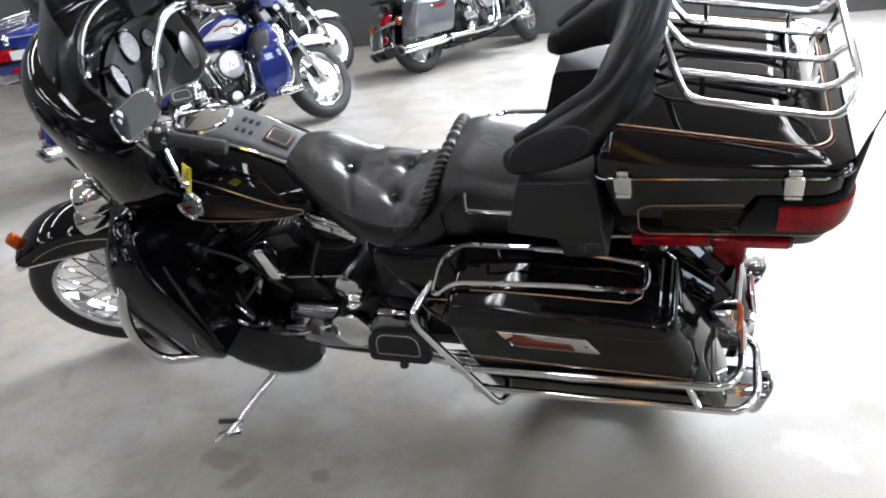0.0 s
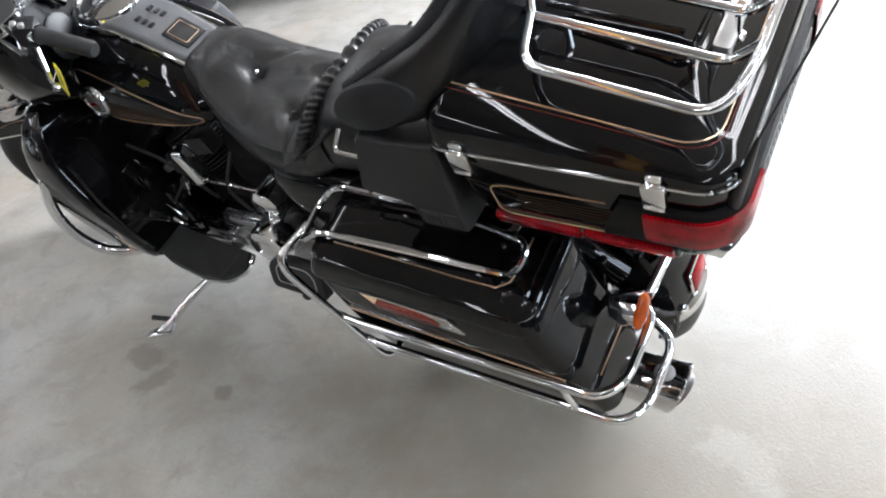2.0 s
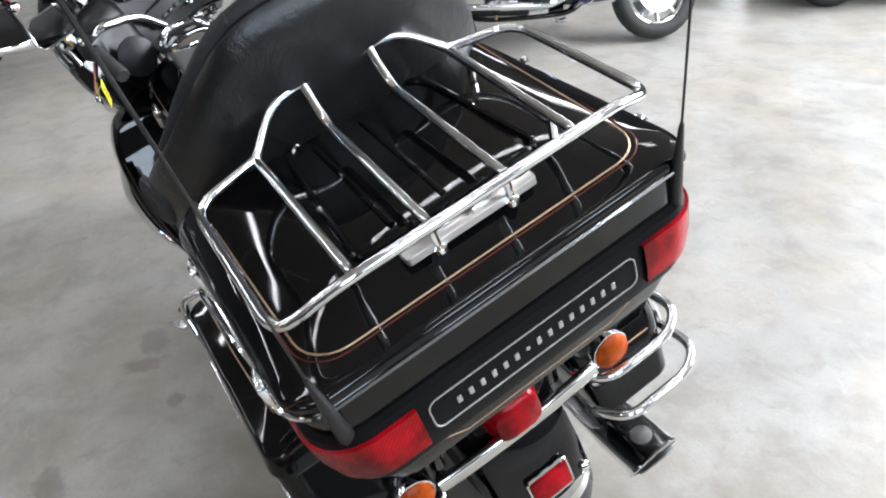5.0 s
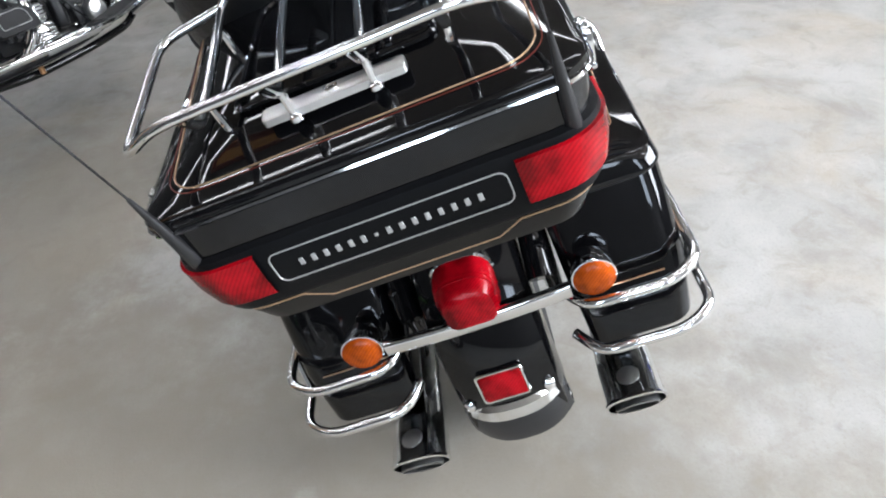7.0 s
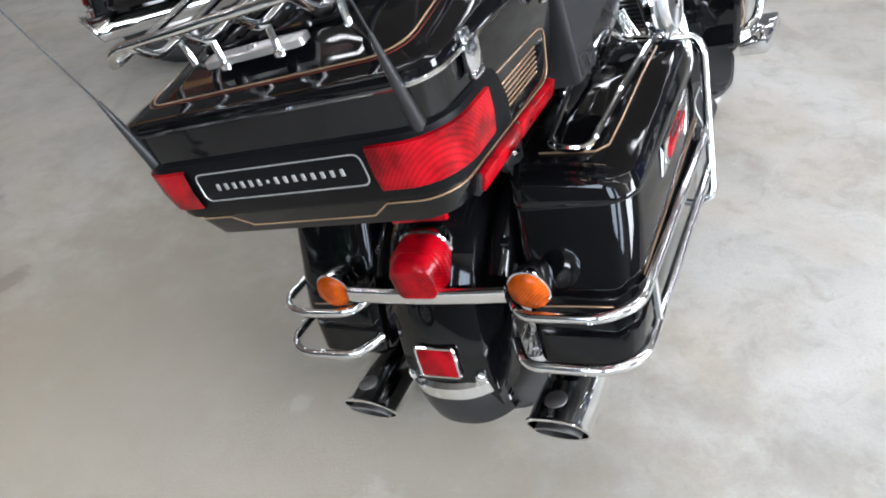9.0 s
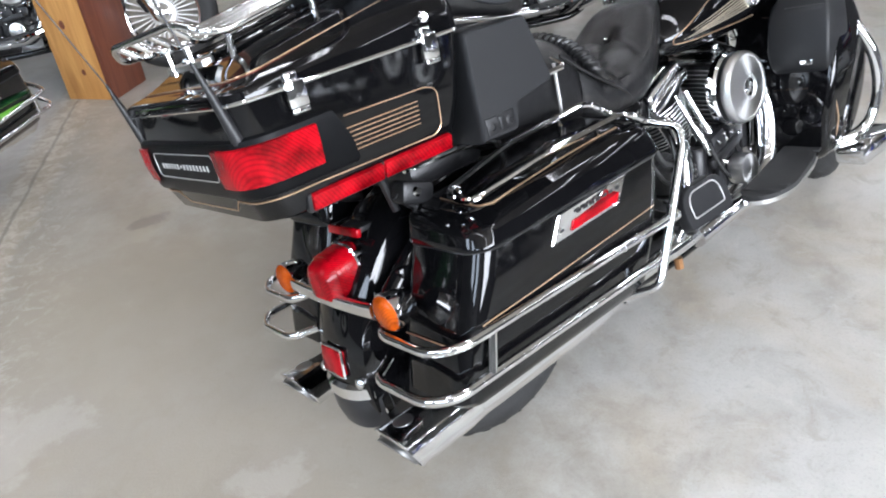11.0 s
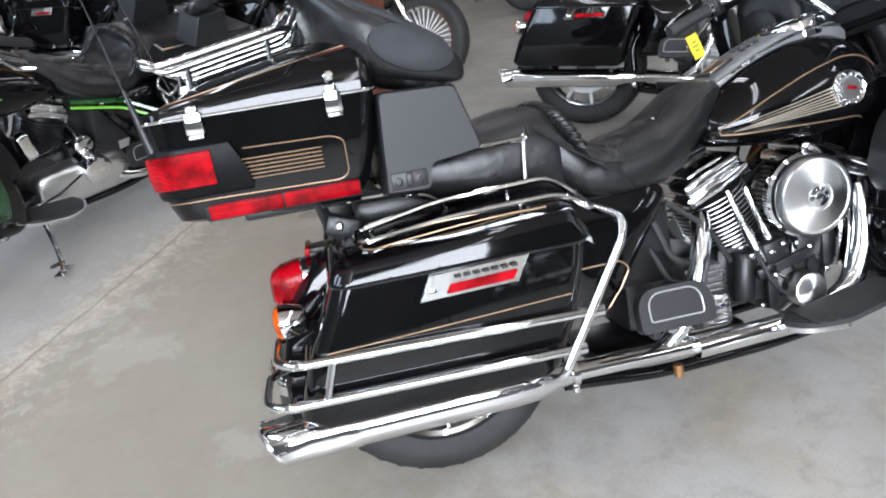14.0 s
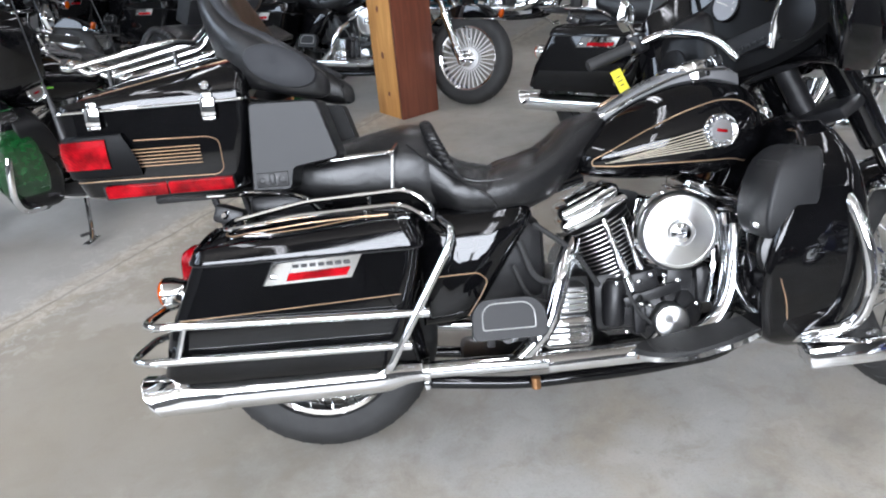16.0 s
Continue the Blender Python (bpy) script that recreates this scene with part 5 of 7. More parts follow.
def bag_guard(root, s, o):
    gd = new("saddlebag_guard")
    gd.parent = root
    tagged(gd, label="chrome tube guard round a saddlebag")
    r = 0.0098
    for z0, z1, xr, xf in ((0.476, 0.459, -0.400, 0.212), (0.396, 0.387, -0.436, 0.166)):
        bm = bmesh.new()
        tube(bm, [(xf, s * 0.386, z1), (xr, s * 0.386, z0), (xr - 0.035, s * 0.335, z0 - 0.004), (xr - 0.037, s * 0.185, z0), (xr + 0.02, s * 0.15, z0 + 0.004)], r, 10, 0.035)
        lathe(bm, [(0.0125, -0.02), (0.0125, 0.012), (0.008, 0.015)], (xf, s * 0.386, z1), (1, 0, 0), 10)
        part("guard_rail", bm, CHROME, gd)
    bm = bmesh.new()
    tube(bm, [(0.262, s * 0.29, 0.652), (0.290, s * 0.374, 0.636), (0.281, s * 0.389, 0.603), (0.122, s * 0.392, 0.335), (0.10, s * 0.30, 0.30)], r, 10, 0.022)
    part("guard_upright", bm, CHROME, gd)
    bm = bmesh.new()
    tube(bm, [(-0.325, s * 0.386, 0.47), (-0.35, s * 0.387, 0.395)], 0.008, 8)
    part("guard_brace", bm, CHROME, gd)


TIP = surface("dark_grey_rubber", (0.022, 0.0225, 0.025), 0.36, vary=0.2, grain=0.15)


def tail(root, paint, o):
    """Rear mudguard, lamp bar, tail lamp, turn lamps and fender tip."""
    bm = bmesh.new()
    fender(bm, -0.085, 0.315, 0.378, 20, 188, 0.098, 0.16)
    fd = part("rear_fender", bm, paint, root, "gloss black rear fender")
    bend_y = lambda y: 0.045 * (abs(y) / 0.1) ** 2.6

    def band(rows, n=17, wide=0.101):
        out = []
        for a, d in rows:
            aa = radians(a)
            out.append([V(-0.085 + (0.384 + d - bend_y(y)) * math.cos(aa), y, 0.315 + (0.384 + d - bend_y(y)) * math.sin(aa)) for y in np.linspace(-wide, wide, n)])
        return out

    bm = bmesh.new()
    loft(bm, band([(186.2, -0.004), (186.2, 0.014), (188.2, 0.014), (188.2, -0.004)]), around=False)
    part("fender_trim", bm, CHROME, fd, "thin chrome line over the fender tip")
    bm = bmesh.new()
    loft(bm, band([(181, 0.002), (182, 0.012), (188, 0.016), (192.8, 0.014), (193.3, -0.006), (182, -0.008)], wide=0.0995), around=False)
    part("fender_tip", bm, TIP, fd, "dark grey fender tip")
    bm = bmesh.new()
    loft(bm, band([(177, 0.003), (178, 0.013), (181.5, 0.015), (182.3, 0.004)], wide=0.0935), around=False)
    part("tip_plate", bm, CHROME, fd, "curved chrome plate on the fender tip")
    c2 = V(-0.085 + 0.386 * math.cos(radians(169.6)), 0, 0.315 + 0.386 * math.sin(radians(169.6)))
    bm = bmesh.new()
    box(bm, c2, (0.018, 0.080, 0.058), 0.006, turn_deg(0, 9, 0))
    part("fender_reflector", bm, RED, fd, "red rear reflector")
    bm = bmesh.new()
    tube(bm, [c2 + turn_deg(0, 9, 0) @ V(-0.003, y, z) for y, z in rrect(-0.042, 0.042, -0.031, 0.031, 0.006, 3)], 0.0032, 6, closed=True)
    for s in (1, -1):
        lathe(bm, [(0.011, 0), (0.011, 0.012), (0.005, 0.016)], c2 + V(0.012, s * 0.074, -0.042), (-1, s * 0.3, 0.3), 12)
    part("reflector_surround", bm, CHROME, fd)
    for s in (1, -1):
        bm = bmesh.new()
        tube(bm, [(-0.36, s * 0.125, 0.50), (-0.26, s * 0.132, 0.585), (-0.05, s * 0.132, 0.64), (0.16, s * 0.13, 0.62)], 0.024, 10, 0.1)
        box(bm, (-0.12, s * 0.138, 0.50), (0.42, 0.03, 0.16), 0.012, turn_deg(0, -6, 0))
        part("fender_strut", bm, BLACK, root, "black strut beside the rear fender")
    # lamp bar
    bm = bmesh.new()
    rings = []
    for y in np.linspace(-0.17, 0.17, 13):
        rings.append([V(-0.430 + 0.25 * y * y + x, y, 0.513 + z) for x, z in rrect(-0.009, 0.009, -0.016, 0.016, 0.0085, 5)])
    loft(bm, rings)
    lb = part("lamp_bar", bm, CHROME, root, "chrome bar for the rear turn lamps")
    for s in (1, -1):
        bm = bmesh.new()
        lathe(bm, [(0.012, -0.052), (0.026, -0.045), (0.036, -0.02), (0.0385, 0.0), (0.0385, 0.006), (0.036, 0.007)], (-0.415, s * 0.213, 0.520), (-1, 0, -0.02), 32)
        tl = part("turn_lamp", bm, CHROME, lb, "chrome turn lamp with amber lens")
        bm = bmesh.new()
        lathe(bm, [(0.036, 0.002), (0.036, 0.010), (0.030, 0.017), (0.018, 0.021), (0.001, 0.022)], (-0.415, s * 0.213, 0.520), (-1, 0, -0.02), 32)
        part("amber_lens", bm, AMBER, tl)
    bm = bmesh.new()
    rings = []
    for x, f in ((-0.335, 1.0), (-0.35, 1.04), (-0.365, 1.04), (-0.368, 0.98)):
        rings.append([V(x, y * f, 0.560 + z * f) for y, z in rrect(-0.056, 0.056, -0.046, 0.050, (0.04, 0.04, 0.02, 0.02), 6)])
    loft(bm, rings)
    part("tail_lamp_base", bm, CHROME, lb)
    bm = bmesh.new()
    rings = []
    for x, f, dz in ((-0.364, 0.98, 0), (-0.385, 0.98, -0.001), (-0.420, 0.90, -0.006), (-0.438, 0.78, -0.010), (-0.445, 0.55, -0.014)):
        rings.append([V(x, y * f, 0.560 + dz + z * f) for y, z in rrect(-0.056, 0.056, -0.046, 0.050, (0.04, 0.04, 0.022, 0.022), 6)])
    loft(bm, rings)
    tlm = part("tail_lamp", bm, RED, lb, "domed red tail lamp")
    for i in range(5):
        bm = bmesh.new()
        x = -0.377 - i * 0.0095
        f = float(np.interp(-x, [0.364, 0.385, 0.420], [0.98, 0.98, 0.90])) * 1.003
        tube(bm, [V(x, y * f, 0.556 + z * f) for y, z in rrect(-0.056, 0.056, -0.046, 0.050, (0.04, 0.04, 0.022, 0.022), 6)], 0.0012, 4, closed=True)
        part("lens_rib", bm, RED, tlm)
    # reflector strip under the trunk
    bm = bmesh.new()
    box(bm, (-0.345, 0, 0.630), (0.012, 0.12, 0.018), 0.003, turn_deg(0, 14, 0))
    part("under_reflector", bm, RED, root, "narrow red reflector under the trunk")
    bm = bmesh.new()
    box(bm, (-0.318, 0, 0.628), (0.048, 0.08, 0.012), 0.003)
    part("reflector_bracket", bm, DARK_METAL, root)
    for s in (1, -1):
        bm = bmesh.new()
        tube(bm, [(-0.40, s * 0.12, 0.752), (-0.25, s * 0.13, 0.744), (-0.10, s * 0.13, 0.742), (0.0, s * 0.14, 0.70)], 0.008, 8, 0.03)
        tube(bm, [(-0.30, s * 0.13, 0.744), (-0.28, s * 0.12, 0.66)], 0.009, 8)
        part("trunk_bracket", bm, DARK_METAL, root)
        bm = bmesh.new()
        tube(bm, [(-0.29, s * 0.205, 0.748), (-0.13, s * 0.208, 0.744), (-0.06, s * 0.20, 0.725), (-0.03, s * 0.18, 0.69)], 0.006, 8, 0.03)
        part("bracket_rod", bm, CHROME, root)
        bm = bmesh.new()
        box(bm, (-0.255, s * 0.155, 0.690), (0.075, 0.05, 0.045), 0.01, turn_deg(0, 20, 0))
        tube(bm, [(-0.29, s * 0.15, 0.70), (-0.25, s * 0.16, 0.655), (-0.2, s * 0.15, 0.64)], 0.012, 8, 0.03)
        part("bracket_block", bm, DARK_METAL, root)
        bm = bmesh.new()
        lathe(bm, [(0.009, 0), (0.010, 0.006), (0.006, 0.012)], (-0.262, s * 0.178, 0.694), (0, s, 0.2), 12)
        part("bracket_bolt", bm, CHROME, root)
    bm = bmesh.new()
    box(bm, (-0.31, 0, 0.742), (0.30, 0.20, 0.025), 0.008)
    box(bm, (-0.12, 0, 0.70), (0.20, 0.22, 0.06), 0.02)
    part("trunk_mount", bm, DARK_METAL, root)
    # side covers
    for s in (1, -1):
        bm = bmesh.new()
        rings = []
        for y, f in ((0.10, 1.0), (0.146, 1.0), (0.163, 0.96), (0.180, 0.82), (0.193, 0.55), (0.199, 0.2)):
            pts = bend([V(0.33 + (x - 0.33) * f, s * (y - 0.03 * max(0.0, z - 0.5)), 0.52 + (z - 0.52) * f) for x, z in ((0.20, 0.36), (0.20, 0.655), (0.47, 0.665), (0.505, 0.63), (0.33, 0.37), (0.20, 0.36))], 0.03, 3)
            rings.append(pts[:-1])
        loft(bm, rings)
        sc = part("side_cover", bm, paint, root, "gloss black side cover")
        if o["stripe"]:
            bm = bmesh.new()
            tube(bm, [(0.24, s * 0.1925, 0.494), (0.30, s * 0.199, 0.497), (0.350, s * 0.199, 0.498), (0.371, s * 0.194, 0.475), (0.348, s * 0.190, 0.432), (0.315, s * 0.181, 0.385)], 0.0016, 5, 0.012)
            part("pinstripe", bm, GOLD, sc)


def boards(root, o):
    for s in (1, -1):
        out = [(0.725, 0.205), (0.70, 0.26), (0.735, 0.312), (0.82, 0.330), (0.95, 0.322), (1.045, 0.29), (1.06, 0.21)]
        for name, mat_, z0, z1, f in (("footboard", CHROME, -0.012, 0.0, 1.0), ("rubber_pad", RUBBER, 0.0, 0.010, 0.94)):
            bm = bmesh.new()
            rings = []
            for h in (z0, z1):
                pts = bend([V(0.88 + (x - 0.88) * f, s * (0.27 + (y - 0.27) * f), 0.278 + h + max(0, x - 0.86) * 0.28 + (0.27 - y) * -0.02) for x, y in out + out[:1]], 0.03, 3)
                rings.append(pts[:-1])
            loft(bm, rings)
            if mat_ is CHROME:
                fb = part("footboard", bm, mat_, root, "chrome-edged rider footboard")
            else:
                part("rubber_pad", bm, mat_, fb)
                for i in range(6):
                    x = 0.76 + i * 0.045
                    bm = bmesh.new()
                    box(bm, (x, s * 0.265, 0.291 + max(0, x - 0.86) * 0.28), (0.02, 0.11, 0.006), 0.002, turn_deg(0, -14 if x > 0.86 else 0, 0), 1)
                    part("pad_rib", bm, mat_, fb)
        # pillion board folded up against the side
        bm = bmesh.new()
        turn = turn_deg(s * 16, 0, 0)
        mid = V(0.405, s * (0.325 if s < 0 else 0.300), 0.412 if s < 0 else 0.424)
        rings = []
        for d, f in ((-0.016, 0.96), (-0.012, 1.0), (0.010, 1.0), (0.014, 0.97)):
            ring = []
            for x, z in rrect(-0.088, 0.088, -0.050, 0.046, (0.05, 0.045, 0.015, 0.015), 5):
                ring.append(mid + turn @ V(x * f, s * d, z * f))
            rings.append(ring)
        loft(bm, rings)
        pb = part("pillion_board", bm, PLASTIC, root, "black pillion footboard folded up")
        bm = bmesh.new()
        tube(bm, [mid + turn @ V(x, s * 0.0145, z) for x, z in rrect(-0.062, 0.060, -0.026, 0.034, (0.03, 0.03, 0.006, 0.006), 4)], 0.0018, 5, closed=True)
        part("board_line", bm, SILVER, pb)
        bm = bmesh.new()
        tube(bm, [(0.40, s * 0.32, 0.36), (0.42, s * 0.25, 0.34), (0.45, s * 0.14, 0.34)], 0.013, 8, 0.03)
        low = V(0, 0, 0) if s < 0 else V(0, -0.028, 0.022)
        box(bm, V(0.36, s * 0.315, 0.358) + low, (0.02, 0.03, 0.03), 0.005)
        box(bm, V(0.46, s * 0.315, 0.358) + low, (0.02, 0.03, 0.03), 0.005)
        part("board_mount", bm, DARK_METAL, pb)
    # brake pedal
    bm = bmesh.new()
    box(bm, (1.035, -0.25, 0.385), (0.075, 0.06, 0.022), 0.008, turn_deg(0, -35, 0))
    tube(bm, [(1.03, -0.25, 0.37), (1.0, -0.22, 0.30), (0.95, -0.18, 0.27)], 0.011, 8, 0.02)
    part("brake_pedal", bm, RUBBER, root)
    # side stand
    a = radians(LEAN)
    foot = V(0.975, 0.483 - 0.006, 0.1405 + 0.006)
    bm = bmesh.new()
    tube(bm, [(0.86, 0.14, 0.20), (0.875, 0.20, 0.205), (0.93, 0.37, 0.18), foot + V(-0.02, -0.04, 0.01), foot], 0.013, 10, 0.03, radii=[0.016, 0.015, 0.014, 0.014, 0.013, 0.013, 0.012])
    st = part("side_stand", bm, CHROME, root, "chrome side stand resting on the floor")
    bm = bmesh.new()
    box(bm, foot, (0.085, 0.046, 0.009), 0.003, turn_deg(math.degrees(a), 0, 30))
    part("stand_foot", bm, CHROME, st)
    bm = bmesh.new()
    tube(bm, [foot + V(-0.03, -0.045, 0.012), foot + V(0.035, -0.02, 0.03)], 0.008, 8)
    part("stand_peg", bm, RUBBER, st)


def front_end(root, paint, o):
    m = steer(o["steer"])
    fa = Vector(FRONT_AXLE)
    wheel(root, fa, 0.315, 0.062, o["wheel"], m, "front_wheel", o["detail"], {"wire": (-1,), "cast": (1, -1)}.get(o["wheel"], ()))

    def low(a):
        return min(0.345, 0.262 / math.sin(a))

    hw, rings, span = 0.088, [], np.radians(np.linspace(53, 142, 30))
    for a in span:
        rr = low(a)
        prof = [(-hw, rr), (-hw, rr * 0.4 + 0.205), (-hw * 0.97, 0.344), (-hw * 0.86, 0.353), (-hw * 0.6, 0.360), (0, 0.366), (hw * 0.6, 0.360), (hw * 0.86, 0.353), (hw * 0.97, 0.344), (hw, rr * 0.4 + 0.205), (hw, rr)]
        prof += [(y * 0.95, r_ - 0.005) for y, r_ in prof[::-1]]
        rings.append([V(fa.x + r_ * math.cos(a), y, fa.z + r_ * math.sin(a)) for y, r_ in prof])
    bm = bmesh.new()
    loft(bm, rings)
    bm.transform(m)
    fd = part("front_fender", bm, paint, root, "deep gloss front fender with chrome edge")
    for s in (1, -1):
        bm = bmesh.new()
        tube(bm, [V(fa.x + low(a) * math.cos(a), s * (hw + 0.001), fa.z + low(a) * math.sin(a)) for a in span], 0.005, 6)
        bm.transform(m)
        part("fender_trim", bm, CHROME, fd)
        if o["stripe"]:
            bm = bmesh.new()
            tube(bm, [V(fa.x + 0.318 * math.cos(a), s * (hw + 0.0008), fa.z + 0.318 * math.sin(a)) for a in np.radians(np.linspace(62, 125, 14))], 0.0011, 5)
            bm.transform(m)
            part("pinstripe", bm, GOLD, fd)
    p = V(fa.x + 0.212, 0, 0.610)
    bm = bmesh.new()
    rings = [[p + V(x + 0.018 * (1 - (y / 0.09) ** 2), y, z) for x, z in rrect(-0.022, 0.006, -0.034, -0.012, 0.008, 3)] for y in np.linspace(-0.09, 0.09, 11)]
    loft(bm, rings)
    bm.transform(m)
    part("fender_ornament", bm, CHROME, fd)
    bm = bmesh.new()
    box(bm, p + V(0.006, 0, 0.020), (0.026, 0.046, 0.058), 0.011, turn_deg(0, 12, 0), 3)
    bm.transform(m)
    part("fender_lamp", bm, AMBER, fd, "amber lamp on the fender")
    # fork
    up = V(-math.sin(RAKE), 0, math.cos(RAKE))
    for s in (1, -1):
        lo = fa + V(0, s * 0.105, 0)
        bm = bmesh.new()
        lathe(bm, [(0.02, -0.045), (0.03, -0.03), (0.031, 0.02), (0.027, 0.06), (0.027, 0.30), (0.031, 0.31), (0.031, 0.33), (0.021, 0.332), (0.021, 0.50)], lo + V(-0.02, 0, 0), up, 20)
        bm.transform(m)
        fk = part("fork_leg", bm, CHROME, root, "chrome fork leg")
        bm = bmesh.new()
        lathe(bm, [(0.034, 0.42), (0.038, 0.43), (0.038, 0.72), (0.03, 0.73)], lo + V(-0.02, 0, 0), up, 20)
        bm.transform(m)
        part("fork_shroud", bm, BLACK, fk)
        if s > 0 and o["wheel"] != "cast":
            continue
        bm = bmesh.new()
        box(bm, lo + V(-0.075, -s * 0.04, 0.06), (0.07, 0.035, 0.09), 0.012, turn_deg(0, -30, 0))
        bm.transform(m)
        part("brake_caliper", bm, DARK_METAL, fk)
        if o["detail"]:
            bm = bmesh.new()
            box(bm, lo + V(0.01, s * 0.036, 0.10), (0.045, 0.008, 0.10), 0.003, turn_deg(0, -26, 0))
            bm.transform(m)
            part("fork_reflector", bm, RED, fk)
    # handlebar
    bm = bmesh.new()
    for s in (1, -1):
        tube(bm, [(1.115, s * 0.055, 0.975), (1.095, s * 0.11, 1.055), (1.05, s * 0.25, 1.115), (0.97, s * 0.315, 1.09), (0.85, s * 0.348, 1.05)], 0.0127, 10, 0.06)
    bm.transform(m)
    hb = part("handlebar", bm, CHROME, root, "chrome handlebar with black grips")
    for s in (1, -1):
        g0, g1 = V(0.965, s * 0.317, 1.089), V(0.842, s * 0.352, 1.048)
        bm = bmesh.new()
        tube(bm, [g0, g0 + (g1 - g0) * 0.08, g0 + (g1 - g0) * 0.95, g1], 0.018, 14, radii=[0.021, 0.0175, 0.0185, 0.015])
        bm.transform(m)
        part("grip", bm, RUBBER, hb)
        bm = bmesh.new()
        box(bm, g0 + V(0.028, -s * 0.008, 0.01), (0.05, 0.05, 0.055), 0.012, turn_deg(0, -20, s * 15))
        bm.transform(m)
        sb = part("switch_box", bm, DARK_METAL, hb)
        bm = bmesh.new()
        tube(bm, [g0 + V(0.002, 0, 0.001), g0 + V(0.014, -s * 0.004, 0.004)], 0.0225, 14)
        bm.transform(m)
        part("clamp_ring", bm, CHROME, hb)
        for dx, dy, dz in ((0.014, 0.006, 0.038), (0.034, 0.0, 0.042), (0.020, -0.030, 0.020), (0.042, -0.032, 0.014)):
            bm = bmesh.new()
            box(bm, g0 + V(dx, s * dy, dz), (0.013, 0.013, 0.010), 0.003, turn_deg(0, -20, s * 15), 2)
            bm.transform(m)
            part("switch_button", bm, BRUSHED, sb)
        bm = bmesh.new()
        if o["tag"] and s > 0:
            inv = m.inverted()
            tube(bm, [inv @ V(*p) for p in ((0.905, 0.232, 1.045), (0.885, 0.245, 1.020), (0.845, 0.286, 0.960), (0.834, 0.290, 0.947))], 0.006, 8, 0.02)
            lathe(bm, [(0.002, -0.011), (0.008, -0.007), (0.0105, 0), (0.008, 0.007), (0.002, 0.011)], inv @ V(0.834, 0.290, 0.945), (0, 0, 1), 12)
        else:
            tube(bm, [g0 + V(0.04, s * 0.02, -0.01), g0 + V(0.06, s * 0.06, -0.03), V(0.97, s * 0.392, 1.004), V(0.90, s * 0.41, 0.985)], 0.008, 8, 0.03, radii=[0.009] * 10 + [0.006, 0.008])
        bm.transform(m)
        part("lever", bm, CHROME, hb)
        # mirror
        c = V(0.868, 0.288, 1.138)
        if s < 0:
            c = m @ V(0.905, -0.335, 1.135)
        foot = m @ (g0 + V(0.045, s * 0.035, -0.01))
        n = V(-0.85, 0.45 * s, 0.25).normalized()
        ey = V(0, 0, 1).cross(n).normalized()
        ez = n.cross(ey)
        bm = bmesh.new()
        tube(bm, [foot, foot + V(0.02, s * 0.01, 0.05), c + V(0.03, -s * 0.02, -0.07), c - n * 0.012 - ez * 0.02], 0.0055, 8, 0.02)
        mr = part("mirror", bm, CHROME, hb, "chrome-backed handlebar mirror")
        for nm, mat_, ds in (("mirror_shell", CHROME, ((-0.024, 0.5), (-0.016, 0.85), (0.0, 1.0), (0.005, 1.0), (0.006, 0.95), (0.004, 0.90))), ("mirror_glass", MIRROR, ((0.0035, 0.91), (0.0048, 0.905)))):
            bm = bmesh.new()
            loft(bm, [[c + n * d + ey * (y * f) + ez * ((z + y * s * 0.22) * f) for y, z in rrect(-0.058, 0.058, -0.038, 0.038, (0.026, 0.018, 0.026, 0.013), 5)] for d, f in ds])
            part(nm, bm, mat_, mr)
    if o["tag"]:
        bm = bmesh.new()
        top, low_ = V(0.826, 0.264, 0.981), V(0.857, 0.271, 0.914)
        up_ = (top - low_).normalized()
        wide = up_.cross(V(0.35, 1, 0.1)).normalized()
        face = wide.cross(up_)
        corners = [(top, -1), (top, 1), (low_, 1), (low_, -1)]
        loft(bm, [[p + wide * (0.016 * sd) + face * h for p, sd in corners] for h in (-0.0008, 0.0008)])
        tg = part("price_tag", bm, YELLOW, root, "yellow card tag tied to the clutch lever")
        for k, (u, w_) in enumerate(((0.3, 0.42), (0.48, 0.55), (0.66, 0.36))):
            for side in (1, -1):
                bm = bmesh.new()
                q = top + (low_ - top) * u + face * (side * 0.0012)
                loft(bm, [[q + wide * (0.016 * w_ * a_) + up_ * (0.0016 * b_) + face * h for a_, b_ in ((-1, -1), (1, -1), (1, 1), (-1, 1))] for h in (-0.0003, 0.0003)])
                part("tag_mark", bm, DARK_METAL, tg)
        bm = bmesh.new()
        tube(bm, [top - up_ * 0.004, V(0.838, 0.288, 0.958)], 0.001, 4)
        part("tag_string", bm, WHITE, tg)
    # passing lamps and front turn lamps
    for s in (1, -1):
        c = V(1.305, s * 0.235, 0.915)
        bm = bmesh.new()
        lathe(bm, [(0.015, -0.062), (0.036, -0.050), (0.050, -0.02), (0.054, 0.01), (0.054, 0.02), (0.050, 0.024)], c, (1, 0, 0), 28)
        bm.transform(m)
        lp = part("passing_lamp", bm, CHROME, root, "round chrome passing lamp")
        bm = bmesh.new()
        lathe(bm, [(0.050, 0.02), (0.038, 0.03), (0.002, 0.036)], c, (1, 0, 0), 28)
        bm.transform(m)
        part("lamp_glass", bm, GLASS, lp)
        c = V(1.36, s * 0.235, 0.842)
        bm = bmesh.new()
        lathe(bm, [(0.012, -0.06), (0.03, -0.045), (0.04, -0.01), (0.041, 0.012), (0.037, 0.016)], c, (1, 0, 0), 24)
        tube(bm, [c, V(1.33, s * 0.10, 0.87)], 0.011, 8)
        bm.transform(m)
        tl = part("front_turn_lamp", bm, CHROME, root)
        bm = bmesh.new()
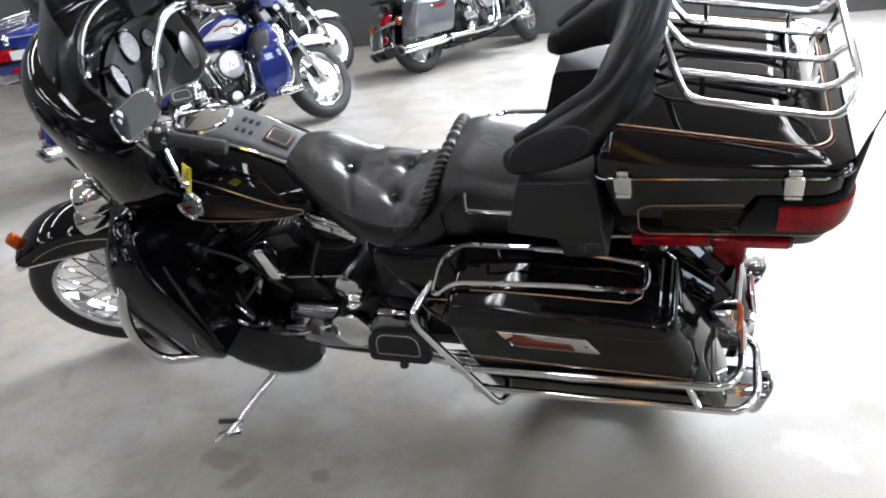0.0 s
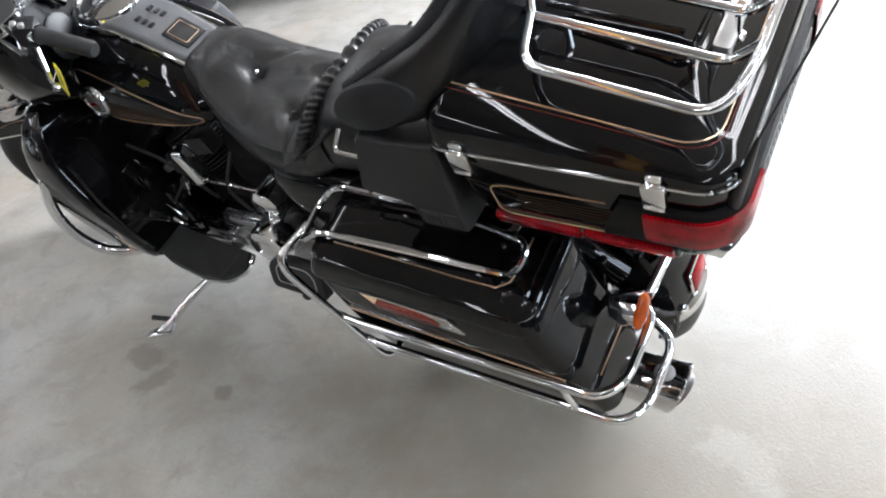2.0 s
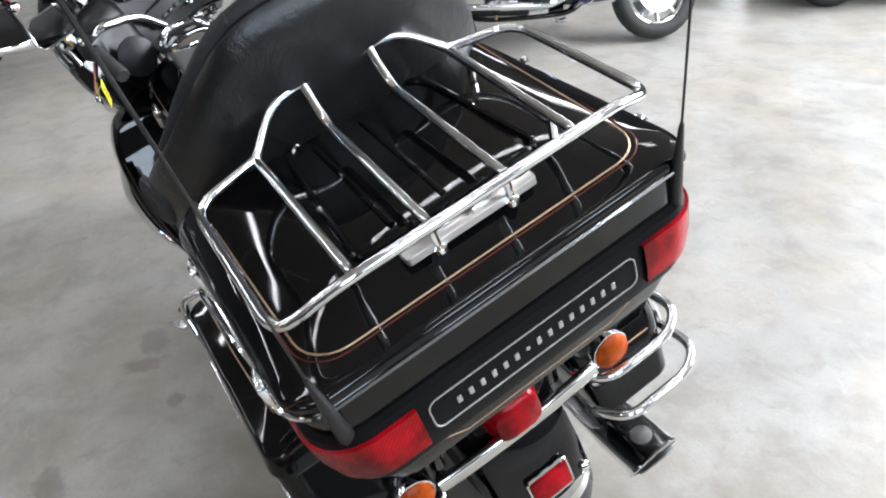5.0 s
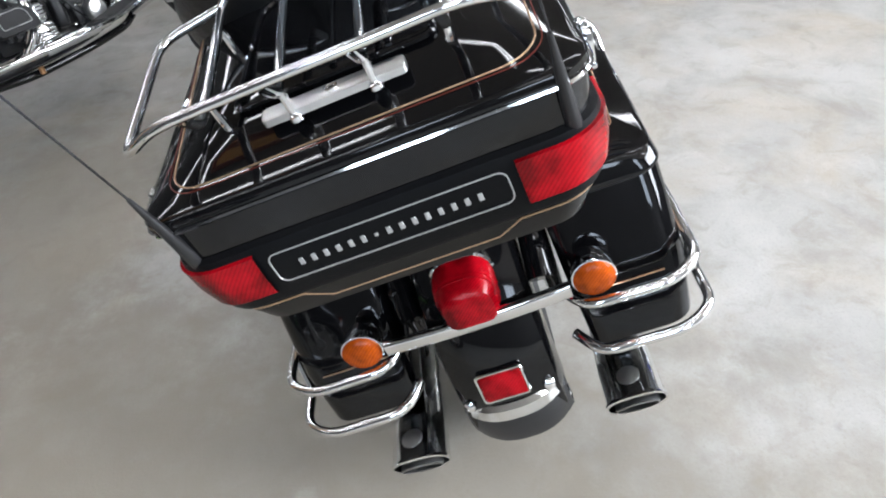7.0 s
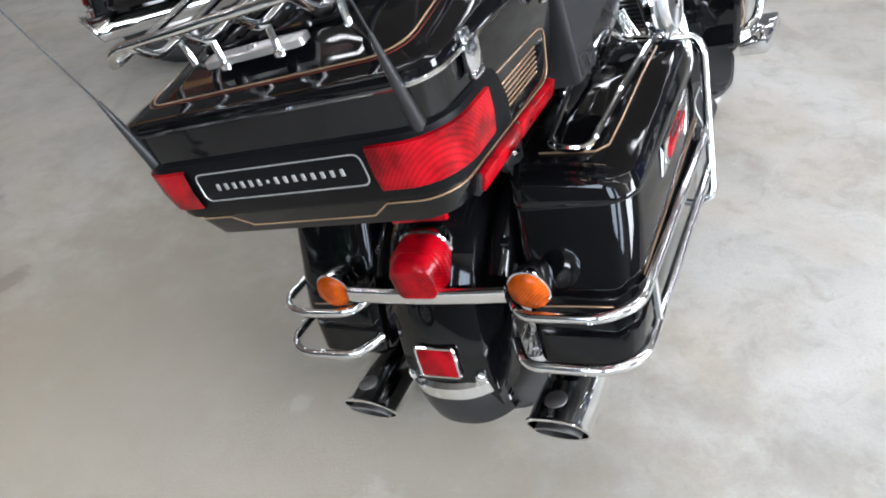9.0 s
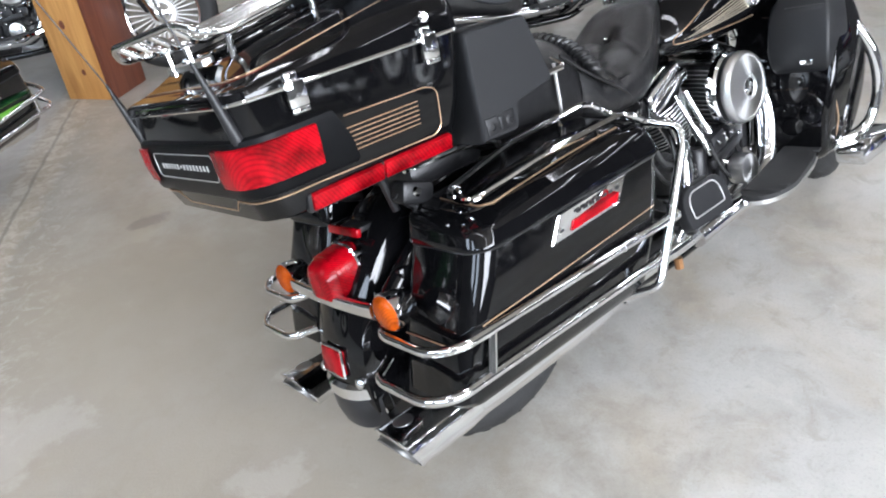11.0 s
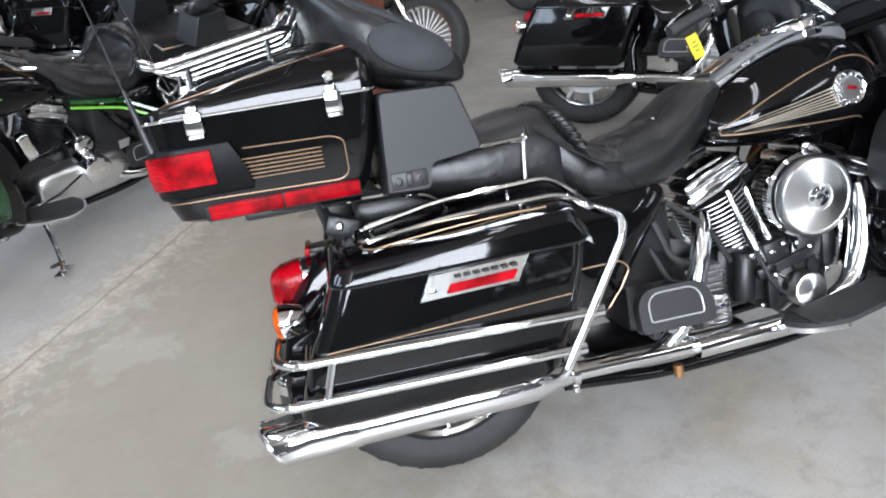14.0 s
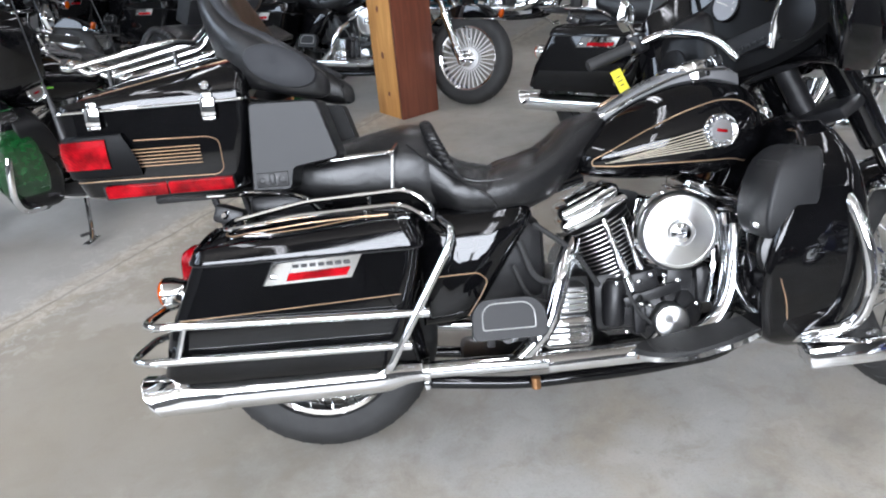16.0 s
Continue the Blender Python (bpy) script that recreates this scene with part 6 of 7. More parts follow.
        lathe(bm, [(0.037, 0.012), (0.03, 0.02), (0.002, 0.025)], c, (1, 0, 0), 24)
        bm.transform(m)
        part("amber_lens", bm, AMBER, tl)
    if o["fairing"]:
        mf = m @ Matrix.Translation((-0.04, 0, 0.045))
        rings, dash = [], []
        for y in np.linspace(-0.37, 0.37, 31):
            q = y * y
            xf, xr = 1.400 - 1.55 * q, 1.185 - 0.65 * q - 0.55 * max(0.0, abs(y) - 0.21)
            zb, zt = 0.885 - 1.1 * q if q < 0.075 else 0.8025 + 0.75 * (q - 0.075), 1.225 - 0.75 * q
            edge = max(0.05, 1 - (abs(y) / 0.375) ** 14)
            xm, zm = (xf + xr) / 2, (zb + zt) / 2
            rings.append([V(xm + (x - xm) * edge, y, zm + (z - zm) * edge) for x, z in rrect(xr, max(xf, xr + 0.04), zb, zt, (0.15, 0.02, 0.02, 0.13), 6)])
        bm = bmesh.new()
        loft(bm, rings)
        bm.transform(mf)
        fr = part("fairing", bm, paint, root, "gloss fork-mounted batwing fairing")
        bm = bmesh.new()
        rings = []
        for y in np.linspace(-0.30, 0.30, 15):
            q = y * y
            rings.append([V(1.176 - 0.65 * q + dx, y, z) for dx, z in ((0, 0.885 + 0.4 * q), (-0.012, 0.90 + 0.4 * q), (-0.012, 1.12 - 0.9 * q), (0, 1.135 - 0.9 * q))])
        loft(bm, rings)
        bm.transform(mf)
        ds = part("dash", bm, SATIN, fr, "black instrument panel")
        for y, z, r in ((0.078, 1.085, 0.046), (-0.078, 1.085, 0.046), (0.175, 1.045, 0.027), (-0.175, 1.045, 0.027), (0.16, 0.975, 0.025), (-0.16, 0.975, 0.025)):
            bm = bmesh.new()
            c = V(1.166 - 0.65 * y * y, y, z)
            lathe(bm, [(r, -0.01), (r, 0.012), (r * 0.92, 0.014), (r * 0.88, 0.008)], c, (-1, -2.2 * y, 0.1), 28)
            bm.transform(mf)
            gg = part("gauge", bm, BLACK, ds)
            bm = bmesh.new()
            lathe(bm, [(r * 0.88, 0.007), (r * 0.87, 0.009), (0.001, 0.009)], c, (-1, -2.2 * y, 0.1), 28)
            bm.transform(mf)
            part("gauge_face", bm, GAUGE, gg, "grey gauge face")
            bm = bmesh.new()
            tube(bm, [c + V(-0.0115, -0.2 * r, -0.1 * r), c + V(-0.0115, 0.55 * r, 0.45 * r)], 0.0014, 5)
            bm.transform(mf)
            part("gauge_needle", bm, PRINT, gg)
            bm = bmesh.new()
            for i in range(9):
                a = radians(-40 + i * 32.5)
                box(bm, c + V(-0.0105, math.cos(a) * r * 0.7, math.sin(a) * r * 0.7), (0.001, 0.0015, r * 0.16), 0, Matrix.Rotation(-a + math.pi / 2, 3, "X"))
            bm.transform(mf)
            part("gauge_marks", bm, PRINT, gg)
        bm = bmesh.new()
        box(bm, (1.158, 0, 0.965), (0.02, 0.18, 0.052), 0.006)
        bm.transform(mf)
        rd = part("radio", bm, PLASTIC, ds)
        for i in range(6):
            bm = bmesh.new()
            box(bm, (1.147, -0.062 + i * 0.025, 0.953), (0.006, 0.016, 0.010), 0.002)
            bm.transform(mf)
            part("radio_button", bm, PLASTIC_DARK, rd)
        for s in (1, -1):
            bm = bmesh.new()
            rings = []
            for d, f in ((0.02, 1.0), (-0.01, 1.0), (-0.035, 0.93), (-0.055, 0.78), (-0.066, 0.55), (-0.070, 0.25)):
                rings.append([V(1.135 - 0.5 * (abs(y) ** 2) * 0.6 + (0.035 + 0.7 * d if s > 0 else 0.045 + 0.3 * d), s * (0.235 + (y - 0.235) * f), 0.985 + (z - 0.985) * f) for y, z in rrect(0.125 if s > 0 else 0.19, 0.325, 0.855, 1.105 if s > 0 else 1.02, (0.07, 0.05, 0.06, 0.08), 6)])
            loft(bm, rings)
            bm.transform(mf)
            part("inner_cowl", bm, SATIN, fr, "smooth black inner cowl")
        for y in (0.215, -0.215):
            bm = bmesh.new()
            lathe(bm, [(0.055, 0), (0.055, 0.006), (0.05, 0.008), (0.002, 0.009)], (1.082 - 0.65 * y * y + 0.02, y, 0.95), (-1, 0, 0.05), 28)
            bm.transform(mf)
            part("speaker", bm, SATIN, ds)
        bm = bmesh.new()
        rings = []
        for u in np.linspace(0, 1, 8):
            row_o, row_i = [], []
            for y in np.linspace(-0.27, 0.27, 17):
                x = 1.33 - 1.5 * y * y - 0.13 * u
                z = 1.19 - 0.75 * y * y + u * (0.17 - 0.6 * y * y)
                row_o.append(V(x, y, z))
                row_i.append(V(x - 0.004, y, z))
            rings.append(row_o + row_i[::-1])
        loft(bm, rings)
        bm.transform(mf)
        part("windshield", bm, SMOKE, fr, "smoked plastic windshield")
        bm = bmesh.new()
        lathe(bm, [(0.085, -0.05), (0.092, 0.0), (0.092, 0.015), (0.085, 0.02)], (1.375, 0, 0.955), (1, 0, 0), 32)
        bm.transform(mf)
        hl = part("headlight", bm, CHROME, fr)
        bm = bmesh.new()
        lathe(bm, [(0.085, 0.012), (0.06, 0.028), (0.002, 0.034)], (1.375, 0, 0.955), (1, 0, 0), 32)
        bm.transform(mf)
        part("lamp_glass", bm, GLASS, hl)
    else:
        bm = bmesh.new()
        lathe(bm, [(0.02, -0.13), (0.07, -0.10), (0.092, -0.03), (0.095, 0.02), (0.088, 0.026)], (1.40, 0, 0.92), (1, 0, 0), 32)
        bm.transform(m)
        hl = part("headlight", bm, CHROME, root)
        bm = bmesh.new()
        lathe(bm, [(0.088, 0.018), (0.06, 0.034), (0.002, 0.04)], (1.40, 0, 0.92), (1, 0, 0), 32)
        bm.transform(m)
        part("lamp_glass", bm, GLASS, hl)
    bm = bmesh.new()
    box(bm, (1.275, 0, 0.80), (0.10, 0.28, 0.04), 0.015, turn_deg(0, -26, 0))
    box(bm, (1.205, 0, 0.95), (0.10, 0.24, 0.035), 0.012, turn_deg(0, -26, 0))
    tube(bm, [V(1.30, 0, 0.74), V(1.19, 0, 0.97)], 0.03, 12)
    bm.transform(m)
    part("fork_yoke", bm, DARK_METAL, root)
    for s in (1,):
        for pts, r in (([(1.15, s * 0.05, 0.98), (1.12, s * 0.09, 0.90), (1.16, s * 0.06, 0.82), (1.10, s * 0.05, 0.74)], 0.007),):
            bm = bmesh.new()
            tube(bm, pts, r, 6, 0.05)
            part("cable", bm, RUBBER, root)
    bm = bmesh.new()
    box(bm, (1.06, 0, 0.50), (0.08, 0.16, 0.16), 0.01)
    rg = part("regulator", bm, DARK_METAL, root)
    for i in range(6):
        bm = bmesh.new()
        box(bm, (1.105, 0, 0.44 + i * 0.024), (0.02, 0.15, 0.006), 0.001, None, 1)
        part("cooling_fin", bm, DARK_METAL, rg)
    bm = bmesh.new()
    lathe(bm, [(0.035, 0), (0.037, 0.01), (0.037, 0.09), (0.03, 0.10)], (1.0, 0, 0.33), (1, 0, 0.1), 20)
    part("oil_filter", bm, CHROME, root)


def lowers(root, paint, o):
    for s in (1, -1):
        if o["lowers"]:
            bm = bmesh.new()
            rows = smooth_rows([(0.265, 1.06, 1.14, 0.12, 0.27), (0.31, 1.00, 1.19, 0.09, 0.325), (0.42, 0.985, 1.235, 0.07, 0.35), (0.55, 1.01, 1.245, 0.06, 0.365), (0.68, 1.07, 1.235, 0.06, 0.350), (0.765, 1.09, 1.20, 0.07, 0.315), (0.80, 1.11, 1.17, 0.09, 0.27)], 4)
            loft(bm, [[V(x, s * y, z) for x, y in rrect(x0, x1, y0, y1, (0.06, 0.02, 0.02, 0.03), 5)] for z, x0, x1, y0, y1 in rows])
            lw = part("leg_shield", bm, paint, root, "gloss black leg shield")
            if o["stripe"]:
                bm = bmesh.new()
                tube(bm, [(0.998, s * 0.20, 0.50), (0.998, s * 0.315, 0.50), (1.016, s * 0.356, 0.49), (1.04, s * 0.352, 0.40), (1.05, s * 0.33, 0.33)], 0.0016, 5, 0.02)
                part("pinstripe", bm, GOLD, lw)
            bm = bmesh.new()
            k = 0.022 if s < 0 else 0.0
            if s > 0 and o["detail"]:
                rim = [(1.012, 0.33, 0.70), (0.985, 0.345, 0.58), (0.975, 0.335, 0.42), (1.0, 0.30, 0.315)]
                bm = bmesh.new()
                tube(bm, rim, 0.006, 8, 0.05)
                part("shield_edge", bm, paint, lw)
                bm = bmesh.new()
                tube(bm, [(1.235, 0.05, 0.74), (1.21, 0.18, 0.72), (1.17, 0.33, 0.665), (1.205, 0.385, 0.54), (1.218, 0.385, 0.42), (1.19, 0.365, 0.330), (1.09, 0.32, 0.305), (1.02, 0.14, 0.25)], 0.016, 12, 0.06)
                part("crash_bar", bm, CHROME, root, "chrome engine guard bar")
                continue
            rows = [(0.530, 1.02 + k, 1.09, 0.22, 0.30), (0.545, 0.985 + k, 1.10, 0.20, 0.345), (0.60, 0.972 + k, 1.11, 0.19, 0.36), (0.70, 1.0 + k, 1.125, 0.19, 0.355), (0.74, 1.035 + k, 1.13, 0.20, 0.335), (0.75, 1.06 + k, 1.12, 0.22, 0.31)]
            rows = smooth_rows(rows, 3)
            loft(bm, [[V(x, s * y, z) for x, y in rrect(x0, x1, y0, y1, 0.009, 3)] for z, x0, x1, y0, y1 in rows])
            # left box and door take a darker plastic in place of shade
            gb = part("glove_box", bm, PLASTIC if s < 0 else SATIN, lw, "black plastic glove box on the leg shield")
            bm = bmesh.new()
            box(bm, (1.004 + k, s * 0.285, 0.645), (0.03, 0.115, 0.150), 0.007, turn_deg(0, 14, 0), 2)
            part("box_door", bm, PLASTIC_DARK if s < 0 else SATIN, gb)
            bm = bmesh.new()
            box(bm, (0.972 + k, s * 0.30, 0.575), (0.012, 0.035, 0.014), 0.004)
            part("box_catch", bm, CHROME, gb)
        bm = bmesh.new()
        tube(bm, [(1.235, s * 0.05, 0.74), (1.21, s * 0.18, 0.72), (1.17, s * 0.33, 0.665), (1.205, s * 0.385, 0.54), (1.218, s * 0.385, 0.42), (1.19, s * 0.365, 0.330), (1.09, s * 0.32, 0.305), (1.02, s * 0.14, 0.25)], 0.016, 12, 0.06)
        cb = part("crash_bar", bm, CHROME, root, "chrome engine guard bar")
        if s > 0:
            continue
        bm = bmesh.new()
        box(bm, (1.165, s * 0.365, 0.280), (0.18, 0.09, 0.055), 0.012, turn_deg(0, -6, s * 8))
        part("highway_peg", bm, CHROME, cb)


def touring_bike(name, m, label, o, group=""):
    root = thing(name, m, label, "motorcycle", group)
    paint = o["paint"]
    wheel(root, REAR_AXLE, 0.315, 0.066, o.get("rear_wheel", "cast"), Matrix(), "rear_wheel", False)
    tail(root, paint, o)
    if o["pack"]:
        trunk(root, paint, o)
        backrest(root, o)
    seat(root, o)
    tank(root, paint, o)
    engine(root, o)
    if o["detail"]:
        linkage(root)
    exhaust(root, o)
    if o["bags"]:
        for s in (1, -1):
            saddlebag(root, s, o.get("bag_paint", paint), o)
            if o.get("guard", True):
                bag_guard(root, s, o)
    boards(root, o)
    front_end(root, paint, o)
    lowers(root, paint, o)
    return root


# ---- the hall ----
def slab(name, x0, x1, y0, y1, z0, z1, material, label, category):
    bm = bmesh.new()
    box(bm, ((x0 + x1) / 2, (y0 + y1) / 2, (z0 + z1) / 2), (x1 - x0, y1 - y0, z1 - z0), 0)
    ob = part(name, bm, material)
    return tagged(ob, label, category, "", "structure")


X0, X1, Y0, Y1, HIGH, HUNG = -6.0, 9.0, -6.9, 9.0, 5.0, 3.7
slab("floor", X0 - 0.3, X1 + 0.3, Y0 - 0.3, Y1 + 0.3, -0.3, 0.0, CONCRETE, "worn grey sealed concrete floor with stains and painted shade", "floor")
slab("ceiling", X0 - 0.3, X1 + 0.3, Y0 - 0.3, Y1 + 0.3, HIGH, HIGH + 0.2, CEIL, "brown boarded ceiling", "ceiling")
slab("wall_east", X1, X1 + 0.3, Y0, Y1, 0.0, HIGH, WALL, "plain grey painted wall", "wall")
slab("wall_north", X0, X1, Y1, Y1 + 0.3, 0.0, HIGH, WALL, "plain grey painted wall", "wall")
# the south wall has a band of high windows, the west wall three small ones
WX0, WX1, WZ0, WZ1 = -4.6, 1.6, 2.2, 4.6
slab("wall_south", X0, X1, Y0 - 0.3, Y0, 0.0, WZ0, WALL, "grey painted wall under high windows", "wall")
slab("wall_south_top", X0, X1, Y0 - 0.3, Y0, WZ1, HIGH, WALL, "grey painted wall over high windows", "wall")
slab("wall_south_a", X0, WX0, Y0 - 0.3, Y0, WZ0, WZ1, WALL, "plain grey painted wall", "wall")
slab("wall_south_b", WX1, X1, Y0 - 0.3, Y0, WZ0, WZ1, WALL, "plain grey painted wall", "wall")


def bar(at, size, what):
    bm = bmesh.new()
    box(bm, at, size, 0.005)
    tagged(part("window_bar", bm, WHITE), what, "window", "window bars", "structure")


for i in range(7):
    bar((WX0 + (WX1 - WX0) * i / 6, Y0 - 0.15, (WZ0 + WZ1) / 2), (0.08, 0.06, WZ1 - WZ0), "white upright bar of a high window")
bar(((WX0 + WX1) / 2, Y0 - 0.15, (WZ0 + WZ1) / 2), (WX1 - WX0, 0.06, 0.06), "white cross bar of a high window")
area_lamp("window_light", ((WX0 + WX1) / 2, Y0 + 0.03, (WZ0 + WZ1) / 2), ((WX0 + WX1) / 2, Y0 + 3, (WZ0 + WZ1) / 2 - 0.9), WX1 - WX0, WZ1 - WZ0, DAYLIGHT, (0.95, 0.975, 1.0))
slab("wall_west", X0 - 0.3, X0, Y0, Y1, 0.0, 2.5, WALL, "grey painted wall under windows", "wall")
slab("wall_west_top", X0 - 0.3, X0, Y0, Y1, 4.5, HIGH, WALL, "grey painted wall over windows", "wall")
edges = [Y0, -3.2, -1.9, -0.9, 0.4, 1.4, 2.7, Y1]
for a, b in zip(edges[::2], edges[1::2]):
    slab("wall_west_pier", X0 - 0.3, X0, a, b, 2.5, 4.5, WALL, "grey painted wall between windows", "wall")
for a, b in zip(edges[1:-1:2], edges[2:-1:2]):
    for y in (a + 0.02, (a + b) / 2, b - 0.02):
        bar((X0 - 0.15, y, 3.5), (0.06, 0.05, 2.0), "white upright bar of a small window")
    area_lamp("small_window_light", (X0 + 0.03, (a + b) / 2, 3.5), (X0 + 3, (a + b) / 2, 2.8), b - a, 2.0, 75, (0.80, 0.90, 1.0))


def ceiling_light(x, y):
    ob = thing("ceiling_light", pose(x, y, HUNG), "white twin-tube fluorescent light hung from the ceiling", "light", "ceiling lights")
    bm = bmesh.new()
    box(bm, (0, 0, -0.03), (0.16, 2.44, 0.06), 0.008)
    part("housing", bm, WHITE, ob)
    for dx in (-0.045, 0.045):
        bm = bmesh.new()
        tube(bm, [(dx, -1.18, -0.085), (dx, 1.18, -0.085)], 0.016, 8)
        part("tube", bm, TUBE_GLOW, ob)
    for dy in (-0.8, 0.8):
        bm = bmesh.new()
        tube(bm, [(0, dy, 0), (0, dy, HIGH - HUNG)], 0.006, 6)
        part("hanger", bm, WHITE, ob)
    for dy in (-1.2, 1.2):
        bm = bmesh.new()
        box(bm, (0, dy, -0.085), (0.13, 0.03, 0.06), 0.004)
        part("socket", bm, WHITE, ob)
    return ob


light = ceiling_light(-1.6, -3.7)
for i in range(5):
    for j in range(4):
        if i or j:
            copy_thing(light, pose(-1.6 + i * 2.3, -3.7 + j * 3.3, HUNG))

# ---- the motorcycle in front ----
MAIN = dict(paint=BLACK, stripe=True, pack=True, bags=True, fairing=True, lowers=True, wheel="wire", rear_wheel="wire", steer=24, detail=True, tag=True)
touring_bike("motorcycle", pose(0, 0, 0, -LEAN, 0, 0), "gloss black touring motorcycle with gold pinstripes on its side stand", MAIN)

# ---- the motorcycles that stand around ----
BLUE = surface("deep_blue_paint", (0.012, 0.022, 0.16), 0.06, coat=0.5, vary=0.2)
PEARL = surface("pearl_white_paint", (0.62, 0.63, 0.64), 0.12, coat=0.6, vary=0.05)
GREEN = surface("dark_green_flake_paint", (0.006, 0.045, 0.012), 0.08, coat=0.6, vary=0.5, vary_scale=30)
LIME = surface("lime_stripe_paint", (0.20, 0.55, 0.05), 0.3)
GREY = surface("silver_grey_paint", (0.16, 0.17, 0.18), 0.14, metal=0.4, coat=0.6, vary=0.1)
TEAL = surface("teal_paint", (0.02, 0.16, 0.24), 0.1, coat=0.6, vary=0.2)


def parked(label, x, y, heading, paint, **more):
    """A neighbour: rear wheel over (x, y), facing heading degrees, leaning on its stand."""
    o = dict(paint=paint, stripe=False, pack=False, bags=True, fairing=True, lowers=False, wheel="cast", rear_wheel="cast", steer=18, detail=False, tag=False, guard=False)
    o.update(more)
    m = pose(x, y, 0, 0, 0, heading) @ pose(0, 0, 0, -13, 0, 0) @ Matrix.Translation((0.085, 0, 0))
    return touring_bike("motorcycle", m, label, o, "parked motorcycles")


def side_flash(root, material, rows, r=0.006, name="paint_flash"):
    """A painted flash along tank or bags, both sides."""
    for s in (1, -1):
        bm = bmesh.new()
        tube(bm, [(x, s * y, z) for x, y, z in rows], r, 6, 0.03)
        part(name, bm, material, root)


w = parked("deep blue touring motorcycle with pearl white saddlebags and trunk", 3.48, -1.82, 235.5, BLUE, pack=True, lowers=True, bag_paint=PEARL)
for s in (1, -1):
    bm = bmesh.new()
    rings = []
    for y, f in ((0.150, 1.0), (0.183, 0.96), (0.187, 0.85)):
        pts = bend([V(0.86 + (x - 0.86) * f, s * y, 0.80 + (z - 0.80) * f) for x, z in ((0.68, 0.75), (0.88, 0.87), (1.03, 0.86), (1.05, 0.76), (0.90, 0.73), (0.68, 0.75))], 0.03, 3)
        rings.append(pts[:-1])
    loft(bm, rings)
    part("tank_panel", bm, PEARL, w, "pearl white tank panel")
    bm = bmesh.new()
    tube(bm, [(0.80, s * 0.188, 0.80), (0.88, s * 0.189, 0.83), (0.93, s * 0.189, 0.81), (1.0, s * 0.188, 0.845)], 0.006, 6, 0.02)
    part("red_flourish", bm, RED, w)
    bm = bmesh.new()
    box(bm, (-0.34, s * 0.292, 0.86), (0.30, 0.012, 0.055), 0.004)
    part("white_band", bm, PEARL, w)
parked("silver grey motorcycle with solid disc front wheel", 4.36, -3.69, 235, PEARL, bags=False, fairing=False, rear_wheel="cast", wheel="solid")
parked("black bagger motorcycle with grey saddlebags", 2.36, -4.94, 243, BLACK, bag_paint=GREY, fairing=False)
parked("gloss black bagger motorcycle with chrome exhaust", 1.20, 2.24, -34, BLACK, lowers=False, steer=10)
g = parked("dark green touring motorcycle with lime stripes", -0.95, 2.60, 222, BLACK, lowers=True, guard=True)
side_flash(g, LIME, [(0.62, 0.16, 0.66), (0.40, 0.185, 0.60), (0.22, 0.392, 0.52), (-0.05, 0.386, 0.49), (-0.33, 0.374, 0.47)])
side_flash(g, GREEN, [(0.62, 0.165, 0.69), (0.40, 0.185, 0.635), (0.22, 0.392, 0.555), (-0.05, 0.389, 0.53), (-0.31, 0.378, 0.51)], 0.010)
side_flash(g, LIME, [(1.07, 0.15, 0.79), (0.92, 0.182, 0.80), (0.72, 0.135, 0.75)])
for s in (1, -1):
    bm = bmesh.new()
    rows = smooth_rows([(0.262, 1.05, 1.15, 0.11, 0.28), (0.42, 1.04, 1.24, 0.066, 0.357), (0.55, 1.045, 1.25, 0.056, 0.372), (0.68, 1.065, 1.24, 0.056, 0.357), (0.79, 1.10, 1.18, 0.08, 0.29)], 4)
    loft(bm, [[V(x, s * y, z) for x, y in rrect(x0, x1, y0, y1, (0.06, 0.02, 0.02, 0.03), 5)] for z, x0, x1, y0, y1 in rows])
    part("green_leg_shield", bm, GREEN, g, "dark green leg shield")
backrest(g, {})
parked("black motorcycle with many-spoked chrome front wheel", -0.90, 4.28, -32, BLACK, wheel="slotted", steer=2)
parked("black touring motorcycle with luggage trunk", 4.9, 1.05, 112, BLACK, pack=True)
parked("teal and black motorcycle parked in a back row", 0.45, 6.15, -28, TEAL, fairing=False)
parked("black motorcycle parked in a back row", -2.1, 5.2, -28, BLACK, pack=True)
parked("black touring motorcycle beside a back wall", -3.3, 6.6, -28, BLACK, pack=True, lowers=True)
parked("black motorcycle with leather seat in a back row", -4.4, 5.6, -28, BLACK, fairing=False)
parked("black motorcycle with bright engine", 2.2, 4.6, -35, BLACK, fairing=False)

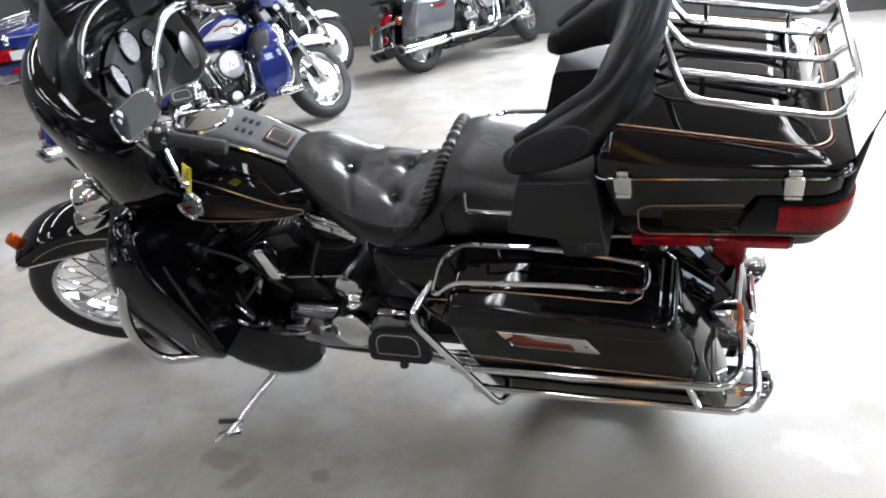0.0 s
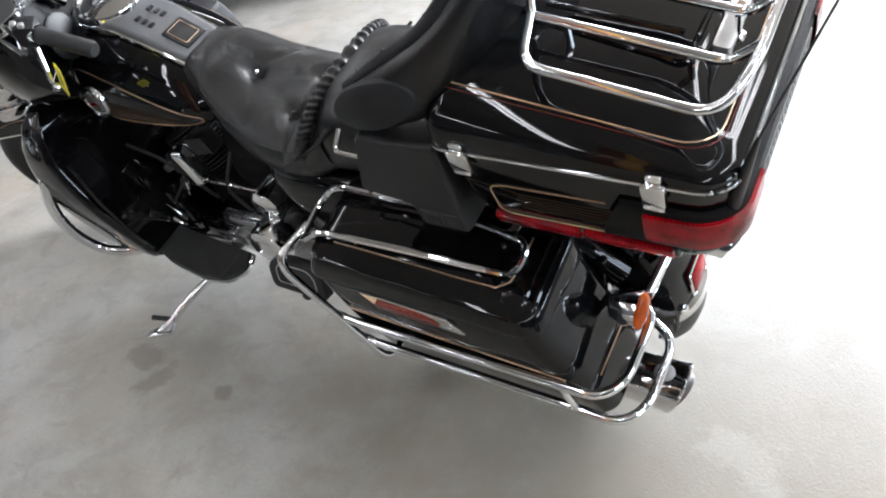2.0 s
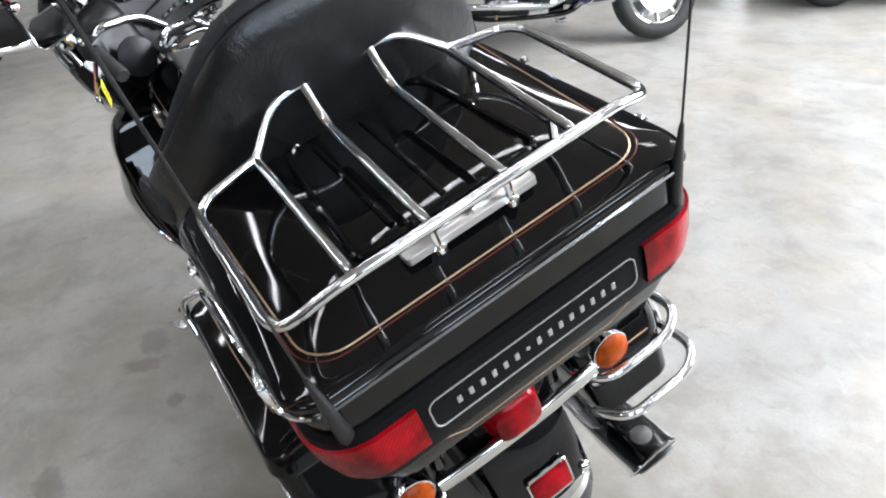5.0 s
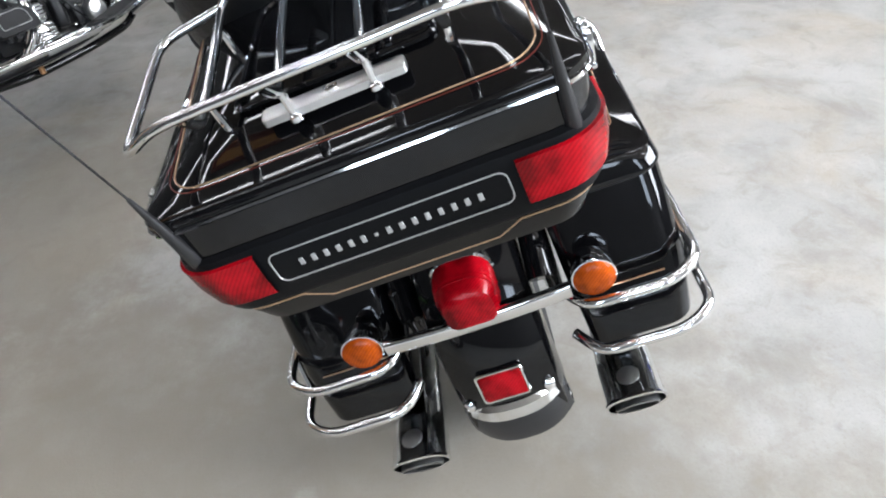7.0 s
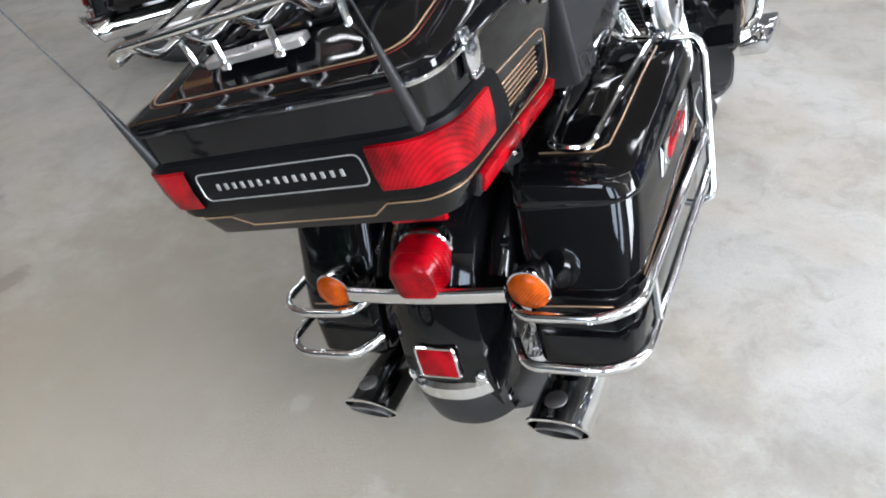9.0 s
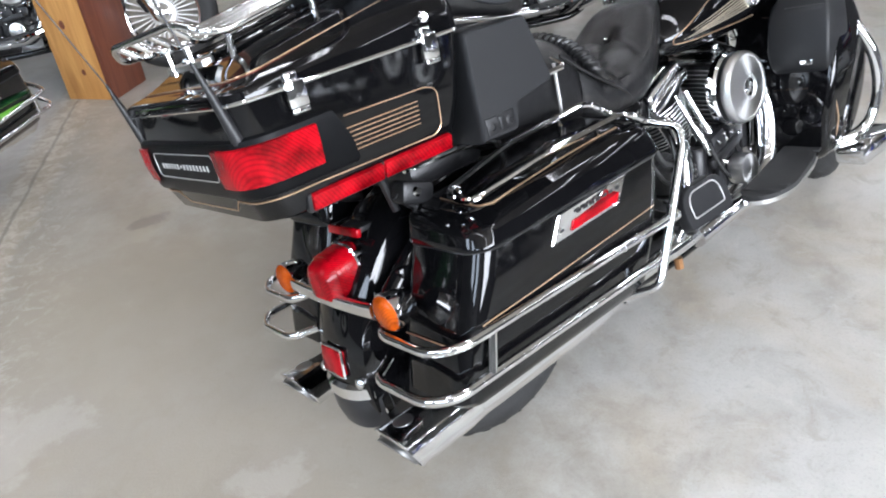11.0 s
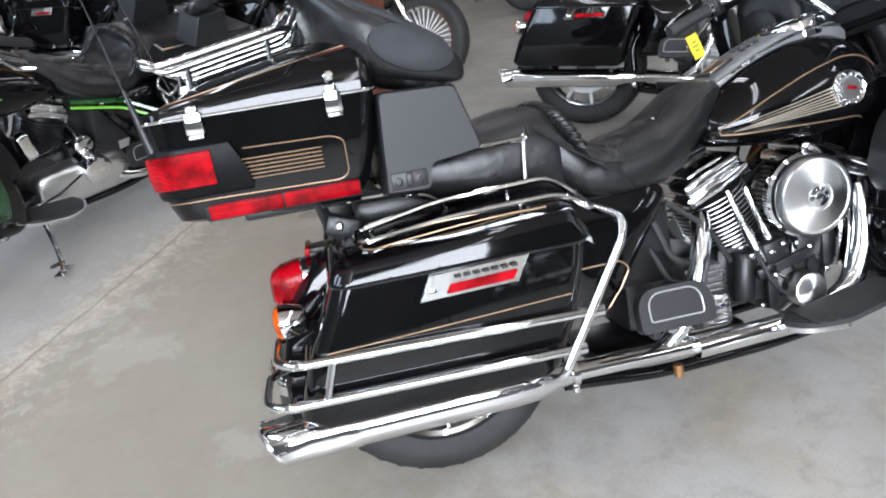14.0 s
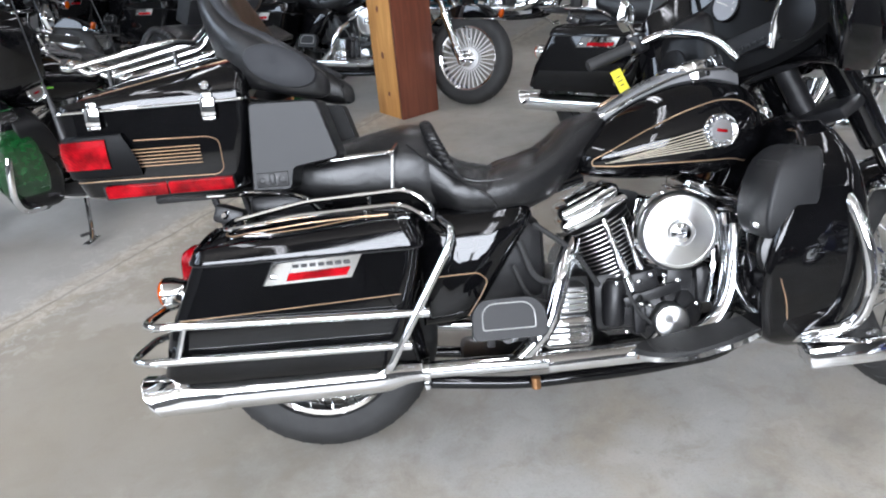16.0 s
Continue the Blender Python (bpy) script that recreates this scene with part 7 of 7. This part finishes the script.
# ---- wooden post ----
post = thing("wooden_post", pose(0.045, 3.20, 0, 0, 0, 36), "square wooden post, yellow fir with a red-brown stained face", "post")
bm = bmesh.new()
box(bm, (0.15, 0.14, HIGH / 2), (0.30, 0.27, HIGH), 0.006)
part("beam", bm, FIR, post)
bm = bmesh.new()
box(bm, (0.152, -0.012, HIGH / 2), (0.304, 0.03, HIGH), 0.004)
part("stained_board", bm, STAIN, post, "red-brown stained facing board")
for z, r in ((0.16, 0.012), (0.42, 0.016), (0.72, 0.014), (1.05, 0.015)):
    bm = bmesh.new()
    lathe(bm, [(r, 0), (r * 0.9, 0.002), (0.001, 0.0025)], (-0.0005, 0.12 + 0.03 * math.sin(z * 20), z), (-1, 0, 0), 14, squash=1.5)
    part("knot", bm, STAIN, post)

# ---- tripod stand and litter ----
stand = thing("tripod_stand", pose(0.05, -3.75, 0), "thin black tripod stand on the floor", "stand")
for a in (20, 140, 260):
    bm = bmesh.new()
    c, s = math.cos(radians(a)), math.sin(radians(a))
    tube(bm, [(0.02 * c, 0.02 * s, 1.0), (0.38 * c, 0.38 * s, 0.012)], 0.009, 8)
    leg = part("leg", bm, DARK_METAL, stand)
    bm = bmesh.new()
    lathe(bm, [(0.016, 0), (0.017, 0.02), (0.010, 0.028)], (0.38 * c, 0.38 * s, 0.0), (0, 0, 1), 10)
    part("rubber_foot", bm, RUBBER, leg)
bm = bmesh.new()
tube(bm, [(0, 0, 0.55), (0, 0, 1.55)], 0.013, 10)
lathe(bm, [(0.03, 0.95), (0.032, 1.02), (0.02, 1.04)], (0, 0, 0), (0, 0, 1), 14)
part("column", bm, DARK_METAL, stand)
bm = bmesh.new()
rings = [[V(x, y, h + 0.004 * math.sin(x * 90)) for x, y in ((-0.035, -0.018), (0.0, -0.022), (0.036, -0.012), (0.03, 0.016), (-0.005, 0.02), (-0.032, 0.012))] for h in (0.002, 0.0045)]
loft(bm, rings)
scrap = part("paper_scrap", bm, WHITE)
scrap.matrix_world = pose(2.48, -2.44, 0.003, 0, 0, 20)
tagged(scrap, "small crumpled white paper scrap on the floor", "paper")
